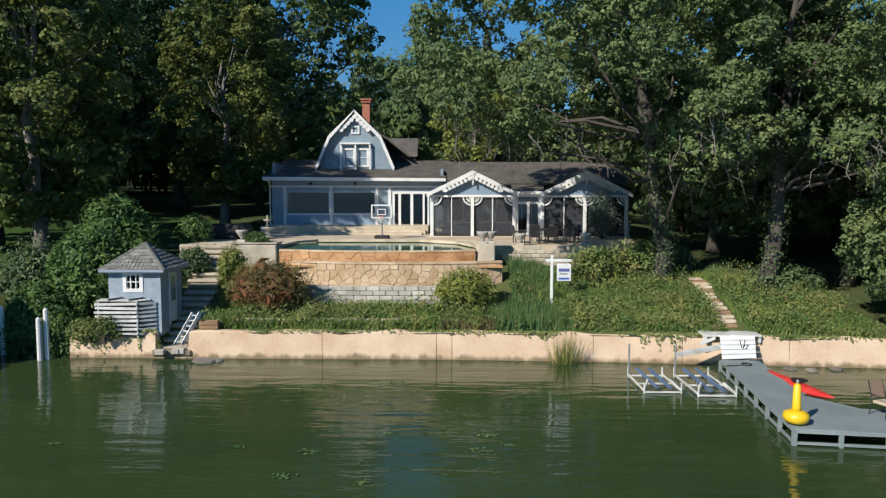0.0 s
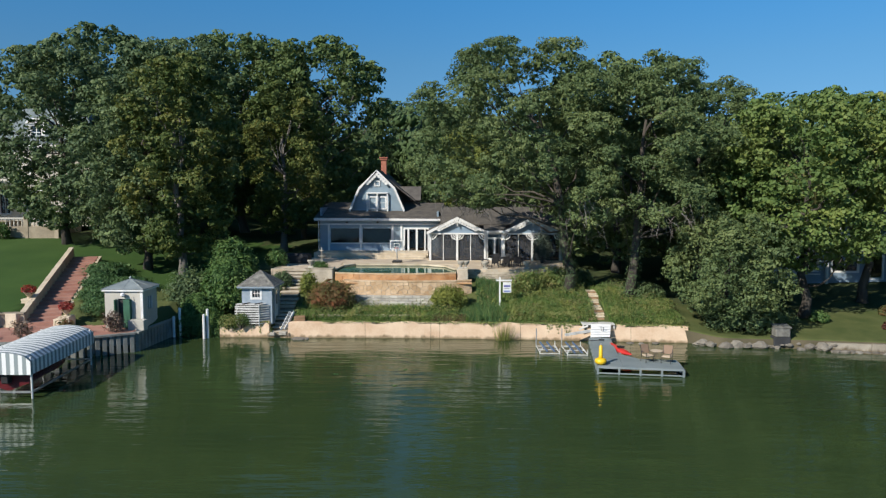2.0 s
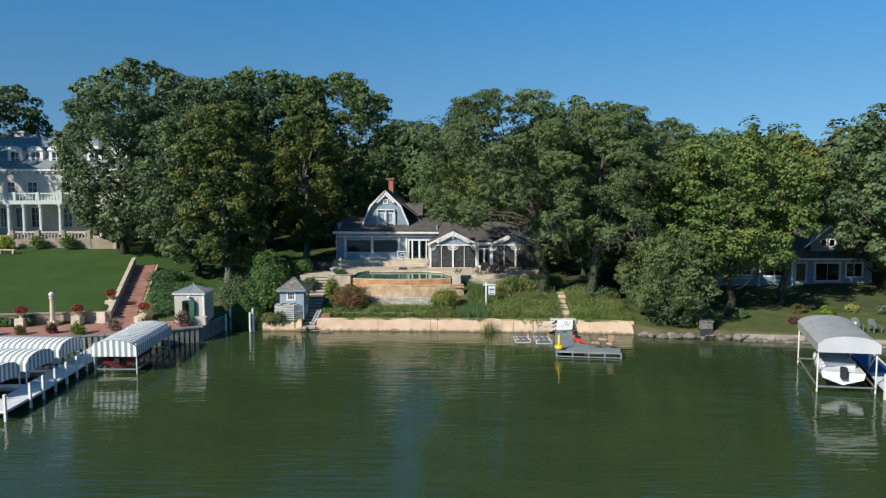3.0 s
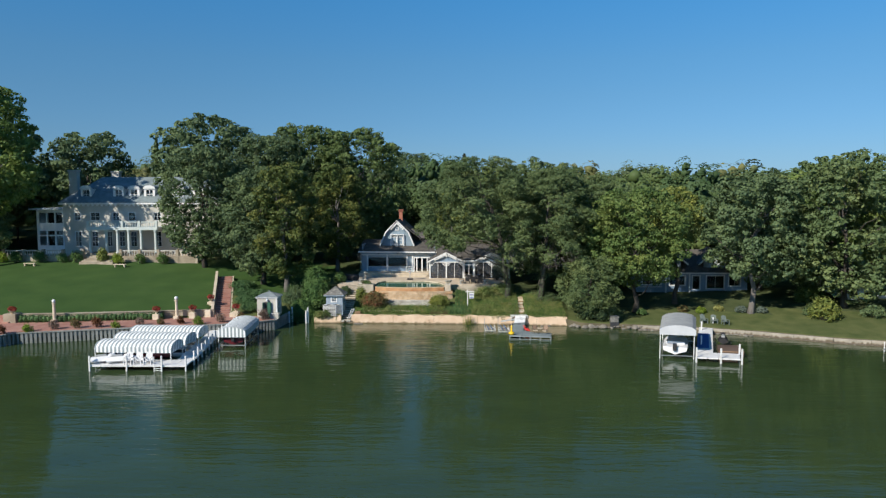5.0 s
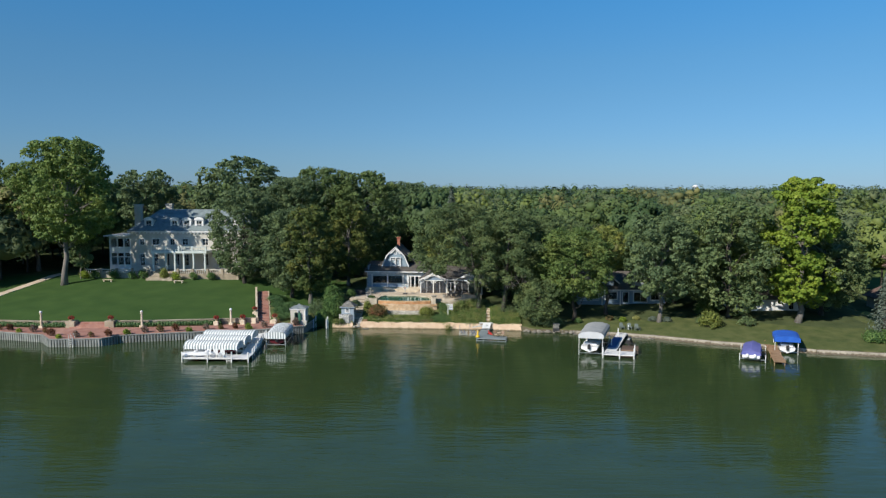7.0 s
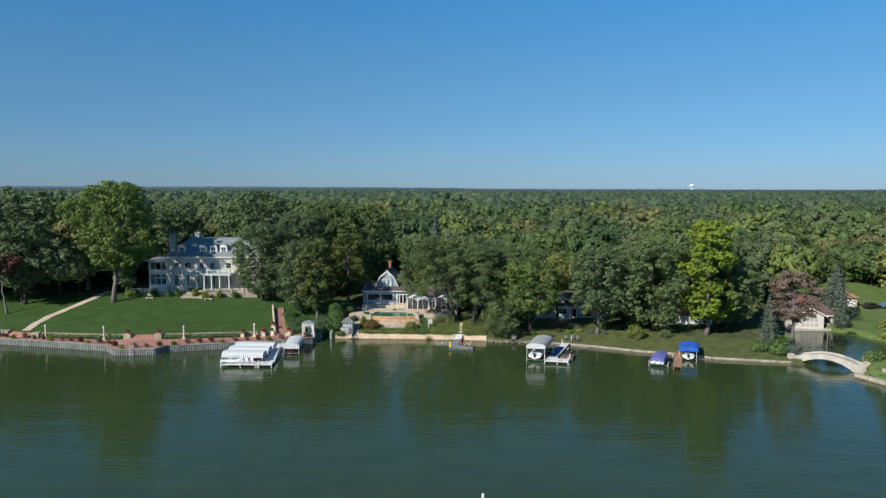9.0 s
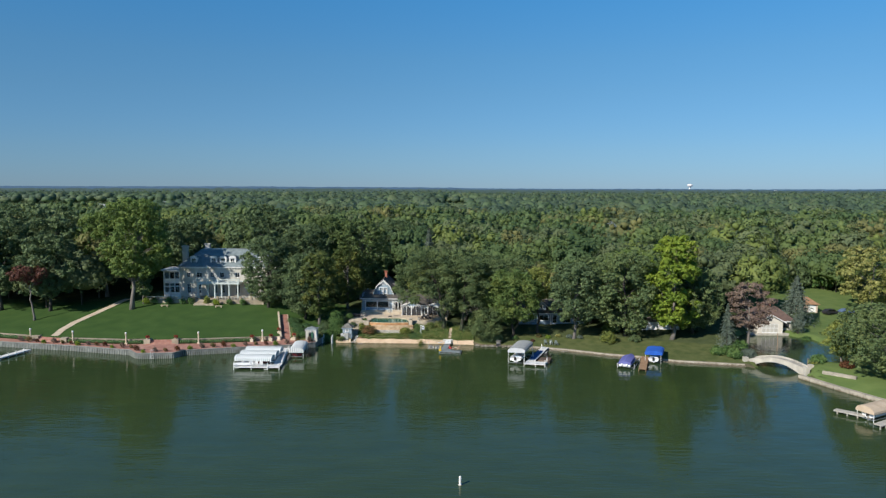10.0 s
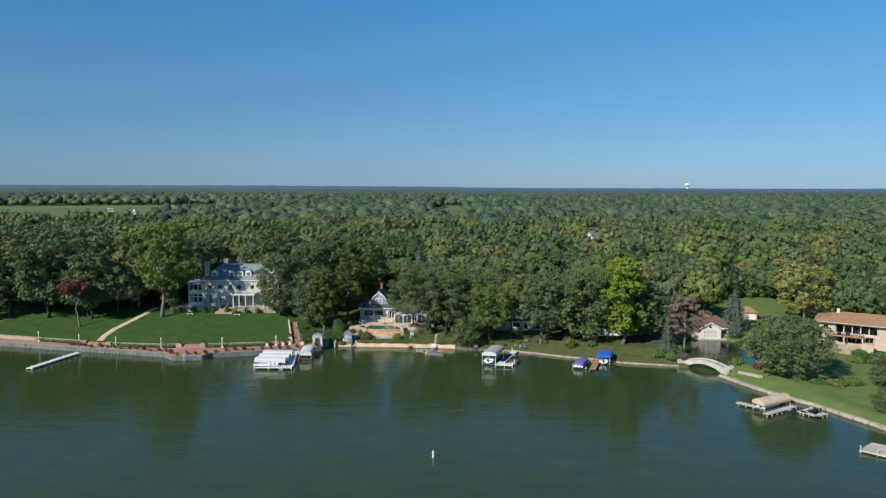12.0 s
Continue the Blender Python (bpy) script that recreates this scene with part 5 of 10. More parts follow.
def stone_wall(parent, curve, z0, z1, cols, rows, mat, thick=0.35, joint=0.018, wander=0.28, seed=1, name="stone", back=True, proud=0.03):
    """Uneven stones set in mortar along a curve (t from -1 to 1)."""
    rng = random.Random(seed)
    if back:
        bm = bmesh.new()
        ring = []
        for k in range(25):
            t = -1 + 2 * k / 24
            x, y = curve(t)
            ring.append([bm.verts.new(p) for p in ((x, y, z0), (x, y, z1), (x, y + thick, z1), (x, y + thick, z0))])
        for a, b in zip(ring, ring[1:]):
            for i in range(4):
                bm.faces.new((a[i], b[i], b[(i + 1) % 4], a[(i + 1) % 4]))
        bm.faces.new(ring[0])
        bm.faces.new(ring[-1][::-1])
        part("mortar", bm, MORTAR, parent)
    # each stone is the ground nearest to its own seed, so no two are alike
    (xa, _), (xb, _) = curve(-1), curve(1)
    wide, high = xb - xa, z1 - z0
    cw, chh = wide / cols, high / rows
    seeds = [((i + 0.5 + 0.5 * (j % 2 - 0.5) + rng.uniform(-wander, wander)) * cw, (j + 0.5 + rng.uniform(-wander, wander) * (rows > 1)) * chh) for i in range(-1, cols + 1) for j in range(rows)]
    for sx, sz in seeds:
        poly = [(max(0, sx - 2 * cw), 0), (min(wide, sx + 2 * cw), 0), (min(wide, sx + 2 * cw), high), (max(0, sx - 2 * cw), high)]
        for ox, oz in seeds:
            if (ox, oz) == (sx, sz) or abs(ox - sx) > 4 * cw:
                continue
            nx, nz = ox - sx, oz - sz
            lim = (nx * (ox + sx) + nz * (oz + sz)) / 2 - joint * math.hypot(nx, nz)
            new_poly = []
            for p, q in zip(poly, poly[1:] + poly[:1]):
                dp, dq = nx * p[0] + nz * p[1] - lim, nx * q[0] + nz * q[1] - lim
                if dp <= 0:
                    new_poly.append(p)
                if (dp < 0) != (dq < 0) and dp != dq:
                    u = dp / (dp - dq)
                    new_poly.append((p[0] + (q[0] - p[0]) * u, p[1] + (q[1] - p[1]) * u))
            poly = new_poly
            if len(poly) < 3:
                break
        if len(poly) < 3 or max(p[0] for p in poly) - min(p[0] for p in poly) < 0.05:
            continue
        cx, cz = sum(p[0] for p in poly) / len(poly), sum(p[1] for p in poly) / len(poly)
        out = proud * rng.uniform(0.6, 1.5)
        bm = bmesh.new()
        lo, hi = [], []
        for px, pz in poly:
            for store, grow, off in ((lo, 1.0, 0.002), (hi, 0.92, out)):
                ux = cx + (px - cx) * grow
                store.append(bm.verts.new((xa + ux, curve(-1 + 2 * ux / wide)[1] - off, z0 + cz + (pz - cz) * grow)))
        bm.faces.new(hi)
        for k in range(len(lo)):
            n2 = (k + 1) % len(lo)
            bm.faces.new((lo[k], lo[n2], hi[n2], hi[k]))
        part(name, bm, mat, parent)


def coping(parent, curve, z, deep, thick, mat, lip=0.06, name="coping", a=-1, b=1, n=12):
    for k in range(n):
        t0, t1 = a + (b - a) * k / n, a + (b - a) * (k + 1) / n
        (x0, y0), (x1, y1) = curve(t0), curve(t1)
        part(name, slab([(x0 + 0.006, y0 - lip, z + thick), (x1 - 0.006, y1 - lip, z + thick), (x1 - 0.006, y1 + deep, z + thick), (x0 + 0.006, y0 + deep, z + thick)], thick), mat, parent)


def pool():
    p = thing("swimming_pool", (-4, 33.5, 3.4), "curved infinity-edge pool with amber flagstone front and still green water", "pool")
    c1 = arc(-3.95, 4.9, 30.65, 0.75)
    bm = bmesh.new()
    edge = [c1(-1 + k / 10) for k in range(21)]
    back = [(1.0, 33.2), (0.2, 35.6), (-2.0, 36.9), (-8.0, 36.9), (-9.0, 35.5), (-9.2, 33)]
    bm.faces.new([bm.verts.new((x, y + 0.3, 4.09)) for x, y in edge] + [bm.verts.new((x, y, 4.09)) for x, y in back])
    part("pool_water", bm, POOLWATER, p, "still green pool water")
    bm = bmesh.new()
    bm.faces.new([bm.verts.new((x, y + 0.3, 3.45)) for x, y in edge] + [bm.verts.new((x, y, 3.45)) for x, y in back])
    part("pool_floor", bm, PALESTONE, p)
    coping(p, c1, 4.05, 0.30, 0.08, FLAG, 0.05)
    c2 = arc(-2.9, 5.1, 29.45, 0.8)
    coping(p, c2, 3.60, 0.45, 0.08, FLAG, 0.07, n=16)
    part("spill_channel", slab([(-8.2, 29.9, 3.5), (2.2, 29.9, 3.5), (1.2, 31.6, 3.5), (-8.7, 31.8, 3.5)], 0.1), FLAGWET, p)
    stone_wall(p, c1, 3.45, 4.05, 15, 2, FLAGWET, 0.34, seed=5, wander=0.38, joint=0.006)
    stone_wall(p, c2, 2.35, 3.60, 24, 4, FLAG, 0.4, seed=9, wander=0.42, joint=0.012)
    return p


def patio():
    t = thing("terrace", (-2, 40, 3.9), "cream stone pool terrace with low steps to the house", "terrace", kind="structure")
    part("paving", box(-14.5, -9.25, 33.05, 43.0, 3.3, 4.2, 0.02), PATIO, t)
    part("paving", box(-9.25, 10.6, 37.1, 43.0, 3.3, 4.2, 0.02), PATIO, t)
    part("paving", box(1.25, 9.6, 33.2, 37.1, 3.2, 4.2, 0.02), PATIO, t)
    part("upper_terrace", box(-12.9, -1.72, 43.02, 45.6, 3.6, 4.7, 0.02), PALESTONE, t)
    part("stone_step", box(-7.4, -1.9, 42.5, 43.0, 3.9, 4.48, 0.02), PALESTONE, t)
    part("stone_step", box(-7.9, -2.1, 42.0, 42.48, 3.9, 4.34, 0.02), PALESTONE, t)
    back = [(1.0, 33.2), (0.2, 35.6), (-2.0, 36.9), (-8.0, 36.9), (-9.0, 35.5), (-9.2, 33.0)]
    for (xa, ya), (xb, yb) in zip(back, back[1:]):
        n = 3
        for k in range(n):
            a, b = k / n, (k + 1) / n
            p0, p1 = (xa + (xb - xa) * a, ya + (yb - ya) * a), (xa + (xb - xa) * b, ya + (yb - ya) * b)
            part("pool_coping", beam((*p0, 4.2), (*p1, 4.2), 0.42, 0.14), PALESTONE, t)
    part("buttress", box(1.02, 1.95, 31.5, 33.2, 2.6, 4.38, 0.05), WEATHERSTONE, t)
    return t


def block_wall(name, label, curve, z0, z1, cols, rows, mat, thick=0.3):
    w = thing(name, (*curve(0), z0), label, "wall", kind="structure")
    (xa, ya), (xb, yb) = curve(-1), curve(1)
    for k in range(12):
        (x0, y0), (x1, y1) = curve(-1 + k / 6), curve(-1 + (k + 1) / 6)
        part("fill", box(x0, x1, max(y0, y1) + 0.14, max(y0, y1) + thick + 0.14, z0 - 0.4, z1 - 0.02), MORTAR, w)
    dz = (z1 - z0) / rows
    rng = random.Random(cols)
    for j in range(rows):
        for i in range(cols + j % 2):
            a, b = max(0, (i - 0.5 * (j % 2)) / cols), min(1, (i + 1 - 0.5 * (j % 2)) / cols)
            x0, x1 = xa + (xb - xa) * a + 0.012, xa + (xb - xa) * b - 0.012
            y = curve(-1 + (a + b))[1] + 0.035 * j + rng.uniform(-0.015, 0.015)
            part("block", box(x0, x1, y - 0.06, y + 0.22, z0 + j * dz + 0.01, z0 + (j + 1) * dz - 0.01, 0.018), mat, w)
    return w


pool()
patio()
block_wall("wall_garden", "low grey split-block retaining wall below the pool", arc(-3.3, 3.9, 28.75, 0.35), 1.55, 2.62, 13, 5, GREYBLOCK)
block_wall("wall_terrace", "cream block retaining wall at the terrace edge", arc(3.95, 2.0, 33.1, 0.05), 3.15, 4.2, 8, 5, WEATHERSTONE)
block_wall("wall_steps", "cream stone wall beside the garden stairs", arc(-13.6, 0.9, 33.0, 0.0), 3.0, 4.25, 5, 5, WEATHERSTONE)


def planter_box():
    t = thing("planter", (-10.3, 32.4, 3.2), "weathered cream stone planter block with trailing plants", "planter")
    part("tub", box(-11.4, -9.1, 31.9, 33.0, 2.9, 4.34, 0.07), WEATHERSTONE, t)
    part("rim", box(-11.44, -9.07, 31.87, 33.03, 4.34, 4.42, 0.03), WEATHERSTONE, t)
    return t


def garden_stairs():
    t = thing("stone_stairs", (-11.9, 28, 0.5), "worn grey stone garden stairs climbing from the landing", "stairs", kind="structure")
    n = 17
    for k in range(n):
        u = k / (n - 1)
        y, z = 25.9 + 6.9 * u, 0.42 + 3.78 * u
        x = -11.95 - 0.25 * math.sin(u * 3.1) * (1 - u) - 0.3 * u
        w = 0.62 + 0.25 * u
        dz, skew = 0.025 * math.sin(k * 2.3), 0.05 * math.sin(k * 3.7)
        part("tread", box(x - w + 0.09 * math.sin(k * 5), x + w + 0.07 * math.sin(k * 4.1), y + skew - 0.05, y + 0.62, z - 0.15 + dz, z + dz, 0.04), WEATHERSTONE, t)
        part("riser", box(x - w + 0.05, x + w - 0.05, y + 0.04, y + 0.60, z - 0.5, z - 0.155 + dz), DIRT, t)
    part("landing_slab", box(-12.9, -11.2, 25.5, 26.6, 0.1, 0.36, 0.05), DIRT, t)
    rng = random.Random(6)
    for k in range(9):
        x, y = rng.uniform(-12.8, -11.4), rng.uniform(25.35, 26.2)
        s = rng.uniform(0.1, 0.22)
        part("rubble", box(x - s, x + s, y - s * 0.7, y + s * 0.7, 0.2, 0.34 + s * 0.5, 0.03), CONCRETE, t)
    return t


def boathouse_shed():
    t = thing("garden_shed", (-13.7, 27, 0.9), "small pale blue shed with hipped shake roof and white window", "shed")
    x0, x1, y0, y1 = -14.8, -12.6, 25.95, 28.3
    part("wall", pierced_wall(x0, x1, 0.9, 3.78, y0, 0.12, [(-14.08, -13.42, 2.85, 3.52)]), PALEBLUE, t)
    part("wall", box(x0, x0 + 0.12, y0 + 0.12, y1, 0.9, 3.78), PALEBLUE, t)
    w = bmesh.new()
    for a in ((y0 + 0.12, y0 + 0.9, 0.9, 3.78), (y0 + 0.9, y0 + 1.75, 3.45, 3.78), (y0 + 1.75, y1, 0.9, 3.78)):
        box(x1 - 0.12, x1, a[0], a[1], a[2], a[3], bm=w)
    part("wall", w, PALEBLUE, t)
    part("wall", box(x0 + 0.12, x1 - 0.12, y1 - 0.12, y1, 0.9, 3.78), PALEBLUE, t)
    window(t, -14.08, -13.42, 2.85, 3.52, y0, 3, 2, 0.05, casing=0.10)
    d = part("door", box(x1 - 0.08, x1 + 0.02, y0 + 0.95, y0 + 1.7, 1.3, 3.45), WHITE, t)
    part("pane", box(x1 + 0.021, x1 + 0.03, y0 + 1.08, y0 + 1.57, 2.2, 3.3), GLASS, d)
    part("door_frame", box(x1 + 0.002, x1 + 0.05, y0 + 0.84, y0 + 0.94, 1.2, 3.55), WHITE, t)
    part("corner_board", box(x1 - 0.08, x1 + 0.02, y0 - 0.02, y0 + 0.06, 0.9, 3.78), PALEBLUE, t)
    e, ap = 0.27, (-13.7, 27.12, 4.78)
    c = [(x0 - e, y0 - e, 3.72), (x1 + e, y0 - e, 3.72), (x1 + e, y1 + e, 3.72), (x0 - e, y1 + e, 3.72)]
    for k in range(4):
        part("roof", slab([c[k], c[(k + 1) % 4], ap], 0.08), GREYSHINGLE, t)
        part("ridge_cap", beam(c[k], ap, 0.12, 0.06), GREYSHINGLE, t)
    rng = random.Random(31)
    for k in (0, 1):
        A, B, C = Vector(c[k]), Vector(c[(k + 1) % 4]), Vector(ap)
        nrm = (B - A).cross(C - A).normalized()
        for row in range(8):
            u0, u1 = row / 8, min(0.985, (row + 1.12) / 8)
            n = max(2, round((1 - u0) * 15))
            for i in range(n):
                f0, f1 = i / n + 0.006, (i + 1) / n - 0.006
                lift = nrm * (0.035 + rng.uniform(0, 0.014))
                drop = rng.uniform(-0.012, 0.012)
                q = [A.lerp(C, u0 + drop).lerp(B.lerp(C, u0 + drop), f) + lift for f in (f0, f1)] + [A.lerp(C, u1).lerp(B.lerp(C, u1), f) + nrm * 0.012 for f in (f1, f0)]
                part("shake", slab(q, 0.02), SHAKE, t)
    part("fascia", box(x0 - e, x1 + e, y0 - e - 0.03, y0 - e, 3.64, 3.74), PALEBLUE, t)
    part("fascia", box(x1 + e, x1 + e + 0.03, y0 - e, y1 + e, 3.64, 3.74), PALEBLUE, t)
    part("eave_lining", box(x0 - e, x1 + e, y0 - e, y1 + e, 3.60, 3.64), PALEBLUE, t)
    return t


def slat_bin():
    t = thing("slatted_enclosure", (-14.1, 25.5, 1.1), "peeling white slatted timber enclosure with vines at its foot", "enclosure")
    x0, x1, y0, y1 = -15.1, -13.42, 25.5, 25.93
    rng = random.Random(4)
    for k in range(8):
        z = 1.02 + k * 0.178
        j, tip = rng.uniform(-0.06, 0.06), rng.uniform(-0.018, 0.018)
        part("slat", beam((x0 - 0.06 + j, y0 - 0.03, z + 0.05 - tip), (x1 + 0.03 + j * 0.4, y0 - 0.03 - rng.uniform(0, 0.03), z + 0.05 + tip), 0.05, rng.uniform(0.075, 0.11)), DIRTYWHITE, t)
        part("slat", beam((x1 + 0.03, y0, z + 0.03 + tip), (-12.78, 25.9, z + 0.04), 0.05, rng.uniform(0.07, 0.10)), DIRTYWHITE, t)
    # added dark box: shade between the slats as a near-black backing
    part("gap_shade", box(x0 + 0.02, x1 - 0.06, y0 + 0.03, y1 - 0.02, 0.95, 2.36), DARKTIMBER, t)
    for x, y in ((x0, y0 + 0.01), (x1 - 0.05, y0 + 0.01)):
        part("stake", box(x, x + 0.07, y, y + 0.07, 0.9, 2.42), DIRTYWHITE, t)
    for k in range(4):
        part("top_board", box(x0 - 0.02, x1 + 0.04 + 0.12 * k, y0 - 0.04 + k * 0.12, y0 + 0.06 + k * 0.12, 2.43, 2.46 + 0.006 * k), DIRTYWHITE, t)
    for xa in (-14.62, -13.72):
        part("loose_board", beam((xa, y0 - 0.06, 2.50), (xa + 0.42, y1 - 0.02, 2.52), 0.1, 0.05), DARKTIMBER, t)
    return t


def timber_crate():
    t = thing("crate", (-10.55, 26.0, 1.2), "small brown wooden crate among the weeds", "crate")
    for k in range(2):
        part("board", box(-10.95, -10.15, 25.78 - 0.01 * k, 25.82, 1.22 + k * 0.17, 1.36 + k * 0.17, 0.008), TIMBER, t)
        part("board", box(-10.95, -10.15, 26.18, 26.22, 1.22 + k * 0.17, 1.36 + k * 0.17, 0.008), TIMBER, t)
    for x in (-10.93, -10.21):
        part("end", box(x, x + 0.04, 25.823, 26.177, 1.2, 1.55), TIMBER, t)
    part("base", box(-10.88, -10.22, 25.825, 26.175, 1.2, 1.24), TIMBER, t)
    return t


def step_rail():
    t = thing("stair_rail", (-11.5, 26, 0.4), "white wooden rail sloping down beside the landing", "railing")
    a, b = Vector((-11.85, 25.45, 0.62)), Vector((-11.3, 26.1, 1.85))
    for off in (0.0, 0.30):
        part("rail", beam(a + Vector((off, 0, 0)), b + Vector((off, 0, 0)), 0.06, 0.14), DIRTYWHITE, t)
    for k in range(6):
        p = a + (b - a) * (k + 0.5) / 6
        part("rung", beam(p, p + Vector((0.30, 0, 0)), 0.04, 0.05), DIRTYWHITE, t)
    return t


planter_box()
garden_stairs()
boathouse_shed()
slat_bin()
timber_crate()
step_rail()


def mooring_piles():
    for x, y, h in ((-17.35, 25.1, 1.75), (-17.15, 25.3, 2.1), (-17.5, 25.45, 1.4), (-19.45, 26.0, 2.05), (-19.75, 25.6, 1.5)):
        t = thing("mooring_pile", (x, y, -0.8), "white painted wooden mooring pile in the shallows", "pile", "mooring piles")
        part("shaft", lathe([(0.10, 0), (0.10, 0.75 + h)], (x, y, -0.8), 9), WHITE, t)
        part("cap", lathe([(0.095, 0), (0.095, 0.06), (0.02, 0.12)], (x, y, -0.05 + h), 9), WHITE, t)


mooring_piles()


def yard_sign():
    t = thing("yard_sign", (4.3, 28.2, height(4.3, 28.2)), "white timber post sign with a hanging printed panel", "sign")
    z = height(4.3, 28.2)
    part("post", box(4.23, 4.35, 28.15, 28.25, z - 0.3, 4.16, 0.01), WHITE, t)
    part("arm", box(4.0, 5.18, 28.16, 28.24, 3.86, 3.98, 0.01), WHITE, t)
    p = part("panel", box(4.52, 5.16, 28.18, 28.22, 2.98, 3.78, 0.01), WHITE, t)
    for x in (4.62, 5.06):
        part("hanger", box(x - 0.01, x + 0.01, 28.19, 28.21, 3.77, 3.87), STEEL, t)
    part("print_bar", box(4.60, 5.08, 28.170, 28.179, 3.42, 3.56), VIOLETCANVAS, p, "blue printed bar")
    part("print_bar", box(4.64, 5.0, 28.170, 28.179, 3.28, 3.36), CANVAS, p)
    part("print_bar", box(4.60, 5.08, 28.170, 28.179, 3.06, 3.14), BLUECANVAS, p)
    return t


def basketball_hoop():
    x, y = -4.4, 38.4
    t = thing("basketball_hoop", (x, y, 4.2), "portable basketball hoop with clear white-framed backboard", "hoop")
    part("base", box(x - 0.45, x + 0.45, y - 0.1, y + 0.75, 4.2, 4.38, 0.06), BLACK, t)
    part("pole", tube([(x, y + 0.3, 4.35), (x, y + 0.25, 6.1)], 0.05, 8), STEEL, t)
    b = part("backboard", pierced_wall(x - 0.62, x + 0.62, 5.42, 6.24, y, 0.05, [(x - 0.54, x + 0.54, 5.50, 6.16)]), WHITE, t)
    part("board", box(x - 0.54, x + 0.54, y + 0.015, y + 0.025, 5.49, 6.16), GLASS, b)
    part("target_square", pierced_wall(x - 0.25, x + 0.25, 5.62, 5.98, y - 0.006, 0.006, [(x - 0.21, x + 0.21, 5.66, 5.94)]), WHITE, b)
    bm = bmesh.new()
    pts = [(x + 0.22 * math.cos(a), y - 0.28 + 0.22 * math.sin(a), 5.56) for a in np.linspace(0, math.tau, 15)]
    tube(pts, 0.012, 5, bm)
    part("rim", bm, RED, t)
    part("net", lathe([(0.12, 0), (0.2, 0.35)], (x, y - 0.28, 5.2), 10), screen_cloth("white net", (0.7, 0.7, 0.7), 0.6), t)
    return t


yard_sign()
basketball_hoop()


def patio_chair():
    t = thing("patio_chair", (0, 0, 0), "black wicker patio chair at the terrace table", "chair", "chairs round the terrace table")
    part("seat", box(-0.29, 0.29, -0.28, 0.28, 0.36, 0.44, 0.02), BLACK, t)
    part("backrest", slab([(-0.29, 0.24, 0.44), (0.29, 0.24, 0.44), (0.27, 0.36, 0.98), (-0.27, 0.36, 0.98)], 0.05), BLACK, t)
    for x in (-0.27, 0.27):
        part("armrest", box(x - 0.03, x + 0.03, -0.25, 0.28, 0.62, 0.66, 0.01), BLACK, t)
        for y in (-0.25, 0.25):
            part("leg", box(x - 0.025, x + 0.025, y - 0.025, y + 0.025, 0, 0.62 if y < 0 else 0.4), BLACK, t)
    return t


settle(patio_chair(), [pose(x, y, 4.2, 0, 0, r) for x, y, r in ((3.5, 35.2, 100), (4.3, 34.6, 175), (5.2, 34.6, 185), (6.2, 34.9, 170), (4.6, 36.6, 5), (5.6, 36.6, -10), (6.6, 36.0, -80))])


def terrace_table():
    t = thing("patio_table", (5.1, 35.6, 4.2), "dark oval terrace table", "table")
    part("tabletop", lathe([(0.95, 0), (1.0, 0.02), (1.0, 0.05)], (5.1, 35.6, 4.9), 18), BLACK, t)
    for x, y in ((4.6, 35.2), (5.6, 35.2), (4.6, 36.0), (5.6, 36.0)):
        part("leg", box(x - 0.03, x + 0.03, y - 0.03, y + 0.03, 4.2, 4.9), BLACK, t)
    return t


terrace_table()


def urn(name="urn", label="carved grey stone urn", s=1.0, mat=None):
    t = thing(name, (0, 0, 0), label, "urn", "terrace urns")
    mat = mat or CONCRETE
    part("pedestal", box(-0.2 * s, 0.2 * s, -0.2 * s, 0.2 * s, 0, 0.12 * s, 0.01), mat, t)
    part("bowl", lathe([(0.1 * s, 0.12 * s), (0.07 * s, 0.2 * s), (0.2 * s, 0.34 * s), (0.3 * s, 0.52 * s), (0.33 * s, 0.62 * s), (0.27 * s, 0.6 * s)], (0, 0, 0), 12), mat, t, smooth=True)
    return t


settle(urn(), [pose(1.35, 32.2, 4.38), pose(1.75, 32.3, 4.38), pose(-11.0, 32.4, 4.42), pose(3.4, 33.6, 4.2), pose(6.9, 33.8, 4.2)])


def lounge_cover():
    t = thing("covered_sofa", (-13.4, 38.0, 4.2), "outdoor sofa under a black cover on the terrace", "sofa")
    part("cover", box(-14.4, -12.2, 37.4, 38.7, 4.2, 5.05, 0.12), BLACK, t)
    part("cushion", box(-14.3, -12.3, 37.5, 37.9, 5.03, 5.12, 0.04), BLACK, t)
    return t


def fountain():
    x, y = -11.2, 38.2
    t = thing("fountain", (x, y, 4.2), "small tiered grey stone garden fountain", "fountain")
    part("bowl", lathe([(0.45, 0), (0.5, 0.08), (0.15, 0.2), (0.12, 0.5), (0.42, 0.62), (0.45, 0.7), (0.1, 0.66)], (x, y, 4.2), 14), CONCRETE, t, smooth=True)
    part("spire", lathe([(0.08, 0), (0.06, 0.35), (0.22, 0.45), (0.24, 0.5), (0.05, 0.5), (0.03, 0.75)], (x, y, 4.85), 12), CONCRETE, t, smooth=True)
    return t


lounge_cover()
fountain()


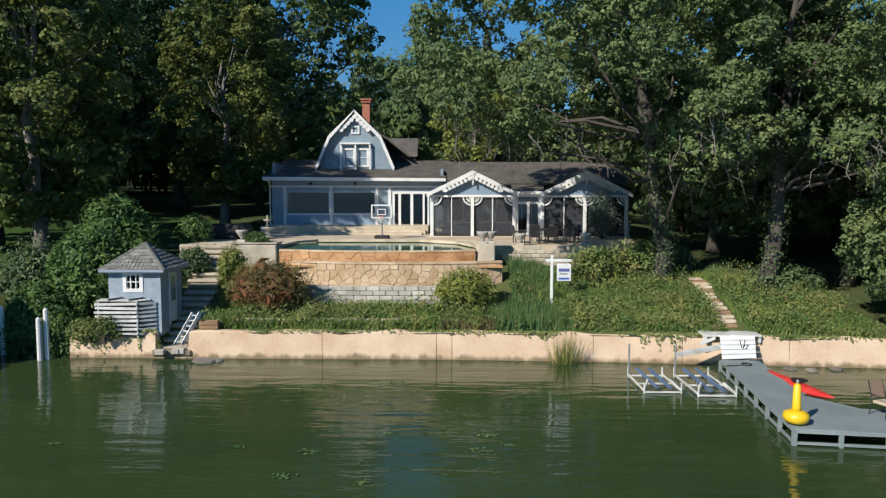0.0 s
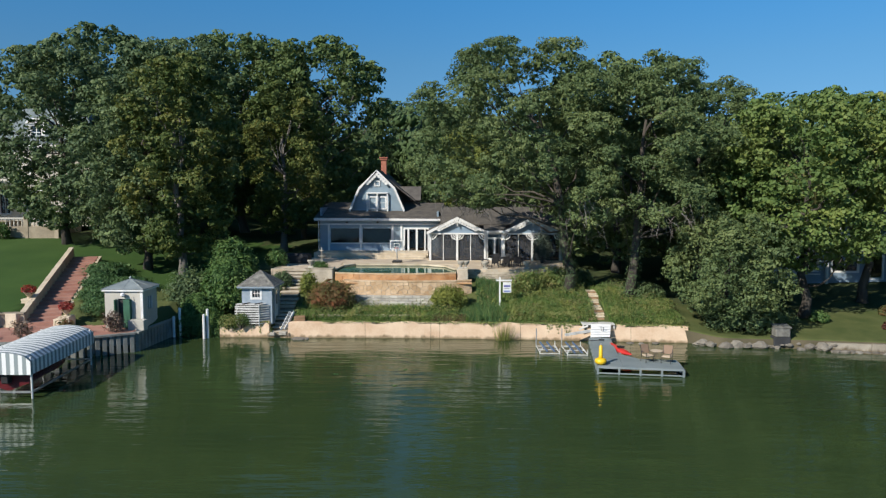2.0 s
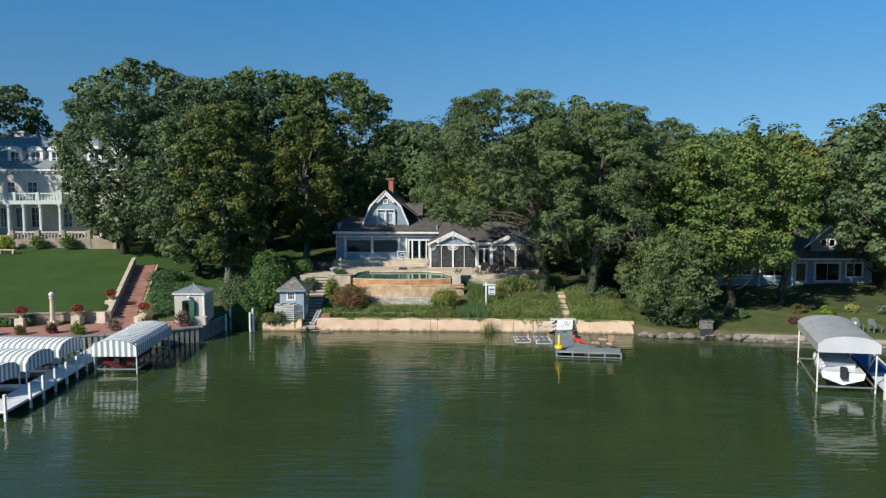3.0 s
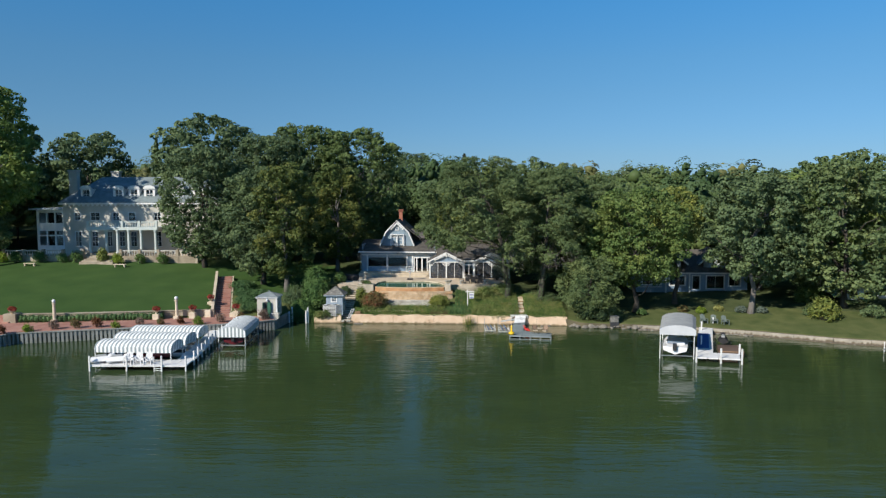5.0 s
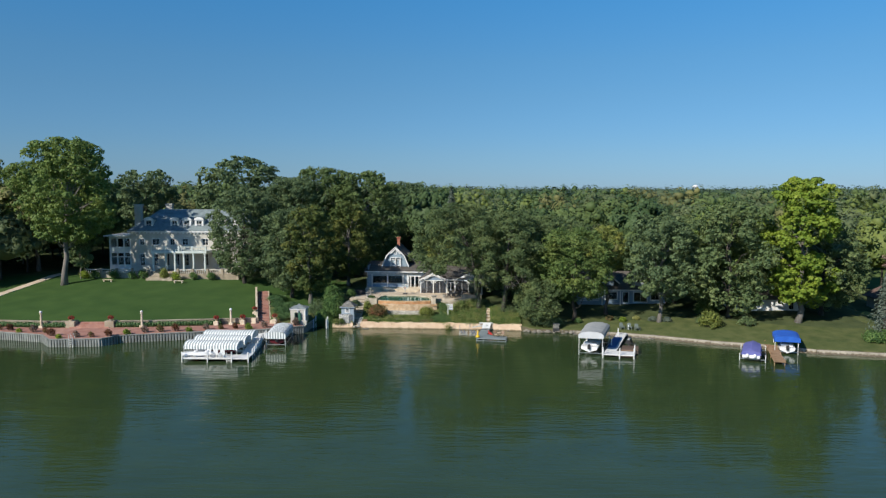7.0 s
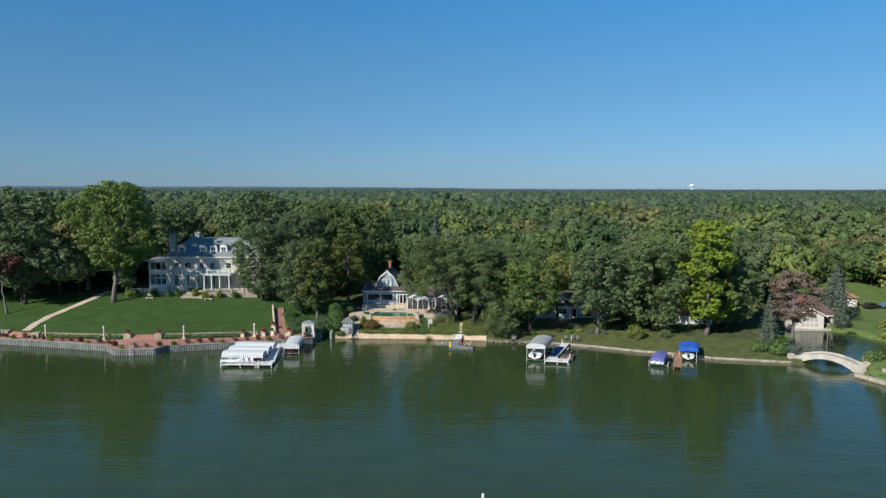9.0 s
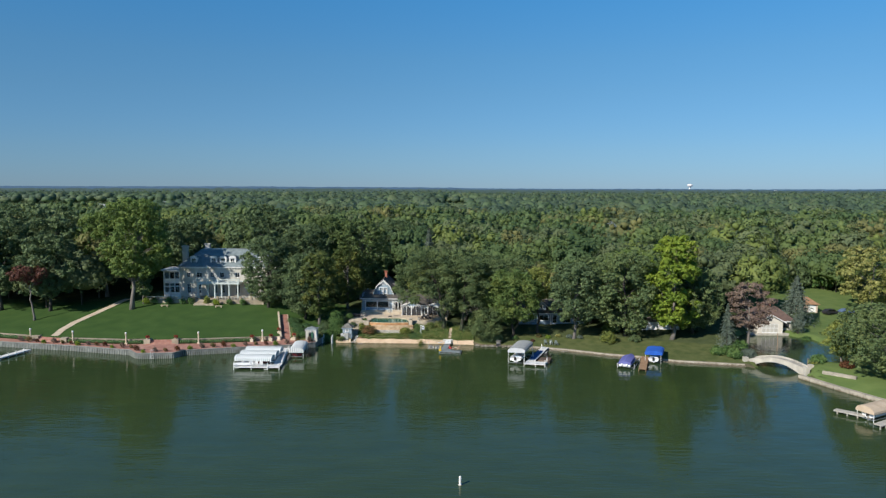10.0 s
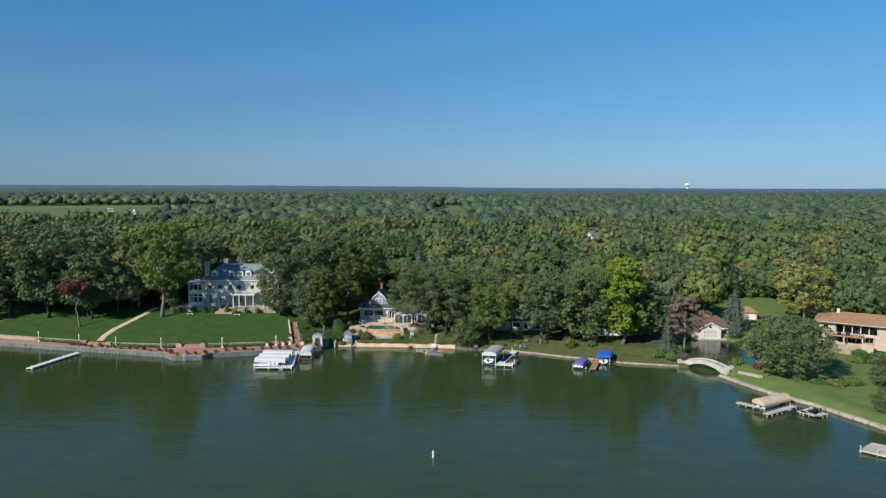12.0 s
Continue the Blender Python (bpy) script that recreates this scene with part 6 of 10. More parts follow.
def porch_chair():
    t = thing("porch_chair", (0, 0, 0), "white metal chair on the porch", "chair", "chairs on the porch")
    part("seat", box(-0.25, 0.25, -0.25, 0.25, 0.42, 0.46, 0.01), STEEL, t)
    part("backrest", pierced_wall(-0.25, 0.25, 0.46, 0.95, 0.23, 0.03, [(-0.2, -0.03, 0.52, 0.9), (0.03, 0.2, 0.52, 0.9)]), STEEL, t)
    for x in (-0.23, 0.23):
        for y in (-0.23, 0.23):
            part("leg", tube([(x, y, 0), (x, y, 0.44)], 0.015, 5), STEEL, t)
    return t


settle(porch_chair(), [pose(-0.7, 41.4, 4.25, 0, 0, 30), pose(0.3, 41.5, 4.25, 0, 0, -40), pose(2.6, 42, 4.25, 0, 0, 200), pose(9.5, 42, 4.25, 0, 0, 150)])


# ---- shrubs and planting ----
def shrub(name, at, r, leaves, leaf, mat, label, seed, n=14, category="shrub", group="", lobe=0.46):
    rng = np.random.default_rng(seed)
    t = thing(name, at, label, category, group)
    lobes = []
    for k in range(n):
        a, q = k * 2.4, (k + 0.5) / n
        rr = math.sqrt(1 - q * q) * 0.62
        s = lobe * rng.uniform(0.75, 1.25)
        lobes.append(((at[0] + math.cos(a) * rr * r[0], at[1] + math.sin(a) * rr * r[1], at[2] + r[2] * (0.30 + 0.52 * q)), (s * r[0], s * r[1], s * r[2] * 0.85)))
    c, nn = clump_cloud(lobes, [leaves // n] * n, rng, 0.7, 0.8, 0.3)
    c[:, 2] = np.maximum(c[:, 2], at[2] + 0.02)
    v, f = leaf_quads(c, nn, leaf, rng, 0.5)
    cv, cf = inner_mass(lobes, 26, 0.42 * min(r), rng, 0.7)
    mesh_from("foliage", np.concatenate([v, cv]), [f, cf + len(v)], mat, t)
    stems = bmesh.new()
    for k in range(0, n, 2):
        tube([(at[0], at[1], at[2] - 0.2), lobes[k][0]], [0.05, 0.015], 5, stems)
    part("stem", stems, BARK, t)
    return t


def g(x, y, dz=-0.05):
    return (x, y, height(x, y) + dz)


shrub("burning_bush", (-8.5, 28.0, 1.7), (1.95, 1.4, 2.05), 12000, 0.08, BURNING, "rounded bush turning rust red below the pool wall", 1, 18)
shrub("shrub", (0.4, 28.2, 1.75), (1.5, 1.2, 1.6), 7000, 0.10, YELLOWING, "rounded yellow-green bush below the pool wall", 2, 16)
shrub("shrub", (-10.6, 29.4, 2.4), (0.85, 0.7, 1.9), 2400, 0.12, YELLOWING, "yellow-green bush beside the stone stairs", 3)
shrub("shrub", (-16.7, 28.4, 1.0), (2.3, 2.0, 4.4), 8000, 0.20, SHRUB, "tall leafy thicket around the shed", 4, 34, lobe=0.30)
shrub("shrub", (-18.3, 27.0, 0.0), (1.9, 1.3, 2.9), 8000, 0.17, SHRUB, "overgrown green thicket trailing into the water", 5, 34, lobe=0.32)
shrub("shrub", (-18.3, 26.25, -0.9), (2.0, 0.75, 2.7), 7000, 0.15, SHRUB, "vines hanging down a bank into the water", 17, 20)
shrub("shrub", (-16.9, 26.0, -0.6), (0.9, 0.5, 2.0), 2600, 0.13, SHRUB, "vines hanging down a bank into the water", 19, 14)
shrub("shrub", (-19.8, 29.0, 1.0), (1.9, 1.6, 3.2), 5000, 0.20, OAKDARK, "dark overgrown thicket behind the piles", 18, 16)
shrub("shrub", (-17.6, 32.5, 2.4), (2.6, 1.8, 4.4), 5000, 0.22, SHRUB, "feathery green sumac above the shed", 6, 30, lobe=0.28)
shrub("shrub", (-15.75, 25.7, 0.65), (0.8, 0.5, 0.95), 2000, 0.12, COVER, "green vine growth by the slatted enclosure", 7)
shrub("shrub", (-14.75, 25.36, 0.85), (0.75, 0.24, 0.95), 1100, 0.10, COVER, "green vines climbing the foot of the slatted enclosure", 20)
shrub("shrub", (-13.0, 31.0, 2.7), (0.9, 0.8, 1.5), 1500, 0.16, OAKDARK, "green shrub beside the stairs", 8)
shrub("shrub", (-10.2, 32.4, 4.3), (0.7, 0.45, 0.6), 900, 0.10, SHRUB, "leafy plants growing in a stone planter", 9, 10)
shrub("potted_tree", (8.8, 38.5, 4.2), (0.95, 0.8, 2.7), 2600, 0.12, SPRUCE, "silvery blue-green potted tree on the terrace", 10)
shrub("shrub", (8.8, 31.0, 2.8), (1.9, 1.0, 1.7), 3200, 0.15, COVER, "mixed shrubs along the terrace foot", 11)
shrub("shrub", (6.6, 30.2, 2.7), (1.5, 0.9, 1.6), 2400, 0.14, COVER, "yellowing shrub beside the terrace wall", 12)
shrub("shrub", (15.2, 29.2, 2.2), (1.8, 1.0, 1.3), 2400, 0.16, OAKDARK, "dark shrub under the oaks", 13)
shrub("shrub", (11.2, 32.5, 2.7), (1.2, 1.0, 1.5), 1800, 0.15, OAKDARK, "dark shrub under the oaks", 14)
shrub("shrub", (-14.6, 35.5, 4.1), (1.0, 0.9, 1.4), 1600, 0.16, SHRUB, "potted greenery on the terrace", 15)
shrub("shrub", (21.8, 24.6, 0.6), (3.2, 1.6, 2.4), 5000, 0.2, OAKDARK, "dark low bushes above the shore rocks", 16)


def bank_growth():
    rng = np.random.default_rng(77)
    n = 90000
    x = rng.uniform(-11.0, 17.3, n)
    y = along(SHORE, x) + 0.35 + rng.random(n) ** 0.85 * 6.3
    ok = ~((x > -9) & (x < 2.6) & (y > 28.7)) & ~((np.abs(x - 11.6) < 0.45) & (y < 31)) & ~((x > -12) & (x < -9.0) & (y > 31.4)) & ~((np.abs(x + 8.5) < 1.2) & (np.abs(y - 28) < 0.8)) & (y < 33)
    x, y = x[ok], y[ok]
    z = land(x, y)
    patchy = np.sin(x * 0.9 + 2) * np.sin(y * 1.3 + x * 0.5)
    tallish = np.where((x > 1.3) & (x < 4.6), 0.5, 0.32) * (1 + 0.35 * patchy)
    m = len(x)
    hgt = tallish * rng.uniform(0.5, 1.25, m)
    a = rng.uniform(0, math.tau, m)
    w = 0.016 + 0.014 * rng.random(m)
    tip = np.stack([x + rng.normal(0, 0.12, m), y + rng.normal(0, 0.12, m) - 0.05, z + hgt], 1)
    b0 = np.stack([x - np.cos(a) * w, y - np.sin(a) * w, z - 0.03], 1)
    b1 = np.stack([x + np.cos(a) * w, y + np.sin(a) * w, z - 0.03], 1)
    v = np.stack([b0, b1, tip], 1).reshape(-1, 3)
    index = np.where((x > 1.3 + 0.5 * np.sin(y * 2)) & (x < 4.7 + 0.5 * np.sin(y * 1.7)), 1, np.where((x > -0.8) & (x < 1.6) & (y < 27.8) & (patchy > -0.4), 2, 0))
    index = np.where(rng.random(m) < 0.18, rng.integers(0, 3, m), index)
    ob = mesh_from("bank_grass", v, np.arange(3 * m).reshape(m, 3), [GRASSBLADE, SEDGE, DRYGRASS], mat_index=index)
    tagged(ob, "long uncut grass on the bank below the pool", "grass", kind="stuff")
    n = 46000
    x = rng.uniform(-11.0, 17.3, n)
    y = along(SHORE, x) + 0.25 + rng.random(n) * 5.8
    dens = np.where(x > 5, 0.95, np.where((x > 1.2) & (x < 4.8), 0.12, 0.45))
    ok = (rng.random(n) < dens) & ~((x > -9) & (x < 2.6) & (y > 28.6)) & ~((np.abs(x - 11.6) < 0.5) & (y < 31)) & ~((x > -12) & (x < -9.0) & (y > 31.4))
    x, y = x[ok], y[ok]
    c = np.stack([x, y, land(x, y) + rng.uniform(0.1, 0.55, len(x)) * (1 + 0.5 * np.sin(x * 1.3) * np.sin(y * 1.7))], 1)
    nn = rng.normal(size=c.shape) * 0.55 + np.array((0, -0.4, 0.9))
    nn /= np.linalg.norm(nn, axis=1)[:, None]
    v, f = leaf_quads(c, nn, 0.10, rng, 0.6)
    tagged(mesh_from("ground_cover", v, f, COVER), "leafy ground cover and weeds spilling over the bank", "ground cover", kind="stuff")
    # trailing vines on the seawall
    cs = []
    for x0, w, drop, k in ((8.4, 1.6, 0.8, 900), (-15.2, 1.5, 1.15, 1500), (-13.4, 0.7, 0.95, 500), (3.4, 0.8, 0.35, 300), (-6.0, 3.0, 0.12, 260), (0.5, 4.0, 0.12, 300), (14.2, 3.2, 0.14, 300)):
        xx = x0 + rng.normal(0, w * 0.45, k)
        strand = (0.5 + 0.5 * np.sin(xx * 7 + np.sin(xx * 2.3) * 2)) ** 1.5
        cs.append(np.stack([xx, along(SHORE, xx) - 0.07 + rng.uniform(-0.04, 0.3, k), 1.2 - rng.random(k) ** 1.3 * drop * strand], 1))
    c = np.concatenate(cs)
    nn = rng.normal(size=c.shape) * 0.5 + np.array((0, -1, 0.5))
    nn /= np.linalg.norm(nn, axis=1)[:, None]
    v, f = leaf_quads(c, nn, 0.11, rng, 0.6)
    tagged(mesh_from("trailing_vine", v, f, COVER), "green vines trailing over the seawall", "vine", kind="stuff")


bank_growth()


def bank_weeds():
    """Tussocks and leafy weeds of uneven height over the bank."""
    rng = np.random.default_rng(91)
    n = 1500
    x = rng.uniform(-11.0, 17.2, n)
    y = along(SHORE, x) + 0.4 + rng.random(n) * 6.0
    ok = ~((x > -9.2) & (x < 2.8) & (y > 28.2)) & ~((np.abs(x - 11.6) < 0.6) & (y < 31.5)) & ~((x > -12) & (x < -9.0) & (y > 30.8)) & (rng.random(n) < np.where(x > 4.6, 1.0, np.where(x > 1.4, 0.25, 0.7)))
    x, y = x[ok], y[ok]
    z = land(x, y)
    r = rng.uniform(0.12, 0.34, len(x)) * (1 + 0.5 * np.sin(x * 1.1 + y))
    each = 30
    e = rng.normal(size=(len(x), each, 3)) * 0.7 + np.array((-0.1, -0.35, 0.6))
    e /= np.linalg.norm(e, axis=2, keepdims=True)
    heart = np.stack([x, y, z + r * rng.uniform(0.5, 1.6, len(x))], 1)
    c = (heart[:, None] + e * r[:, None, None] * rng.uniform(0.6, 1.15, (len(x), each, 1))).reshape(-1, 3)
    nn = (e + rng.normal(size=e.shape) * 0.4).reshape(-1, 3)
    nn /= np.linalg.norm(nn, axis=1)[:, None]
    v, f = leaf_quads(c, nn, 0.10, rng, 0.55)
    kind = np.repeat(rng.choice(4, len(x), p=[0.42, 0.28, 0.18, 0.12]), each)
    tagged(mesh_from("bank_weeds", v, f, [COVER, SHRUB, YELLOWING, DRYGRASS], mat_index=kind), "uneven leafy weeds and tussocks crowding the bank", "weeds", kind="stuff")


def floating_leaves(spots):
    """Pond weed lying on the water in small ragged rafts."""
    for k, (x, y, w) in enumerate(spots):
        rng = np.random.default_rng(900 + k)
        m = 16
        t = thing("pond_weed", (x, y, 0), "small raft of pale floating pond weed on the lake", "pond weed", "floating pond weed")
        c = np.stack([x + rng.normal(size=m) * w, y + rng.normal(size=m) * w * 0.55, np.full(m, 0.012) + rng.random(m) * 0.02], 1)
        up = np.tile((0.0, 0.0, 1.0), (m, 1)) + rng.normal(size=(m, 3)) * 0.12
        v, f = leaf_quads(c, up / np.linalg.norm(up, axis=1)[:, None], 0.11, rng, 0.8)
        mesh_from("foliage", v, f, SEDGE, t)


bank_weeds()
floating_leaves(((-4.5, 13.4, 0.22), (-4.2, 15.1, 0.16), (-2.1, 16.5, 0.12), (-5.3, 21.4, 0.2), (-2.3, 22.0, 0.26), (0.5, 15.2, 0.2), (1.3, 15.6, 0.1), (0.8, 16.4, 0.14), (-6.2, 15.4, 0.1), (-11.3, 15.6, 0.12), (-2.5, 13.1, 0.1)))


def reeds(x, y, label, n=150, tall=1.5, seed=3):
    rng = np.random.default_rng(seed)
    t = thing("reed_clump", (x, y, -0.2), label, "reeds")
    a = rng.uniform(0, math.tau, n)
    bx, by = x + rng.normal(0, 0.22, n), y + rng.normal(0, 0.12, n)
    h = tall * rng.uniform(0.55, 1.0, n)
    w = 0.018
    tip = np.stack([bx + (bx - x) * 1.3 + rng.normal(0, 0.12, n), by + rng.normal(0, 0.15, n) - 0.1, h], 1)
    v = np.stack([np.stack([bx - np.cos(a) * w, by - np.sin(a) * w, 0 * h - 0.3], 1), np.stack([bx + np.cos(a) * w, by + np.sin(a) * w, 0 * h - 0.3], 1), tip], 1).reshape(-1, 3)
    mesh_from("foliage", v, np.arange(3 * n).reshape(n, 3), PALELEAF, t)
    return t


reeds(4.35, 24.95, "clump of green reeds growing out of the water at the seawall")


def rock(name, at, r, seed, label="pale rounded shore rock at the waterline", group="shore rocks"):
    rng = np.random.default_rng(seed)
    bm = bmesh.new()
    bmesh.ops.create_icosphere(bm, subdivisions=2, radius=1)
    f = rng.normal(size=3) * 2
    for v in bm.verts:
        k = 1 + 0.16 * math.sin(v.co.x * 3 + f[0]) + 0.14 * math.sin(v.co.y * 4 + f[1]) + 0.1 * math.sin(v.co.z * 5 + f[2])
        v.co = Vector((v.co.x * r[0] * k + at[0], v.co.y * r[1] * k + at[1], v.co.z * r[2] * k + at[2]))
    return tagged(part(name, bm, ROCK), label, "rock", group)


rng_r = random.Random(8)
for k in range(30):
    x = 17.9 + k * 0.3 + rng_r.uniform(-0.2, 0.2)
    s = rng_r.choice((0.12, 0.16, 0.2, 0.26, 0.38)) * rng_r.uniform(0.8, 1.2)
    rock("rock", (x, float(along(SHORE, x)) - rng_r.uniform(-0.25, 0.45), rng_r.uniform(0.0, 0.35)), (s * 1.3, s, s * 0.75), k)
rock("rock", (-10.4, 25.0, 0.0), (0.5, 0.3, 0.18), 90, "dark flat rock beside the landing")
for k, (x, y) in enumerate(((-10.0, 25.1), (-10.8, 25.1), (14.0, 23.9), (15.0, 24.0), (13.2, 24.1))):
    rock("rock", (x, y, -0.02), (0.3, 0.22, 0.12), 91 + k)


def garden_path():
    t = thing("garden_steps", (11.7, 28, 1.2), "worn sandy timber-edged steps down the bank to the dock", "steps", kind="structure")
    for k in range(15):
        y = 25.7 + k * 0.38
        x = 11.35 + 0.03 * k + 0.1 * math.sin(k * 0.7)
        part("tread", box(x - 0.4, x + 0.4, y, y + 0.40, height(x, y + 0.2) - 0.3, height(x, y + 0.2) + 0.05, 0.02), TIMBER if k % 3 == 0 else PALESTONE, t)
    return t


garden_path()
t_edge = thing("garden_edging", (-6, 26.8, 1.4), "row of pale stones edging the planted bank", "edging")
for k in range(16):
    x = -9.8 + k * 0.46
    part("edging_stone", box(x, x + 0.42, 26.75 + 0.03 * (k % 3), 26.95, height(x, 26.8) - 0.1, height(x, 26.8) + 0.17 + 0.02 * (k % 2), 0.03), PALESTONE, t_edge)


# ---- the grey dock and what lies on it ----
def grey_dock():
    t = thing("dock", (10.5, 19, 0), "grey painted L-shaped dock on steel frames", "dock")
    root, tip = Vector((10.32, 23.75, 0)), Vector((9.25, 15.75, 0))
    ahead = (tip - root).normalized()
    side = Vector((-ahead.y, ahead.x, 0))
    width = 1.42
    n = 7
    for k in range(n):
        a, b = root + (tip - root) * (k / n), root + (tip - root) * ((k + 1) / n) - ahead * 0.012
        part("deck_panel", slab([(*b.xy, 0.47), (*(b + side * width).xy, 0.47), (*(a + side * width).xy, 0.47), (*a.xy, 0.47)], 0.05), GREYDECK, t)
    o = tip + side * (width + 0.012)
    for k in range(3):
        a, b = o + side * (k * 1.13), o + side * (k * 1.13 + 1.118)
        q = a - ahead * 2.2
        r = b - ahead * 2.2
        part("deck_panel", slab([(*a.xy, 0.47), (*b.xy, 0.47), (*r.xy, 0.47), (*q.xy, 0.47)], 0.05), GREYDECK, t)
    c0, c1 = o - ahead * 2.2, o - ahead * 3.4
    part("corner_panel", slab([(*c0.xy, 0.47), (*(c0 + side * 1.2).xy, 0.47), (*c1.xy, 0.47)], 0.05), GREYDECK, t)
    far = tip + side * (width + 3.4)
    def edge(a, b):
        for z in (0.40, 0.08):
            part("frame_rail", beam((*a.xy, z), (*b.xy, z), 0.06, 0.07), GREYDECK, t)
        m = max(2, round((b - a).length / 1.2))
        for k in range(m + 1):
            p = a + (b - a) * k / m
            part("frame_upright", box(p.x - 0.05, p.x + 0.05, p.y - 0.05, p.y + 0.05, -0.9, 0.41), GREYDECK, t)
    edge(tip - side * 0.02 + ahead * 0.03, far + ahead * 0.03)
    edge(root - side * 0.03, tip - side * 0.03)
    edge(far + side * 0.03, far + side * 0.03 - ahead * 2.2)
    return t, tip, side, ahead


_, tip, side, ahead = grey_dock()


def landing_stage():
    t = thing("landing_stage", (11, 24.9, 0.4), "white timber landing stage with a sloping gangway", "gangway")
    part("platform", box(9.95, 12.25, 24.55, 25.9, 1.2, 1.28, 0.01), DIRTYWHITE, t)
    for x in (10.0, 12.15):
        part("bearer", box(x, x + 0.08, 24.6, 25.8, 0.95, 1.2), DIRTYWHITE, t)
    q = [Vector((10.35, 23.7, 0.50)), Vector((11.75, 23.88, 0.50)), Vector((11.95, 24.55, 1.27)), Vector((10.55, 24.55, 1.27))]
    for k in range(5):
        a, b = k / 5, (k + 1) / 5 - 0.02
        part("gangway_board", slab([q[0].lerp(q[3], a), q[1].lerp(q[2], a), q[1].lerp(q[2], b), q[0].lerp(q[3], b)], 0.05), WHITE, t)
    part("cleat", tube([(11.2, 23.98, 0.9), (11.1, 23.95, 1.2), (11.3, 23.95, 1.2), (11.28, 23.98, 0.9)], 0.02, 5), BLACK, t)
    part("side_beam", beam((8.6, 23.9, 0.62), (10.5, 24.3, 0.86), 0.2, 0.16), DIRTYWHITE, t)
    part("side_beam", beam((9.7, 24.5, 0.9), (10.3, 24.4, 1.2), 0.1, 0.1), DIRTYWHITE, t)
    return t


landing_stage()


def marker_buoy():
    p = tip + side * 0.16 - ahead * 0.45
    t = thing("buoy", (p.x, p.y, 0.47), "yellow plastic marker buoy standing on the grey dock", "buoy")
    part("float", lathe([(0.10, 0), (0.30, 0.08), (0.36, 0.20), (0.33, 0.32), (0.16, 0.40)], (p.x, p.y, 0.47), 16), YELLOW, t, smooth=True)
    part("mast", lathe([(0.13, 0), (0.12, 0.1), (0.10, 0.72), (0.04, 0.78)], (p.x, p.y, 0.86), 12), YELLOW, t, smooth=True)
    part("finial", lathe([(0.03, 0), (0.045, 0.05), (0.03, 0.11)], (p.x, p.y, 1.63), 8), STEEL, t)
    return t


def kayak():
    t = thing("kayak", (11.6, 20.1, 0.3), "red plastic kayak lying along the dock edge", "kayak")
    a, b = Vector((11.4, 22.1, 0.36)), Vector((11.92, 18.6, 0.36))
    d = (b - a)
    s = Vector((-d.y, d.x, 0)).normalized()
    bm = bmesh.new()
    rings = []
    for k in range(13):
        u = k / 12
        w = 0.31 * math.sin(math.pi * min(1, max(0.02, u))) ** 0.7 + 0.01
        p = a + d * u + Vector((0, 0, 0.12 * (2 * u - 1) ** 2))
        rings.append([bm.verts.new(p + s * (w * math.cos(q)) + Vector((0, 0, w * 0.5 * math.sin(q)))) for q in np.linspace(0, math.tau, 10, endpoint=False)])
    for r0, r1 in zip(rings, rings[1:]):
        for i in range(10):
            bm.faces.new((r0[i], r0[(i + 1) % 10], r1[(i + 1) % 10], r1[i]))
    bm.faces.new(rings[0])
    bm.faces.new(rings[-1][::-1])
    part("hull", bm, RED, t, smooth=True)
    m = a + d * 0.5
    part("cockpit", lathe([(0.26, 0), (0.28, 0.03), (0.2, 0.03)], (m.x, m.y, 0.58), 12), BLACK, t)
    part("cradle", beam((a + d * 0.3).xy.to_3d() + Vector((-0.6, 0, 0.36)), (a + d * 0.3).xy.to_3d() + Vector((0.3, 0, 0.30)), 0.06, 0.06), STEEL, t)
    part("cradle", beam((a + d * 0.7).xy.to_3d() + Vector((-0.8, 0, 0.36)), (a + d * 0.7).xy.to_3d() + Vector((0.3, 0, 0.30)), 0.06, 0.06), STEEL, t)
    return t


def dock_chair():
    t = thing("dock_chair", (0, 0, 0), "folding metal chair with a tan cushion on the dock", "chair", "chairs on the dock")
    part("seat", box(-0.26, 0.26, -0.26, 0.24, 0.36, 0.44, 0.03), TANCANVAS, t, "tan cushion")
    part("backrest", slab([(-0.26, 0.22, 0.5), (0.26, 0.22, 0.5), (0.26, 0.36, 1.0), (-0.26, 0.36, 1.0)], 0.04), screen_cloth("woven back", (0.3, 0.2, 0.14), 0.3), t)
    for x in (-0.27, 0.27):
        part("armrest", tube([(x, -0.24, 0.0), (x, -0.26, 0.6), (x, 0.3, 0.62)], 0.018, 5), BLACK, t)
        part("leg", tube([(x, 0.3, 0.0), (x, 0.2, 0.4), (x, 0.37, 1.0)], 0.018, 5), BLACK, t)
    return t


marker_buoy()
kayak()
pc = [tip + side * s - ahead * q for s, q in ((3.0, 1.55), (4.1, 1.45))]
settle(dock_chair(), [pose(pc[0].x, pc[0].y, 0.47, 0, 0, 20), pose(pc[1].x, pc[1].y, 0.47, 0, 0, -30)])


def dock_table():
    p = tip + side * 3.55 - ahead * 1.75
    t = thing("side_table", (p.x, p.y, 0.47), "small round metal table between the dock chairs", "table")
    part("tabletop", lathe([(0.36, 0), (0.37, 0.02)], (p.x, p.y, 1.1), 14), TANCANVAS, t)
    for k in range(3):
        a = k * 2.1
        part("leg", tube([(p.x + 0.3 * math.cos(a), p.y + 0.3 * math.sin(a), 0.47), (p.x, p.y, 1.1)], 0.015, 5), BLACK, t)
    return t


dock_table()


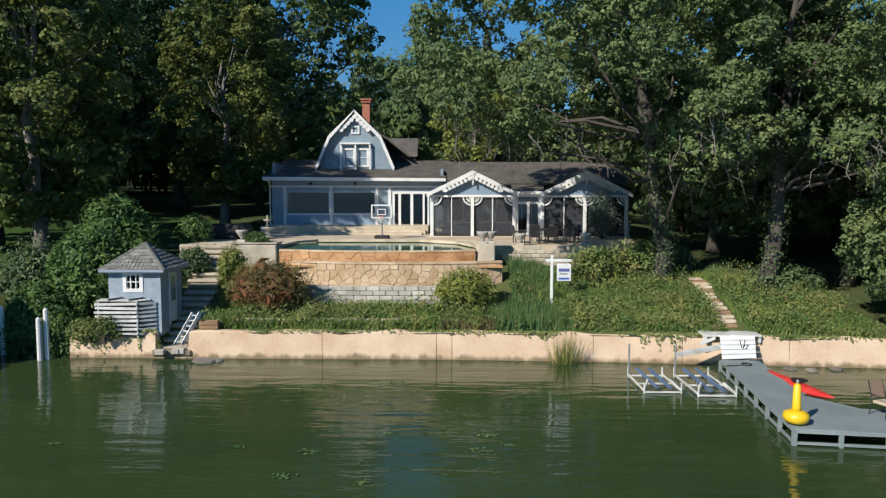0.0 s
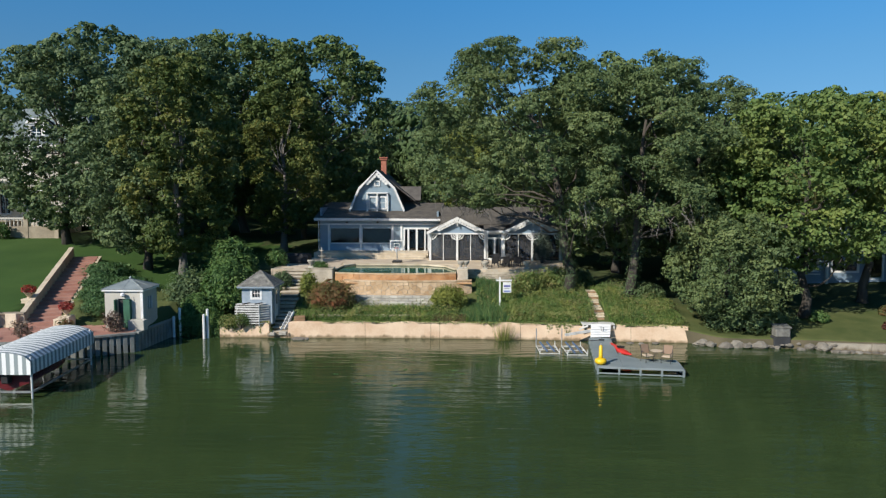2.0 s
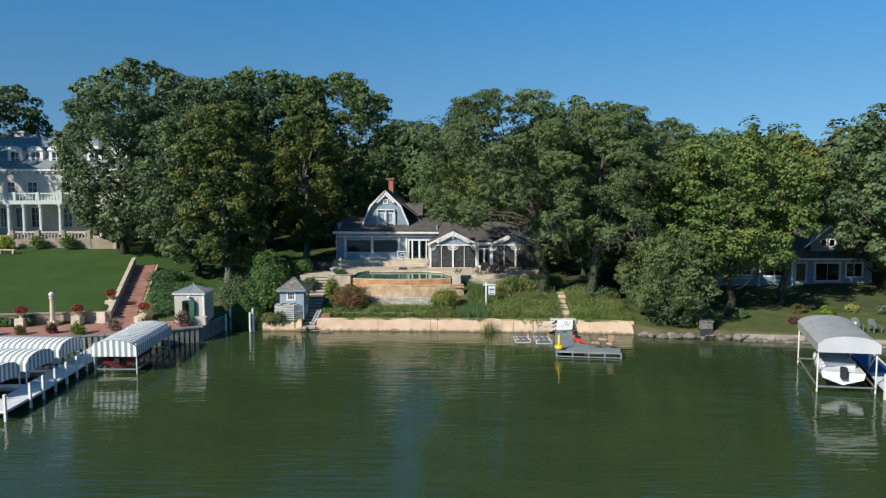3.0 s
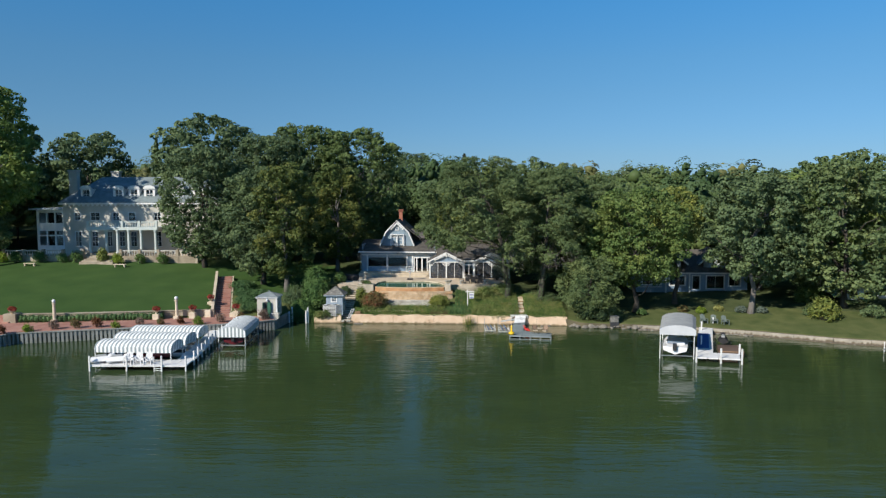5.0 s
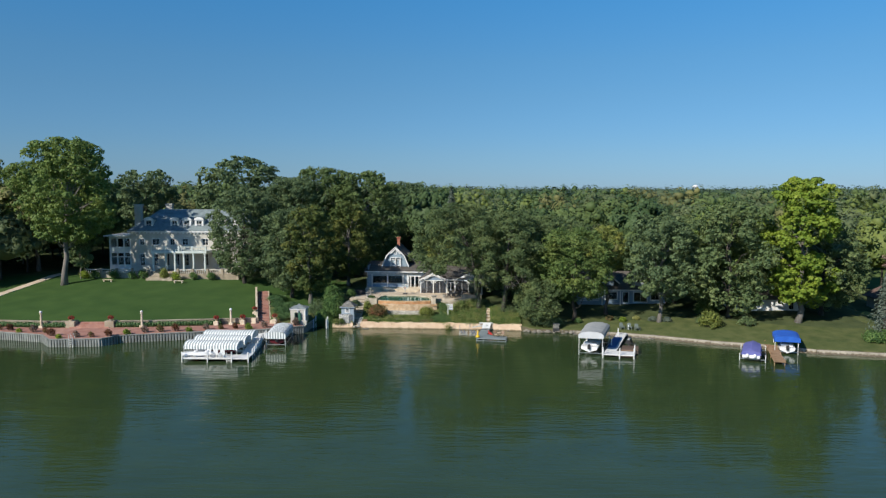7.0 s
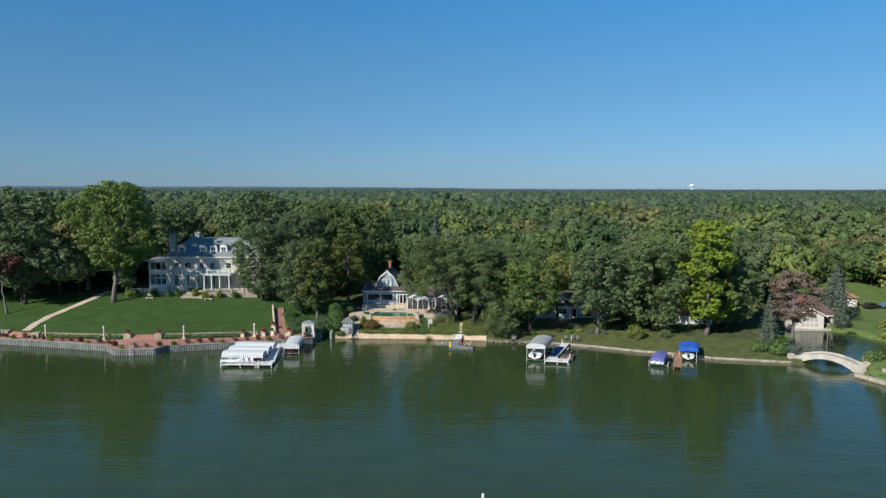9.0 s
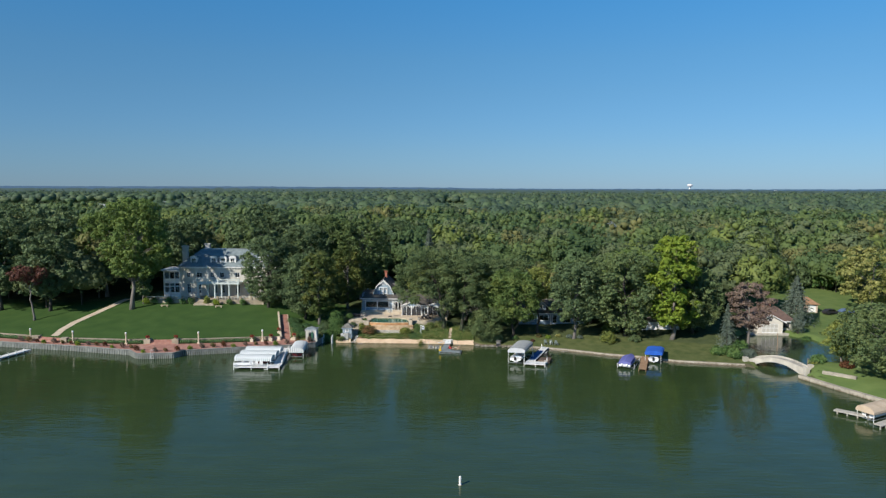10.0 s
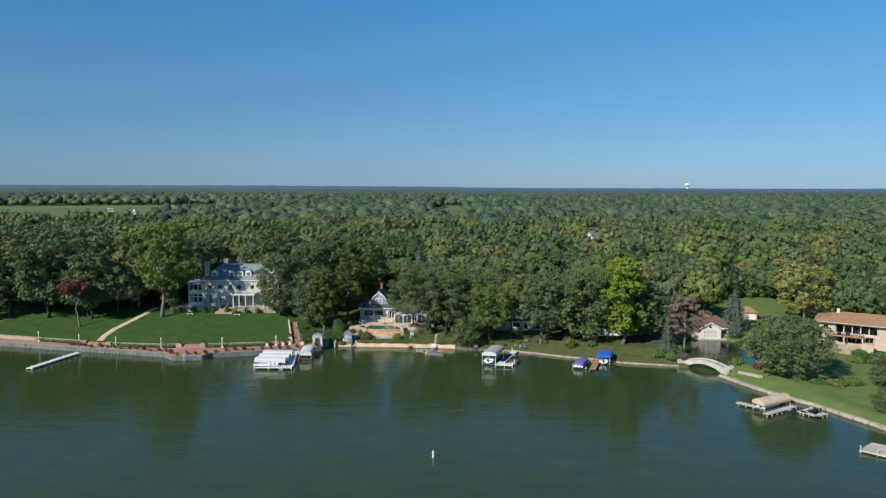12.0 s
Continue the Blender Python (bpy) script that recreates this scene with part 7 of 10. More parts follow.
def rope_coil():
    p = root_rope = Vector((10.95, 22.9, 0.48))
    t = thing("rope", tuple(p), "dark rope coiled on the dock", "rope")
    pts = [(p.x - 0.9 + 0.12 * k, p.y - 0.25 + 0.03 * k, 0.49) for k in range(7)] + [(p.x + 0.18 * math.cos(a), p.y + 0.16 * math.sin(a), 0.49 + 0.003 * a) for a in np.linspace(-2.5, 9, 26)]
    part("coil", tube(pts, 0.018, 5), BLACK, t)


rope_coil()


def jetski_lift(x0, x1, y0, y1):
    t = thing("watercraft_lift", ((x0 + x1) / 2, (y0 + y1) / 2, -0.6), "pale aluminium watercraft lift with blue carpeted bunks, empty", "lift", "empty lifts beside the dock")
    for x in (x0, x1):
        part("side_rail", beam((x, y0, 0.10), (x, y1, 0.10), 0.05, 0.055), DIRTYWHITE, t)
        for y in (y0, y1):
            part("leg", tube([(x, y, -0.9), (x, y, 0.38)], 0.03, 6), DIRTYWHITE, t)
        part("brace", beam((x, y0, 0.12), (x + (0.25 if x == x0 else -0.25), y0 + 0.5, 0.36), 0.04, 0.04), DIRTYWHITE, t)
    for y in (y0, y1, (y0 + y1) / 2):
        part("cross_rail", beam((x0, y, 0.05), (x1, y, 0.05), 0.05, 0.05), DIRTYWHITE, t)
    w = x1 - x0
    for f in (0.32, 0.68):
        part("bunk", beam((x0 + w * f + 0.1, y0 + 0.2, 0.14), (x0 + w * f - 0.2, y1 - 0.4, 0.42), 0.10, 0.08), CARPET, t, "blue carpeted bunk")
        part("bunk_bracket", beam((x0 + w * f, (y0 + y1) / 2, 0.05), (x0 + w * f, (y0 + y1) / 2, 0.24), 0.05, 0.05), STEEL, t)
    part("winch_post", tube([(x0, y1 - 0.1, -0.9), (x0, y1 - 0.1, 1.30)], 0.035, 6), STEEL, t)
    return t


jetski_lift(6.45, 7.75, 20.7, 22.9)
jetski_lift(8.2, 9.5, 20.3, 22.9)

# ---- the estate with the mansion ----
def sheet_piling():
    w = thing("wall_piling", (-60, 15, 0), "blue-grey corrugated sheet-pile wall with a flat cap", "seawall", kind="structure")
    line = [(x, y) for x, y in SHORE if -165 < x < -20]
    line = line[::-1]
    for (xa, ya), (xb, yb) in zip(line, line[1:]):
        a, b = Vector((xa, ya, 0)), Vector((xb, yb, 0))
        L = (b - a).length
        d = (b - a) / L
        out = Vector((-d.y, d.x, 0))
        if out.y > 0:
            out = -out
        n = max(1, round(L / (0.9 if xa > -70 else 3.0)))
        if xa < -100:
            n = max(1, round(L / 12))
        for k in range(n):
            p, q = a + d * (L * k / n), a + d * (L * (k + 1) / n)
            bm = bmesh.new()
            waves = max(1, round((q - p).length / 0.45))
            prof = []
            for j in range(waves):
                for u, o in ((0.0, 0.02), (0.12, 0.02), (0.22, 0.2), (0.78, 0.2), (0.88, 0.02)):
                    prof.append(p + (q - p) * ((j + u) / waves) + out * o)
            prof.append(q + out * 0.02)
            lo, hi = [bm.verts.new((v.x, v.y, -0.8)) for v in prof], [bm.verts.new((v.x, v.y, 1.2)) for v in prof]
            for i in range(len(prof) - 1):
                bm.faces.new((lo[i], lo[i + 1], hi[i + 1], hi[i]))
            part("pile_sheet", bm, BLUESTEEL, w)
        part("cap_rail", beam((a.x + out.x * 0.1, a.y + out.y * 0.1, 1.26), (b.x + out.x * 0.1, b.y + out.y * 0.1, 1.26), 0.34, 0.12), BLUESTEEL, w)
    return w


def brick_terrace():
    t = thing("terrace_brick", (-60, 17, 1.2), "pink-red brick waterfront terrace behind the sheet piling", "terrace", kind="structure")
    xs = [-125, -115, -105, -95, -86, -77, -69, -61.05, -60.95, -58.05, -57.95, -54, -50.25, -50.15, -48.65, -48.55, -44, -39, -35, -31, -27, -24.8, -22.6, -20.6]
    for a, b in zip(xs, xs[1:]):
        ya, yb = float(along(SHORE, a)) + 0.05, float(along(SHORE, b)) + 0.05
        ea, eb = float(along(LAWN_EDGE, min(a, -25))) - 0.02, float(along(LAWN_EDGE, min(b, -25))) - 0.02
        if b > -24.9:
            ea, eb = 25.0, 25.0
        part("brick_bay", slab([(a, ya, 1.34), (b, yb, 1.34), (b, eb, 1.34), (a, ea, 1.34)], 0.15), BRICKPAVE, t)
    return t


def lawn_wall():
    t = thing("wall_lawn", (-60, 19, 1.3), "low cream stone wall along the foot of the lawn", "wall", kind="structure")
    pts = [(x, float(along(LAWN_EDGE, x))) for x in (-120, -112, -104, -96, -88, -80, -72, -64, -59.5, -53.0, -48, -40, -33, -28.9)]
    for (xa, ya), (xb, yb) in zip(pts, pts[1:]):
        gap = xa == -59.5 or xa == -88
        if gap:
            for k in range(5):
                part("tread", slab([(xa, ya - 1.4 + 0.3 * k, 1.5 + 0.16 * k), (xb, yb - 1.4 + 0.3 * k, 1.5 + 0.16 * k), (xb, yb + 0.3 * k - 1.05, 1.5 + 0.16 * k), (xa, ya + 0.3 * k - 1.05, 1.5 + 0.16 * k)], 0.2), BRICKPAVE, t)
            continue
        part("wall_run", beam((xa, ya, 1.78), (xb, yb, 1.78), 0.35, 0.95), OLDSTONE, t)
        part("wall_cap", beam((xa, ya, 2.28), (xb, yb, 2.28), 0.5, 0.1), OLDSTONE, t)
    for x in (-59.5, -53.0, -88, -80):
        y = float(along(LAWN_EDGE, x))
        part("pier", box(x - 0.8, x + 0.8, y - 1.2, y + 0.2, 1.3, 2.45, 0.03), OLDSTONE, t)
    return t


def hedges():
    for k, (xa, xb) in enumerate(((-52.0, -46.2), (-46.2, -40.4), (-40.4, -34.8), (-66, -60.2), (-72, -66), (-79, -72), (-96, -88.8), (-104, -96))):
        n = 12
        rng = np.random.default_rng(200 + k)
        t = thing("hedge", ((xa + xb) / 2, float(along(LAWN_EDGE, (xa + xb) / 2)) - 0.7, 1.34), "clipped dark green box hedge below the lawn wall", "hedge", "hedges below the lawn wall")
        lobes = []
        for i in range(n):
            x = xa + (xb - xa) * (i + 0.5) / n
            lobes.append(((x, float(along(LAWN_EDGE, x)) - 0.75, 1.76), ((xb - xa) / n * 0.8, 0.5, 0.52)))
        c, nn = clump_cloud(lobes, [110] * n, rng, 0.8, 0.7, 0.2)
        v, f = leaf_quads(c, nn, 0.16, rng, 0.7)
        cv, cf = cores(lobes, rng, 0.9)
        mesh_from("foliage", np.concatenate([v, cv]), [f, cf + len(v)], JUNIPER, t)


def lamp_post():
    t = thing("lamp_post", (0, 0, 0), "cream stone lamp column with a white globe", "lamp", "terrace lamps")
    part("plinth", box(-0.34, 0.34, -0.34, 0.34, 0, 0.4, 0.03), PALESTONE, t)
    part("column", lathe([(0.24, 0.4), (0.2, 0.55), (0.16, 2.3), (0.22, 2.36), (0.22, 2.46)], (0, 0, 0), 10), PALESTONE, t)
    part("globe", lathe([(0.08, 2.46), (0.2, 2.56), (0.24, 2.7), (0.2, 2.84), (0.06, 2.92)], (0, 0, 0), 12), HULL, t, "white glass globe", smooth=True)
    return t


sheet_piling()
brick_terrace()
lawn_wall()
hedges()
settle(lamp_post(), [pose(x, y, 1.34) for x, y in ((-33.2, 21.1), (-47.6, 18.4), (-64.3, 17.2), (-77.6, 18.3), (-89.5, 21), (-103, 24))])


def brick_stairs():
    t = thing("brick_stairs", (-29, 28, 1.4), "long red brick stairs with a pale stone side wall", "stairs", kind="structure")
    a, b = Vector((-28.0, 22.9, 1.42)), Vector((-32.5, 37.8, 4.75))
    n = 20
    d = (b - a)
    s = Vector((d.y, -d.x, 0)).normalized()
    for k in range(n):
        p, q = a + d * (k / n), a + d * ((k + 1) / n + 0.01)
        z = 1.42 + (b.z - a.z) * (k + 1) / n
        part("tread", slab([(*(p - s * 1.0).xy, z), (*(p + s * 1.0).xy, z), (*(q + s * 1.0).xy, z), (*(q - s * 1.0).xy, z)], 0.5), BRICKPAVE, t)
    part("side_wall", beam((*(a - s * 1.18).xy, a.z + 0.3), (*(b - s * 1.18).xy, b.z + 0.45), 0.36, 0.9), PALESTONE, t)
    part("side_wall", beam((*(a + s * 1.14).xy, a.z - 0.25), (*(b + s * 1.14).xy, b.z - 0.2), 0.22, 0.5), PALESTONE, t)
    part("end_pier", box(-30.0, -29.2, 22.2, 23.0, 1.3, 2.3, 0.03), PALESTONE, t)
    part("end_pier", box(-26.8, -26.1, 22.4, 23.1, 1.3, 1.9, 0.03), PALESTONE, t)
    return t


def stone_shed():
    t = thing("stone_shed", (-21.8, 23.5, 1.3), "small cream stucco pavilion with metal hip roof and green door", "shed")
    x0, x1, y0, y1, z0, z1 = -23.1, -20.5, 22.3, 24.6, 1.3, 3.85
    part("wall", pierced_wall(x0, x1, z0, z1, y0, 0.18, [(-22.2, -21.25, 1.34, 3.35)]), LIMEWASH, t)
    part("wall", box(x0, x0 + 0.18, y0 + 0.18, y1, z0, z1), LIMEWASH, t)
    w = bmesh.new()
    for a in ((y0 + 0.18, y0 + 0.75, z0, z1), (y0 + 0.75, y0 + 1.5, z0, 2.5), (y0 + 0.75, y0 + 1.5, 3.4, z1), (y0 + 1.5, y1, z0, z1)):
        box(x1 - 0.18, x1, *a, bm=w)
    part("wall", w, LIMEWASH, t)
    part("wall", box(x0 + 0.18, x1 - 0.18, y1 - 0.18, y1, z0, z1), LIMEWASH, t)
    part("side_window", box(x1 - 0.1, x1 - 0.06, y0 + 0.75, y0 + 1.5, 2.5, 3.4), GLASS, t)
    for y in (y0 + 0.74, y0 + 1.1, y0 + 1.46):
        part("window_bar", box(x1 - 0.08, x1 + 0.02, y - 0.03, y + 0.03, 2.5, 3.4), WHITE, t)
    # near-black panel in the doorway, darkness of the inside as a colour
    d = part("door", box(-22.18, -21.72, y0 + 0.06, y0 + 0.12, 1.34, 3.33), DARKROOM, t)
    part("door", box(-21.7, -21.27, y0 - 0.3, y0 + 0.1, 1.36, 3.33), GREENPAINT, t, "green painted door standing ajar")
    part("door", box(-22.3, -22.24, y0 - 0.4, y0 + 0.0, 1.36, 3.33), GREENPAINT, t)
    part("door_surround", pierced_wall(-22.36, -21.09, 1.34, 3.5, y0 - 0.03, 0.028, [(-22.2, -21.25, 1.34, 3.35)]), LIMEWASH, t)
    part("door_lamp", lathe([(0.06, 0), (0.16, 0.12), (0.14, 0.24), (0.03, 0.3)], (-21.75, y0 - 0.22, 3.5), 10), HULL, t)
    part("corner_pilaster", box(x1 - 0.14, x1 + 0.03, y0 - 0.03, y0 + 0.12, z0, z1), WHITE, t)
    part("cornice", box(x0 - 0.14, x1 + 0.14, y0 - 0.14, y1 + 0.14, z1, z1 + 0.16, 0.02), WHITE, t)
    e, ap = 0.16, ((x0 + x1) / 2, (y0 + y1) / 2, 4.6)
    c = [(x0 - e, y0 - e, z1 + 0.17), (x1 + e, y0 - e, z1 + 0.17), (x1 + e, y1 + e, z1 + 0.17), (x0 - e, y1 + e, z1 + 0.17)]
    for k in range(4):
        part("roof", slab([c[k], c[(k + 1) % 4], ap], 0.05), COPPERROOF, t)
        part("roof_seam", beam(c[k], ap, 0.07, 0.05), COPPERROOF, t)
        m = Vector(c[k]).lerp(Vector(c[(k + 1) % 4]), 0.5)
        part("roof_seam", beam(m, Vector(ap).lerp(m, 0.05), 0.04, 0.04), COPPERROOF, t)
    part("finial", lathe([(0.06, 0), (0.1, 0.08), (0.03, 0.2)], (ap[0], ap[1], ap[2] - 0.02), 8), COPPERROOF, t)
    part("planter_ledge", box(-21.2, -20.1, 21.5, 22.1, 1.3, 2.0, 0.03), LIMEWASH, t)
    return t


brick_stairs()
stone_shed()


def flower_urn():
    t = thing("flower_urn", (0, 0, 0), "stone urn planted with red flowers", "urn", "flower urns on the waterfront")
    part("plinth", box(-0.4, 0.4, -0.4, 0.4, 0, 0.75, 0.03), PALESTONE, t)
    part("bowl", lathe([(0.16, 0.75), (0.12, 0.85), (0.34, 1.15), (0.4, 1.2)], (0, 0, 0), 12), PALESTONE, t)
    rng = np.random.default_rng(5)
    lobes = [((0, 0, 1.4), (0.5, 0.5, 0.35))]
    c, n = clump_cloud(lobes, [320], rng, 0.5, 0.8)
    v, f = leaf_quads(c, n, 0.14, rng, 0.8)
    mesh_from("flowers", v, f, FLOWER, t, "red geraniums")
    return t


settle(flower_urn(), [pose(x, y, z) for x, y, z in ((-30.35, 25.6, 2.1), (-26.0, 22.7, 1.34), (-31.3, 21.6, 1.34), (-35.6, 20.6, 1.34), (-53.0, 18.5, 1.6), (-59.5, 17.9, 1.6))])
rng_s = random.Random(12)
for k in range(30):
    x = -24.5 - k * 2.3
    y = float(along(SHORE, x)) + 1.0
    kind = k % 4
    mat, lab = ((BURNING, "bronze-red bush in a bed beside the sheet piling"), (PURPLE, "dark purple bush on the brick terrace"), (LIME, "yellow-green bush spilling over the piling cap"), (RUST, "rust-coloured bush on the brick terrace"))[kind]
    s = rng_s.uniform(0.45, 0.75)
    shrub("terrace_bush", (x, y - (0.75 if kind == 2 else 0), 1.33 - (0.2 if kind == 2 else 0)), (s * 1.1, s * 0.9, s * 1.7), 420, 0.16, mat, lab, 300 + k, 8, "bush", "bushes along the terrace")
shrub("terrace_bush", (-21.9, 20.9, 1.33), (0.75, 0.6, 1.3), 700, 0.14, PURPLE, "purple-leaved bush by the piling corner", 340, 9, "bush")
for k, (jx, jy, jr) in enumerate(((-24.6, 24.9, 1.5), (-25.9, 27.3, 1.8), (-27.2, 30.2, 1.8), (-28.6, 33.8, 1.9), (-25.0, 30.4, 1.8))):
    shrub("juniper", (jx, jy, height(jx, jy) - 0.1), (jr, jr * 1.1, 1.05), 4200, 0.15, JUNIPER, "spreading dark green juniper beside the brick stairs", 341 + k, 16, "shrub", "junipers beside the stairs")


def mansion():
    h = thing("mansion", (-55, 56, 6.5), "large cream stucco mansion with slate hip roof and colonnaded porch", "house")
    F = 52.0
    X0, X1, Z0, ZE = -65.4, -38.0, 6.8, 15.4
    up = [(-63.5, -62.35), (-60.7, -58.95), (-56.8, -55.6), (-54.1, -52.7), (-49.6, -48.3), (-46.2, -44.6), (-42.5, -41)]
    lows = [(-63.5, -62.3), (-60.6, -59.4), (-57.9, -56.9), (-55.8, -54.7), (-53.8, -52.6), (-49.6, -48.3), (-46.3, -44.6), (-42.5, -41)]
    holes = [(a, b, 12.6, 14.1) for a, b in up] + [(a, b, 8.1, 10.8) for a, b in lows]
    part("wall", pierced_wall(X0, X1, Z0, ZE, F, 0.35, holes), LIMEWASH, h)
    part("wall", box(X0, X0 + 0.35, F + 0.35, 64, Z0, ZE), LIMEWASH, h)
    part("wall", box(X1 - 0.35, X1, F + 0.35, 64, Z0, ZE), LIMEWASH, h)
    part("wall", box(X0 + 0.35, X1 - 0.35, 63.6, 64, Z0, ZE), LIMEWASH, h)
    # wall and floor behind the windows carry the room's darkness in their colour
    part("dark_inner_wall", box(X0 + 0.4, X1 - 0.4, F + 4, F + 4.2, Z0, ZE), DARKROOM, h)
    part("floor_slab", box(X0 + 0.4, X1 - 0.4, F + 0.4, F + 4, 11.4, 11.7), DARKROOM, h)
    for a, b, c, d in holes:
        window(h, a, b, c, d, F + 0.08, 2, 2 if d > 12 else 3, 0.1, casing=0.0)
        part("window_sill", box(a - 0.12, b + 0.12, F - 0.14, F - 0.003, c - 0.14, c), LIMEWASH, h)
    part("string_course", box(X0 - 0.06, X1 + 0.06, F - 0.08, F - 0.004, 11.55, 11.85), LIMEWASH, h)
    part("cornice", box(X0 - 0.5, X1 + 0.5, F - 0.5, 64.5, ZE, ZE + 0.35, 0.05), WHITE, h)
    for k in range(34):
        x = X0 + 0.4 + k * 0.8
        part("dentil", box(x, x + 0.25, F - 0.3, F - 0.004, ZE - 0.25, ZE), WHITE, h)
    e0 = [(X0 - 0.55, F - 0.55), (X1 + 0.55, F - 0.55), (X1 + 0.55, 64.55), (X0 - 0.55, 64.55)]
    e1 = [(X0 + 4.6, F + 5.0), (X1 - 4.6, F + 5.0), (X1 - 4.6, 59.6), (X0 + 4.6, 59.6)]
    for k in range(4):
        j = (k + 1) % 4
        part("roof", slab([(*e0[k], ZE + 0.36), (*e0[j], ZE + 0.36), (*e1[j], 20.2), (*e1[k], 20.2)], 0.15), SLATE, h)
    part("roof_deck", slab([(*p, 20.21) for p in e1], 0.2), COPPERROOF, h)
    for x in (-61.6, -55.9, -53.2, -50.5, -45.5, -42):
        y = F + 0.75
        d = part("dormer", pierced_wall(x - 0.95, x + 0.95, 16.0, 18.1, y, 0.2, [(x - 0.55, x + 0.55, 16.4, 17.9)]), WHITE, h, "white dormer window")
        part("dormer_side", box(x - 0.95, x - 0.8, y + 0.2, y + 3.2, 16.0, 18.1), WHITE, d)
        part("dormer_side", box(x + 0.8, x + 0.95, y + 0.2, y + 3.2, 16.0, 18.1), WHITE, d)
        part("pane", box(x - 0.55, x + 0.55, y + 0.08, y + 0.09, 16.4, 17.9), GLASS, d)
        part("dormer_bar", box(x - 0.04, x + 0.04, y + 0.02, y + 0.07, 16.4, 17.9), WHITE, d)
        part("dormer_bar", box(x - 0.55, x - 0.041, y + 0.02, y + 0.07, 17.1, 17.18), WHITE, d)
        part("dormer_bar", box(x + 0.041, x + 0.55, y + 0.02, y + 0.07, 17.1, 17.18), WHITE, d)
        arch = [(x - 1.1, 18.1), (x + 1.1, 18.1)] + [(x + 1.1 * math.cos(a), 18.1 + 0.6 * math.sin(a)) for a in np.linspace(0.2, math.pi - 0.2, 7)]
        part("dormer_front", prism(arch, "y", y - 0.16, y - 0.02), WHITE, d)
        part("dormer_roof", prism(arch, "y", y - 0.01, y + 3.4), SLATE, d)
    for x, y in ((-64.6, 54.6), (-60.9, 62.2)):
        c = part("chimney", box(x - 0.75, x + 0.75, y - 0.5, y + 0.5, 14.5, 21.1, 0.03), LIMEWASH, h, "tall cream chimney")
        part("chimney_cap", box(x - 0.88, x + 0.88, y - 0.62, y + 0.62, 21.1, 21.4, 0.04), LIMEWASH, c)
    # sunroom wing
    sx0, sx1, sy = -70.3, -65.45, F + 0.3
    holes = [(sx0 + 0.45 + k * 1.45, sx0 + 1.65 + k * 1.45, z, z2) for k in range(3) for z, z2 in ((8.3, 9.9), (10.15, 10.85), (12.2, 14.0))]
    part("wall", pierced_wall(sx0, sx1, Z0, 14.5, sy, 0.25, holes), WHITE, h)
    part("wall", box(sx0, sx0 + 0.25, sy + 0.25, 60, Z0, 14.5), WHITE, h)
    part("wall", box(sx0 + 0.25, sx1, 59.7, 60, Z0, 14.5), WHITE, h)
    part("dark_inner_wall", box(sx0 + 0.3, sx1, sy + 3, sy + 3.1, Z0, 14.4), DARKROOM, h)
    for a, b, c, d in holes:
        g_ = part("pane", box(a, b, sy + 0.1, sy + 0.11, c, d), GLASS, h)
        g_.visible_shadow = False
    part("wing_roof", box(sx0 - 0.9, sx1 - 0.1, sy - 0.8, 60.3, 14.5, 14.72, 0.03), WHITE, h)
    for k in range(8):
        x = sx0 - 0.6 + k * 0.75
        part("rafter_tail", box(x, x + 0.16, sy - 1.3, sy - 0.81, 14.5, 14.66), WHITE, h)
    # porch with columns and balcony
    px0, px1, py = -59.0, -47.4, 48.2
    part("porch_floor", box(px0 - 0.3, px1 + 0.3, py - 0.4, F, 6.4, 7.4, 0.04), OLDSTONE, h)
    part("porch_roof", box(px0 - 0.2, px1 + 0.2, py - 0.3, F - 0.01, 11.2, 11.7, 0.04), PALEGREEN, h)
    for x in (px0 + 0.25, px0 + 3.0, px0 + 4.9, px0 + 6.8, px0 + 8.9, px1 - 0.25):
        c = part("column", lathe([(0.34, 0), (0.34, 0.15), (0.26, 0.25), (0.22, 3.4), (0.3, 3.55), (0.34, 3.8)], (x, py, 7.4), 12), PALEGREEN, h)
    b = part("balustrade", box(px0 - 0.1, px1 + 0.1, py - 0.2, py - 0.05, 12.5, 12.65), PALEGREEN, h)
    for k in range(30):
        x = px0 + k * (px1 - px0) / 29
        part("baluster", lathe([(0.06, 0), (0.1, 0.25), (0.05, 0.55), (0.07, 0.8)], (x, py - 0.12, 11.7), 6), PALEGREEN, b)
    for k in range(5):
        x = px0 + k * (px1 - px0) / 4
        part("newel", box(x - 0.18, x + 0.18, py - 0.3, py + 0.06, 11.7, 12.75), PALEGREEN, b)
    for k in range(6):
        part("step", box(-59.2 + 0.2 * k, -53.6 - 0.2 * k, 45.2 + k * 0.42, 47.79, 5.0 + 0.2 * k, 6.18 + 0.17 * k, 0.02), OLDSTONE, h)
    # terrace balustrade
    for xa, xb in ((-73.0, -59.6), (-53.2, -40.5)):
        b = part("terrace_rail", box(xa, xb, 47.2, 47.4, 7.75, 7.92), LIMEWASH, h)
        part("terrace_wall", box(xa, xb, 47.1, 47.5, 5.2, 7.0), OLDSTONE, h)
        n = round((xb - xa) / 0.42)
        for k in range(n):
            x = xa + 0.2 + k * 0.42
            part("baluster", lathe([(0.07, 0), (0.11, 0.25), (0.05, 0.55), (0.08, 0.75)], (x, 47.3, 7.0), 6), LIMEWASH, b)
        for k in range(5):
            x = xa + k * (xb - xa) / 4
            part("newel", box(x - 0.22, x + 0.22, 47.05, 47.55, 5.2, 8.05), OLDSTONE, b)
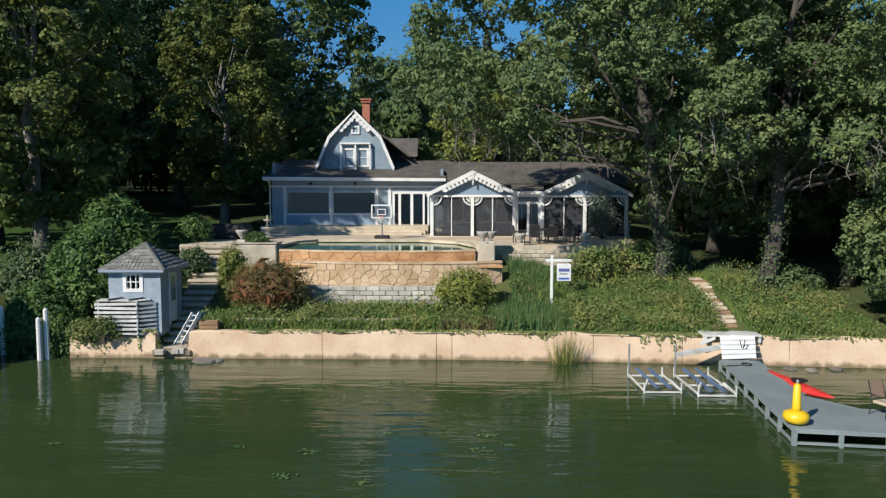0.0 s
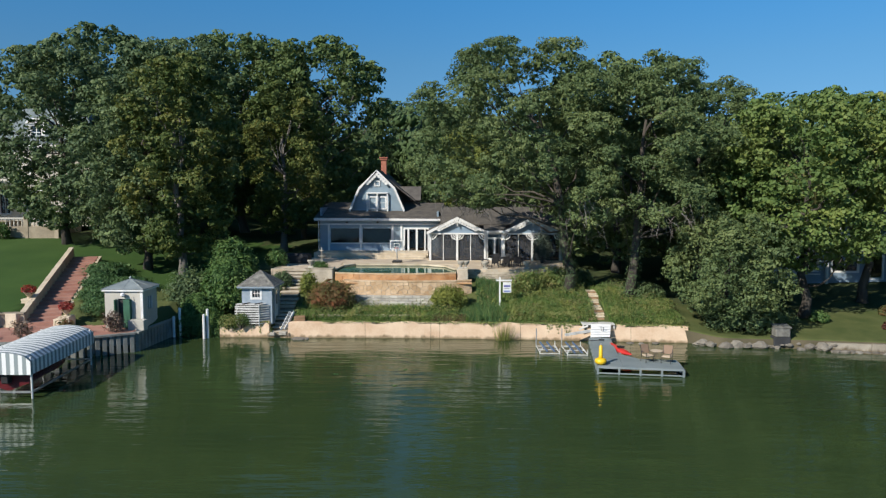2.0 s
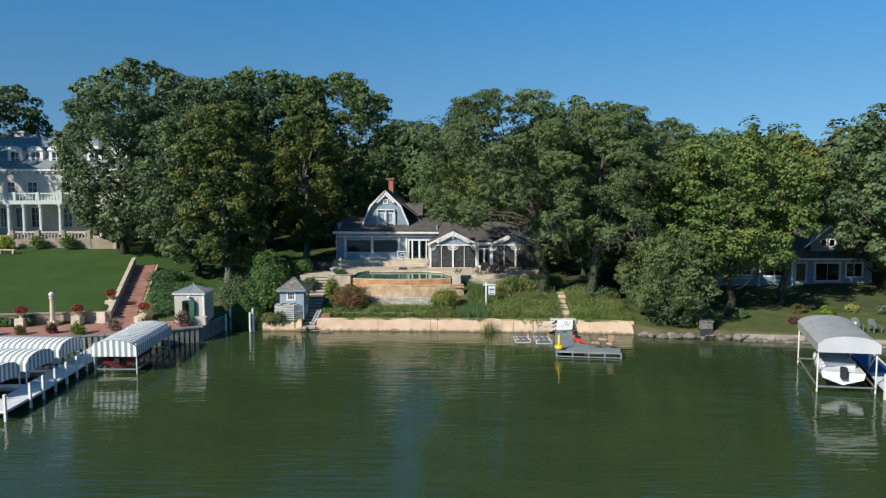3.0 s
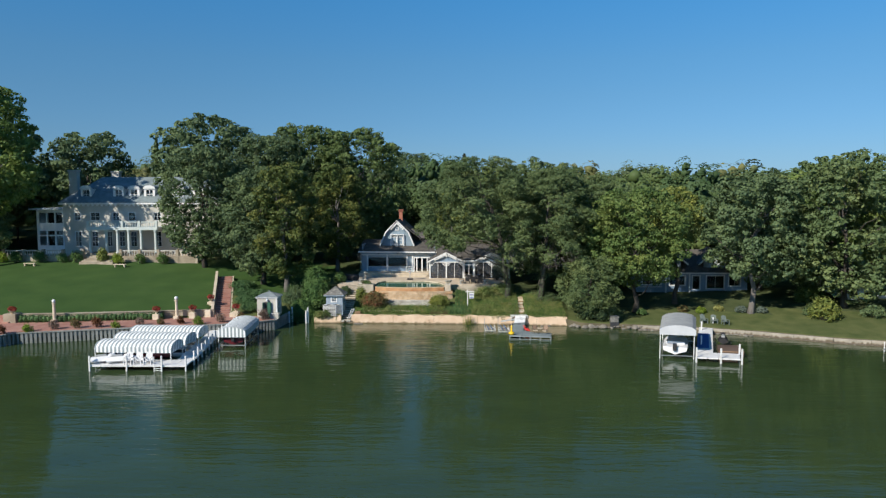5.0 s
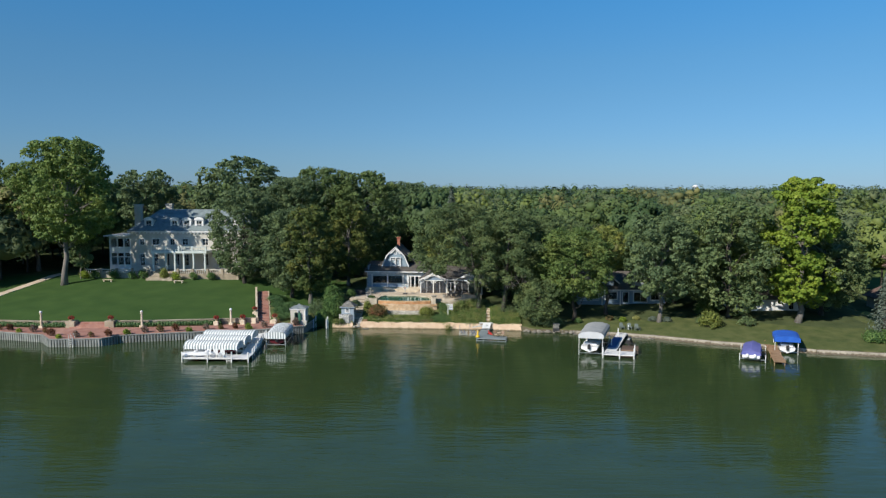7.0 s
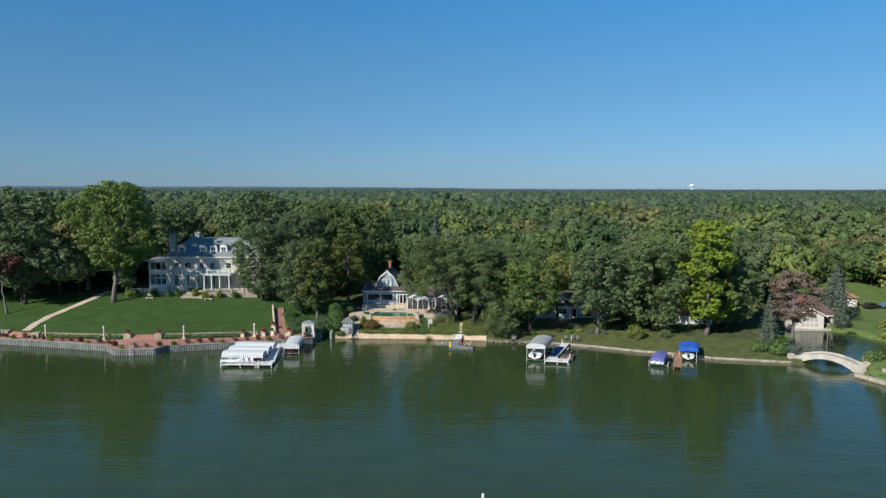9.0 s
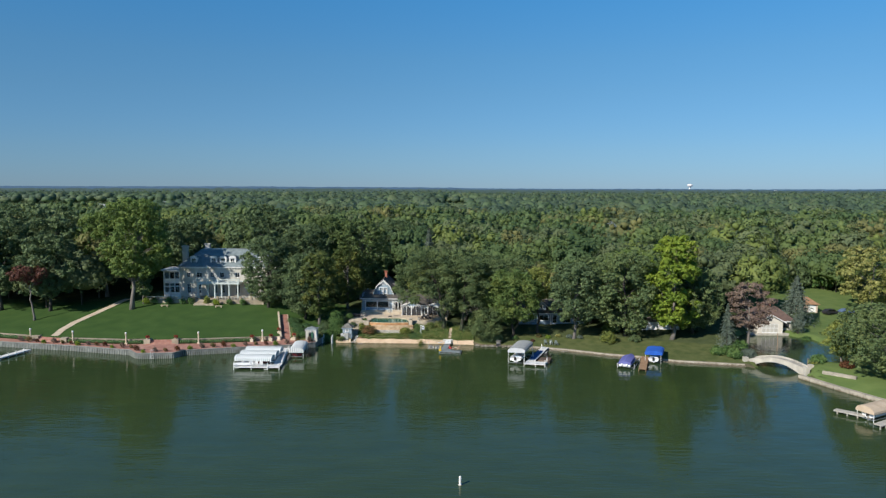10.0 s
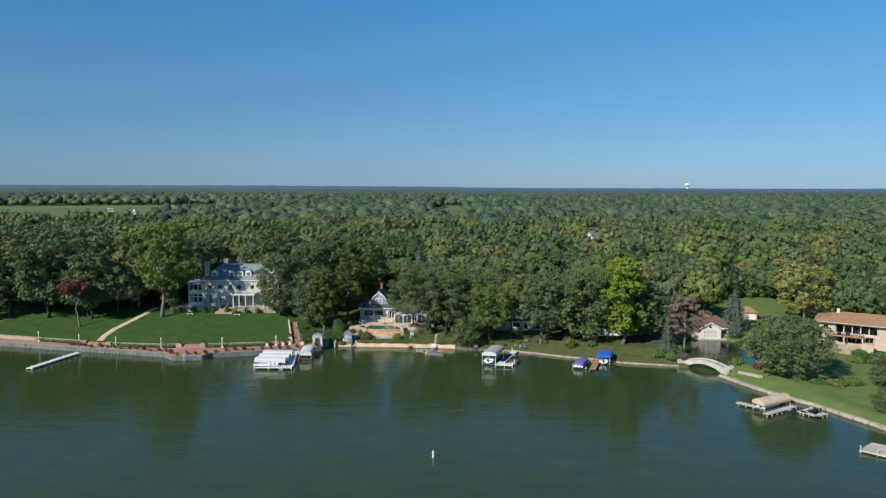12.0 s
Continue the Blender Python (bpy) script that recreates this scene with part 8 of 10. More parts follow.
    part("terrace_floor", box(-73.0, -40.5, 47.5, 52, 5.0, 6.9), PATIO, h)
    return h


mansion()
shrub("shrub", (-55.6, 46.0, height(-55.6, 46.0) - 0.1), (1.0, 0.9, 2.3), 1500, 0.22, YELLOWING, "yellow flowering bush at the mansion steps", 351, 12)


def garden_bench():
    t = thing("garden_bench", (0, 0, 0), "pale stone bench at the top of the lawn", "bench", "stone benches on the lawn")
    part("seat", box(-1.0, 1.0, -0.25, 0.25, 0.4, 0.5, 0.02), PALESTONE, t)
    for x in (-0.75, 0.75):
        part("support", box(x - 0.1, x + 0.1, -0.2, 0.2, 0, 0.4, 0.02), PALESTONE, t)
    return t


settle(garden_bench(), [pose(-66.5, 43.8, height(-66.5, 43.8)), pose(-51.6, 43.6, height(-51.6, 43.6))])
for k, (x, y, s, m, lab) in enumerate(((-60.3, 46.4, 1.0, SHRUB, "clipped green shrub below the mansion terrace"), (-62.5, 46.2, 0.8, SHRUB, "low green shrub below the mansion terrace"), (-53.0, 45.6, 0.95, LIME, "golden shrub in a box by the mansion steps"), (-72.8, 46.4, 0.9, LIME, "yellow-green shrub below the sunroom"), (-70.5, 46.3, 1.0, SHRUB, "dark green shrub below the sunroom"), (-66.5, 46.5, 1.0, SHRUB, "dark green shrub below the terrace wall"), (-49.5, 46.2, 0.8, SHRUB, "low green planting below the terrace wall"), (-45.8, 46.2, 0.9, SHRUB, "low green planting below the terrace wall"))):
    shrub("shrub", (x, y, height(x, y)), (1.2 * s, 0.8 * s, 1.8 * s), 900, 0.2, m, lab, 400 + k, 10)
part_path = thing("garden_path", (-82, 35, 4), "pale curving gravel path across the lawn", "path", kind="structure")
route = [(-83.9, 21.5), (-84.6, 26), (-84.5, 31), (-83, 38), (-81.5, 45), (-80.5, 52)]
for (xa, ya), (xb, yb) in zip(route, route[1:]):
    n = 5
    for k in range(n):
        p = [(xa + (xb - xa) * u, ya + (yb - ya) * u) for u in (k / n, (k + 1) / n)]
        part("paving_slab", slab([(p[0][0] - 0.9, p[0][1], height(p[0][0], p[0][1]) + 0.1), (p[0][0] + 0.9, p[0][1], height(p[0][0], p[0][1]) + 0.1), (p[1][0] + 0.9, p[1][1], height(p[1][0], p[1][1]) + 0.1), (p[1][0] - 0.9, p[1][1], height(p[1][0], p[1][1]) + 0.1)], 0.1), PATIO, part_path)


# ---- boats, canopies and white piers ----
def arched_canopy(t, corners, z_low, z_mid, z_top, mat, seg=10, ends=None):
    """Cloth arched across corner order: front-left, front-right, back-right, back-left, with hanging sides."""
    fl, fr, br, bl = [Vector((*c, 0)) for c in corners]
    bm = bmesh.new()
    rows = []
    for end_l, end_r in ((fl, fr), (bl, br)):
        row = [end_l + Vector((0, 0, z_low))]
        for k in range(seg + 1):
            u = k / seg
            z = z_mid + (z_top - z_mid) * math.sin(math.pi * min(max(u, 1e-6), 1 - 1e-6)) ** 0.5
            row.append(end_l.lerp(end_r, u) + Vector((0, 0, z)))
        row.append(end_r + Vector((0, 0, z_low)))
        rows.append([bm.verts.new(p) for p in row])
    a, b = rows
    for i in range(len(a) - 1):
        bm.faces.new((a[i], a[i + 1], b[i + 1], b[i]))
    c = part("canopy", bm, mat, t)
    for row, k in ((0, 1), (1, -1)):
        end_l, end_r = ((fl, fr), (bl, br))[row]
        bm = bmesh.new()
        out = ((fl - bl).normalized()) * 0.01 * k
        top = [end_l.lerp(end_r, q / seg) + out + Vector((0, 0, z_mid + (z_top - z_mid) * math.sin(math.pi * min(max(q / seg, 1e-6), 1 - 1e-6)) ** 0.5)) for q in range(seg + 1)]
        bm.faces.new([bm.verts.new(p) for p in top + [end_r + out + Vector((0, 0, z_low)), end_l + out + Vector((0, 0, z_low))]])
        part("end_valance", bm, ends or mat, c)
    return c


def lift_frame(t, corners, z_top):
    for x, y in corners:
        part("corner_post", tube([(x, y, -1.2), (x, y, z_top)], 0.05, 6), WHITE, t)
    for (xa, ya), (xb, yb) in zip(corners, corners[1:] + corners[:1]):
        part("frame_rail", beam((xa, ya, 0.35), (xb, yb, 0.35), 0.09, 0.09), STEEL, t)


def boat(at, turn, L, W, mat, label, seat_mat=None, z=0.55):
    """A runabout: lofted hull, foredeck, windscreen, seats, outboard. Bow towards +x before it is turned."""
    t = thing("motor_boat", (0, 0, 0), label, "boat")
    bm = bmesh.new()
    rings = []
    for k in range(9):
        u = k / 8
        w = W / 2 * (1 - max(0, u - 0.45) ** 2 * 3.2)
        keel, top = -0.35 + 0.4 * max(0, u - 0.5) ** 1.5 * 2, 0.45 + 0.22 * u * u
        x = -L / 2 + L * u
        rings.append([bm.verts.new(p) for p in ((x, -w, top), (x, -w * 0.92, 0.05), (x, 0, keel), (x, w * 0.92, 0.05), (x, w, top))])
    for a, b in zip(rings, rings[1:]):
        for i in range(4):
            bm.faces.new((a[i], a[i + 1], b[i + 1], b[i]))
        bm.faces.new((a[4], a[0], b[0], b[4]))
    bm.faces.new(rings[0])
    bm.faces.new(rings[-1][::-1])
    part("hull", bm, mat, t)
    part("deck", slab([(L * 0.05, -W * 0.42, 0.58), (L * 0.40, -W * 0.26, 0.66), (L * 0.40, W * 0.26, 0.66), (L * 0.05, W * 0.42, 0.58)], -0.05), HULL, t)
    part("windscreen", slab([(L * 0.05, -W * 0.4, 0.6), (L * 0.05, W * 0.4, 0.6), (-L * 0.02, W * 0.34, 0.95), (-L * 0.02, -W * 0.34, 0.95)], 0.02), GLASS, t)
    part("seat", box(-L * 0.3, -L * 0.15, -W * 0.38, W * 0.38, 0.46, 0.78, 0.05), seat_mat or HULL, t)
    part("motor", box(-L / 2 - 0.35, -L / 2 + 0.05, -0.2, 0.2, 0.1, 0.85, 0.06), BLACK, t)
    t.matrix_basis = pose(at[0], at[1], z, 0, 0, turn)
    return t


def white_pier():
    t = thing("pier", (-27, 5, 0), "white painted timber pier with posts and boat slips", "pier")
    fl, fr = Vector((-33.3, 0.2, 0)), Vector((-23.75, 0.35, 0))
    n = 9
    for k in range(n):
        a, b = fl.lerp(fr, k / n), fl.lerp(fr, (k + 1) / n - 0.004)
        part("deck_section", slab([(a.x, a.y, 0.58), (b.x, b.y, 0.58), (b.x - 0.2, b.y + 2.4, 0.58), (a.x - 0.2, a.y + 2.4, 0.58)], 0.14), WHITE, t)
    a0, a1 = Vector((-23.9, 2.8, 0)), Vector((-25.9, 17.9, 0))
    for k in range(9):
        a, b = a0.lerp(a1, k / 9), a0.lerp(a1, (k + 1) / 9 - 0.004)
        part("deck_section", slab([(a.x - 1.7, a.y - 0.2, 0.58), (a.x, a.y, 0.58), (b.x, b.y, 0.58), (b.x - 1.7, b.y - 0.2, 0.58)], 0.14), WHITE, t)
        part("post", box(a.x - 0.07, a.x + 0.07, a.y - 0.07, a.y + 0.07, -1.0, 1.5, 0.01), WHITE, t)
    for y in (5.4, 9.1):
        part("finger_deck", box(-34.0, -25.6, y - 0.4, y + 0.4, 0.42, 0.56), WHITE, t)
    for k in (0, 0.385, 0.75, 1):
        p = fl.lerp(fr, k)
        part("post", box(p.x - 0.07, p.x + 0.07, p.y - 0.16, p.y - 0.02, -1.0, 1.55, 0.01), WHITE, t)
    for z in (0.1, 0.3, 0.5, 0.95):
        part("ladder_rung", beam((-26.9, 0.2, z), (-26.2, 0.2, z), 0.06, 0.05), WHITE, t)
    for x in (-26.9, -26.2):
        part("ladder_rail", beam((x, 0.2, -0.6), (x, 0.24, 1.45), 0.06, 0.06), WHITE, t)
    return t


white_pier()
for k, y in enumerate((3.7, 7.4, 11.1)):
    t = thing("boat_lift", (-29.8, y, -1.0), "boat lift under a white and grey striped canopy", "boat lift", "striped boat lifts")
    c = [(-33.9, y - 1.45), (-25.9, y - 1.65), (-25.9, y + 1.35), (-33.9, y + 1.55)]
    # cloth arches across the short way
    arched_canopy(t, [c[3], c[0], c[1], c[2]], 1.40, 1.95, 2.45, STRIPE_X, ends=STRIPE_Y)
    lift_frame(t, [(x * 0.985 - 0.45, yy) for x, yy in c], 1.9)
    boat((-30, y), 0, 6.4, 2.2, MAROON if k == 0 else HULL, "motor boat stowed under a striped canopy", z=0.6)
t = thing("boat_lift", (-22.7, 14, -1.0), "boat lift under a grey and white striped canopy", "boat lift", "striped boat lifts")
arched_canopy(t, [(-24.1, 10.2), (-20.9, 10.2), (-21.5, 17.6), (-24.7, 17.6)], 1.30, 2.0, 2.45, STRIPE_Y, ends=STRIPE_X)
lift_frame(t, [(-24.0, 10.4), (-21.0, 10.4), (-21.6, 17.4), (-24.6, 17.4)], 2.2)
boat((-22.7, 13.8), 95, 6.2, 2.3, MAROON, "maroon motor boat stowed under a striped canopy", z=0.65)


def adirondack():
    t = thing("deck_chair", (0, 0, 0), "white slatted garden chair on the pier", "chair", "white chairs on the pier")
    part("seat", slab([(-0.3, -0.3, 0.4), (0.3, -0.3, 0.4), (0.3, 0.3, 0.3), (-0.3, 0.3, 0.3)], 0.04), WHITE, t)
    for k in range(4):
        x = -0.24 + k * 0.16
        part("back_slat", slab([(x - 0.07, 0.28, 0.3), (x + 0.07, 0.28, 0.3), (x + 0.07, 0.55, 1.1), (x - 0.07, 0.55, 1.1)], 0.03), WHITE, t)
    for x in (-0.34, 0.34):
        part("armrest", box(x - 0.06, x + 0.06, -0.35, 0.4, 0.6, 0.64), WHITE, t)
        part("leg", box(x - 0.04, x + 0.04, -0.32, -0.24, 0, 0.6), WHITE, t)
        part("leg", box(x - 0.04, x + 0.04, 0.3, 0.38, 0, 0.6), WHITE, t)
    return t


settle(adirondack(), [pose(-29.8 + k * 1.0, 0.9, 0.58, 0, 0, 5) for k in range(3)])


def jet_ski(at, turn, mat, label):
    t = thing("personal_watercraft", (0, 0, 0), label, "watercraft", "watercraft on the pier")
    bm = bmesh.new()
    rings = []
    for k in range(8):
        u = k / 7
        w = 0.55 * (1 - max(0, u - 0.4) ** 2 * 2.4)
        x = -1.4 + 2.8 * u
        rings.append([bm.verts.new(p) for p in ((x, -w, 0.32), (x, 0, 0.0 + 0.2 * u * u), (x, w, 0.32), (x, w * 0.45, 0.62 + 0.1 * math.sin(u * 3)), (x, -w * 0.45, 0.62 + 0.1 * math.sin(u * 3)))])
    for a, b in zip(rings, rings[1:]):
        for i in range(5):
            bm.faces.new((a[i], a[(i + 1) % 5], b[(i + 1) % 5], b[i]))
    bm.faces.new(rings[0])
    bm.faces.new(rings[-1][::-1])
    part("hull", bm, mat, t)
    part("saddle", box(-1.0, 0.1, -0.2, 0.2, 0.62, 0.85, 0.08), CANVAS, t)
    part("handlebar", tube([(0.35, -0.35, 0.98), (0.45, 0, 1.0), (0.35, 0.35, 0.98)], 0.03, 6), BLACK, t)
    part("cowl", box(0.2, 0.8, -0.25, 0.25, 0.6, 0.92, 0.1), mat, t)
    t.matrix_basis = pose(*at, 0, 0, turn)
    return t


jet_ski((-32.2, 1.3, 0.6), 20, HULL, "white watercraft parked on the pier deck")
jet_ski((-30.6, 1.3, 0.6), 15, HULL, "white watercraft parked on the pier deck")
# low white dock further along the shore
t = thing("pier", (-88, 6, 0), "low white floating dock reaching out from the terrace", "pier")
a0, a1 = Vector((-90.0, -1.5, 0)), Vector((-86.6, 15.2, 0))
for k in range(8):
    a, b = a0.lerp(a1, k / 8), a0.lerp(a1, (k + 1) / 8 - 0.004)
    part("deck_section", slab([(a.x - 0.8, a.y, 0.5), (a.x + 0.8, a.y, 0.5), (b.x + 0.8, b.y, 0.5), (b.x - 0.8, b.y, 0.5)], 0.25), WHITE, t)
    part("post", box(a.x + 0.7, a.x + 0.84, a.y - 0.07, a.y + 0.07, -1, 1.2), WHITE, t)
# swim ladder on the terrace point
t = thing("swim_ladder", (-54.5, 8.8, 0), "white swim ladder on the terrace piling", "ladder")
for x in (-54.8, -54.2):
    part("ladder_rail", tube([(x, 8.75, -0.8), (x, 8.75, 2.0), (x, 9.3, 2.1), (x, 9.5, 1.34)], 0.035, 6), WHITE, t)
for z in (0.1, 0.45, 0.8, 1.15):
    part("rung", beam((-54.8, 8.75, z), (-54.2, 8.75, z), 0.05, 0.04), WHITE, t)

# ---- the shore with the boat lifts, bridge and far houses ----
def low_seawall():
    w = thing("wall_shore", (48, 15, 0), "low weathered pale concrete shore wall", "seawall", kind="structure")
    pts = [(x, y) for x, y in SHORE if 25 < x < 76]
    for (xa, ya), (xb, yb) in zip(pts, pts[1:]):
        n = max(1, round((xb - xa) / 3))
        for k in range(n):
            u, v = k / n, (k + 1) / n
            a, b = Vector((xa + (xb - xa) * u, ya + (yb - ya) * u, 0)), Vector((xa + (xb - xa) * v, ya + (yb - ya) * v, 0))
            part("wall_block", beam((a.x + 0.02, a.y, 0.02 + 0.02 * (k % 2)), (b.x - 0.02, b.y, 0.02 + 0.02 * (k % 2)), 0.5, 0.95), SHOREWALL, w)
            part("footing_ledge", beam((a.x + 0.02, a.y - 0.6, -0.3), (b.x - 0.02, b.y - 0.6, -0.3), 0.8, 0.7), SHOREWALL, w)
    pts = [(x, y) for x, y in SHORE if 82 < x < 135]
    for (xa, ya), (xb, yb) in zip(pts, pts[1:]):
        n = max(1, round(math.hypot(xb - xa, yb - ya) / 3))
        for k in range(n):
            u, v = k / n, (k + 1) / n - 0.01
            part("wall_block", beam((xa + (xb - xa) * u, ya + (yb - ya) * u, 0.2), (xa + (xb - xa) * v, ya + (yb - ya) * v, 0.2), 0.9, 1.1), SHOREWALL, w)
    return w


low_seawall()
for k in range(26):
    x = 26.2 + k * 0.5
    s = rng_r.uniform(0.15, 0.3)
    rock("rock", (x, float(along(SHORE, x)) - 0.7 - rng_r.uniform(0, 0.3), 0.02), (s * 1.4, s, s * 0.6), 130 + k)


def shore_pump():
    x, y = 23.2, 22.9
    t = thing("utility_box", (x, y, 0.3), "weathered grey utility box on shore rocks", "box")
    part("stand", box(x - 0.55, x + 0.55, y - 0.3, y + 0.4, 0.1, 0.8, 0.03), DARKROOM, t)
    part("housing", box(x - 0.5, x + 0.5, y - 0.35, y + 0.35, 0.8, 1.45, 0.05), SHAKE, t)
    part("lid", slab([(x - 0.55, y - 0.4, 1.46), (x + 0.55, y - 0.4, 1.46), (x + 0.55, y + 0.4, 1.62), (x - 0.55, y + 0.4, 1.62)], 0.06), SHAKE, t)
    return t


shore_pump()


def neighbour_house():
    h = thing("house", (39, 42, 2.8), "blue-grey shingled cottage with white trim behind trees", "house")
    F = 38.0
    holes = [(30.6, 33.4, 3.6, 5.0), (34.6, 37.0, 3.5, 5.0), (40.1, 42.8, 3.0, 5.0), (43.4, 45.2, 3.4, 5.0), (38.0, 39.2, 2.9, 5.0)]
    part("wall", pierced_wall(29.4, 46.2, 2.3, 5.4, F, 0.2, holes), BLUE_PANEL, h)
    for a, b, c, d in holes:
        window(h, a, b, c, d, F, 2 if b - a > 1.5 else 1, 1, 0.1, casing=0.08)
    part("wall", box(29.4, 29.6, F + 0.2, 46, 2.3, 5.4), BLUE_PANEL, h)
    part("wall", box(46.0, 46.2, F + 0.2, 46, 2.3, 5.4), BLUE_PANEL, h)
    part("wall", box(29.6, 46.0, 45.8, 46, 2.3, 5.4), BLUE_PANEL, h)
    part("dark_inner_wall", box(29.6, 46.0, F + 3, F + 3.1, 2.3, 5.4), DARKROOM, h)
    part("eave_board", box(29.0, 46.6, F - 0.62, F - 0.55, 5.3, 5.52), WHITE, h)
    part("roof", slab([(29.0, F - 0.6, 5.5), (46.6, F - 0.6, 5.5), (46.6, 42.2, 8.6), (29.0, 42.2, 8.6)], 0.15), SHINGLE, h)
    part("roof", slab([(29.0, 42.2, 8.6), (46.6, 42.2, 8.6), (46.6, 46.6, 5.5), (29.0, 46.6, 5.5)], 0.15), SHINGLE, h)
    for c, s in ((34.7, 1.0), (41.6, 1.05)):
        y = F + 0.4
        part("gable_wall", pierced_wall(c - 1.7 * s, c + 1.7 * s, 6.2, 7.6, y, 0.15, [(c - 0.8, c - 0.1, 6.7, 7.5), (c + 0.1, c + 0.8, 6.7, 7.5)]), PALEBLUE, h)
        part("gable_wall", prism([(c - 1.7 * s, 7.6), (c + 1.7 * s, 7.6), (c, 8.75)], "y", y, y + 0.15), PALEBLUE, h)
        for x in (c - 0.8, c + 0.1):
            window(h, x, x + 0.7, 6.7, 7.5, y, 1, 1, 0.06)
        for q in (-1, 1):
            e = [(c + q * 2.7, y - 0.4, 6.7), (c, y - 0.4, 9.0), (c, 42.5, 9.0), (c + q * 2.7, 42.5, 6.7)]
            part("gable_roof", slab(e if q < 0 else e[::-1], 0.12), SHINGLE_SIDE, h)
            part("bargeboard", beam((c + q * 2.7, y - 0.42, 6.62), (c, y - 0.42, 8.92), 0.05, 0.2), WHITE, h)
    part("porch_post", box(33.9, 34.1, F - 0.5, F - 0.3, 2.4, 5.3), WHITE, h)
    part("porch_post", box(37.4, 37.6, F - 0.5, F - 0.3, 2.4, 5.3), WHITE, h)
    part("porch_rail", box(29.6, 33.4, F - 0.5, F - 0.42, 3.3, 3.4), WHITE, h)
    return h


neighbour_house()


def white_house():
    h = thing("house", (63, 34, 2.5), "white house half hidden behind the maple", "house")
    F = 30.5
    holes = [(57.2, 58.4, 2.9, 4.6), (59.2, 60.4, 2.9, 4.6), (66.4, 67.4, 3.0, 4.6)]
    part("wall", pierced_wall(56.4, 68.5, 2.0, 5.0, F, 0.2, holes), WHITE, h)
    for a in holes:
        window(h, *a, F, 2, 2, 0.08)
    part("wall", box(68.3, 68.5, F + 0.2, 38, 2.0, 5.0), WHITE, h)
    part("wall", box(56.4, 56.6, F + 0.2, 38, 2.0, 5.0), WHITE, h)
    part("wall", box(56.6, 68.3, 37.8, 38, 2.0, 5.0), WHITE, h)
    part("dark_inner_wall", box(56.6, 68.3, F + 2, F + 2.1, 2.0, 5.0), DARKROOM, h)
    part("roof", slab([(56.0, F - 0.4, 4.95), (68.9, F - 0.4, 4.95), (68.9, 34.2, 7.6), (56.0, 34.2, 7.6)], 0.12), SHINGLE, h)
    part("roof", slab([(56.0, 34.2, 7.6), (68.9, 34.2, 7.6), (68.9, 38.4, 4.95), (56.0, 38.4, 4.95)], 0.12), SHINGLE, h)
    part("gable_wall", prism([(F + 0.1, 4.9), (37.9, 4.9), (34.2, 7.4)], "x", 68.3, 68.48), WHITE, h)
    return h


white_house()
# grey canopied lift with its boat
t = thing("boat_lift", (27, 10, -1.0), "boat lift under a plain grey arched canopy", "boat lift")
cc = [(24.35, 6.5), (28.0, 5.95), (30.5, 13.6), (26.8, 14.2)]
arched_canopy(t, cc, 2.6, 3.15, 3.65, CANVAS, ends=VALANCE)
lift_frame(t, [(24.5, 6.7), (27.9, 6.2), (30.4, 13.5), (26.9, 14.1)], 3.2)
for (xa, ya), (xb, yb) in (((24.5, 6.7), (26.9, 14.1)), ((27.9, 6.2), (30.4, 13.5))):
    part("brace", beam((xa, ya, 2.6), (xa + (xb - xa) * 0.4, ya + (yb - ya) * 0.4, 0.4), 0.05, 0.05), STEEL, t)
boat((27.1, 9.7), 71, 7.0, 2.5, HULL, "white runabout with black outboard under a grey canopy", z=0.85)


def l_pier():
    t = thing("pier", (31, 12, 0), "white L-shaped pier with mooring posts", "pier")
    a0, a1 = Vector((28.75, 7.4, 0)), Vector((34.1, 22.6, 0))
    for k in range(8):
        a, b = a0.lerp(a1, k / 8), a0.lerp(a1, (k + 1) / 8 - 0.004)
        part("deck_section", slab([(a.x - 0.1, a.y + 0.05, 0.56), (a.x + 1.5, a.y - 0.2, 0.56), (b.x + 1.5, b.y - 0.2, 0.56), (b.x - 0.1, b.y + 0.05, 0.56)], 0.14), WHITE, t)
    for k in range(4):
        u, v = k / 4, (k + 1) / 4 - 0.006
        p = [Vector((27.8, 5.0, 0.561)), Vector((32.0, 4.2, 0.561)), Vector((32.75, 6.55, 0.561)), Vector((28.55, 7.35, 0.561))]
        part("platform_board", slab([p[0].lerp(p[1], u), p[0].lerp(p[1], v), p[3].lerp(p[2], v), p[3].lerp(p[2], u)], 0.14), WHITE, t)
    for x, y in ((27.75, 4.95), (30.1, 4.5), (32.1, 4.15), (32.8, 6.6), (30.25, 10.9), (33.1, 19.2), (35.5, 22.0)):
        part("post", box(x - 0.07, x + 0.07, y - 0.07, y + 0.07, -1, 1.6), WHITE, t)
    return t


l_pier()
t = thing("deck_mat", (31, 13, 0.56), "blue carpet mat lying on the white pier", "mat")
part("mat", slab([(28.95 + 0.3, 9.3, 0.575), (30.5, 9.1, 0.575), (33.2, 16.9, 0.575), (31.95, 17.1, 0.575)], 0.012), surface("blue outdoor carpet", (0.05, 0.12, 0.30), (0.08, 0.17, 0.38), 2, 0.9, 0.3), t)
jet_ski((33.6, 13.4, 0.35), 70, BLACK, "black and white watercraft moored at the white pier")
t = thing("dock_box", (32.0, 8.0, 0.2), "brown covered craft low beside the pier", "craft")
part("cover", slab([(30.95, 7.3, 0.62), (33.4, 6.9, 0.62), (34.3, 10.3, 0.62), (31.9, 10.7, 0.62)], 0.5), PURPLE, t)
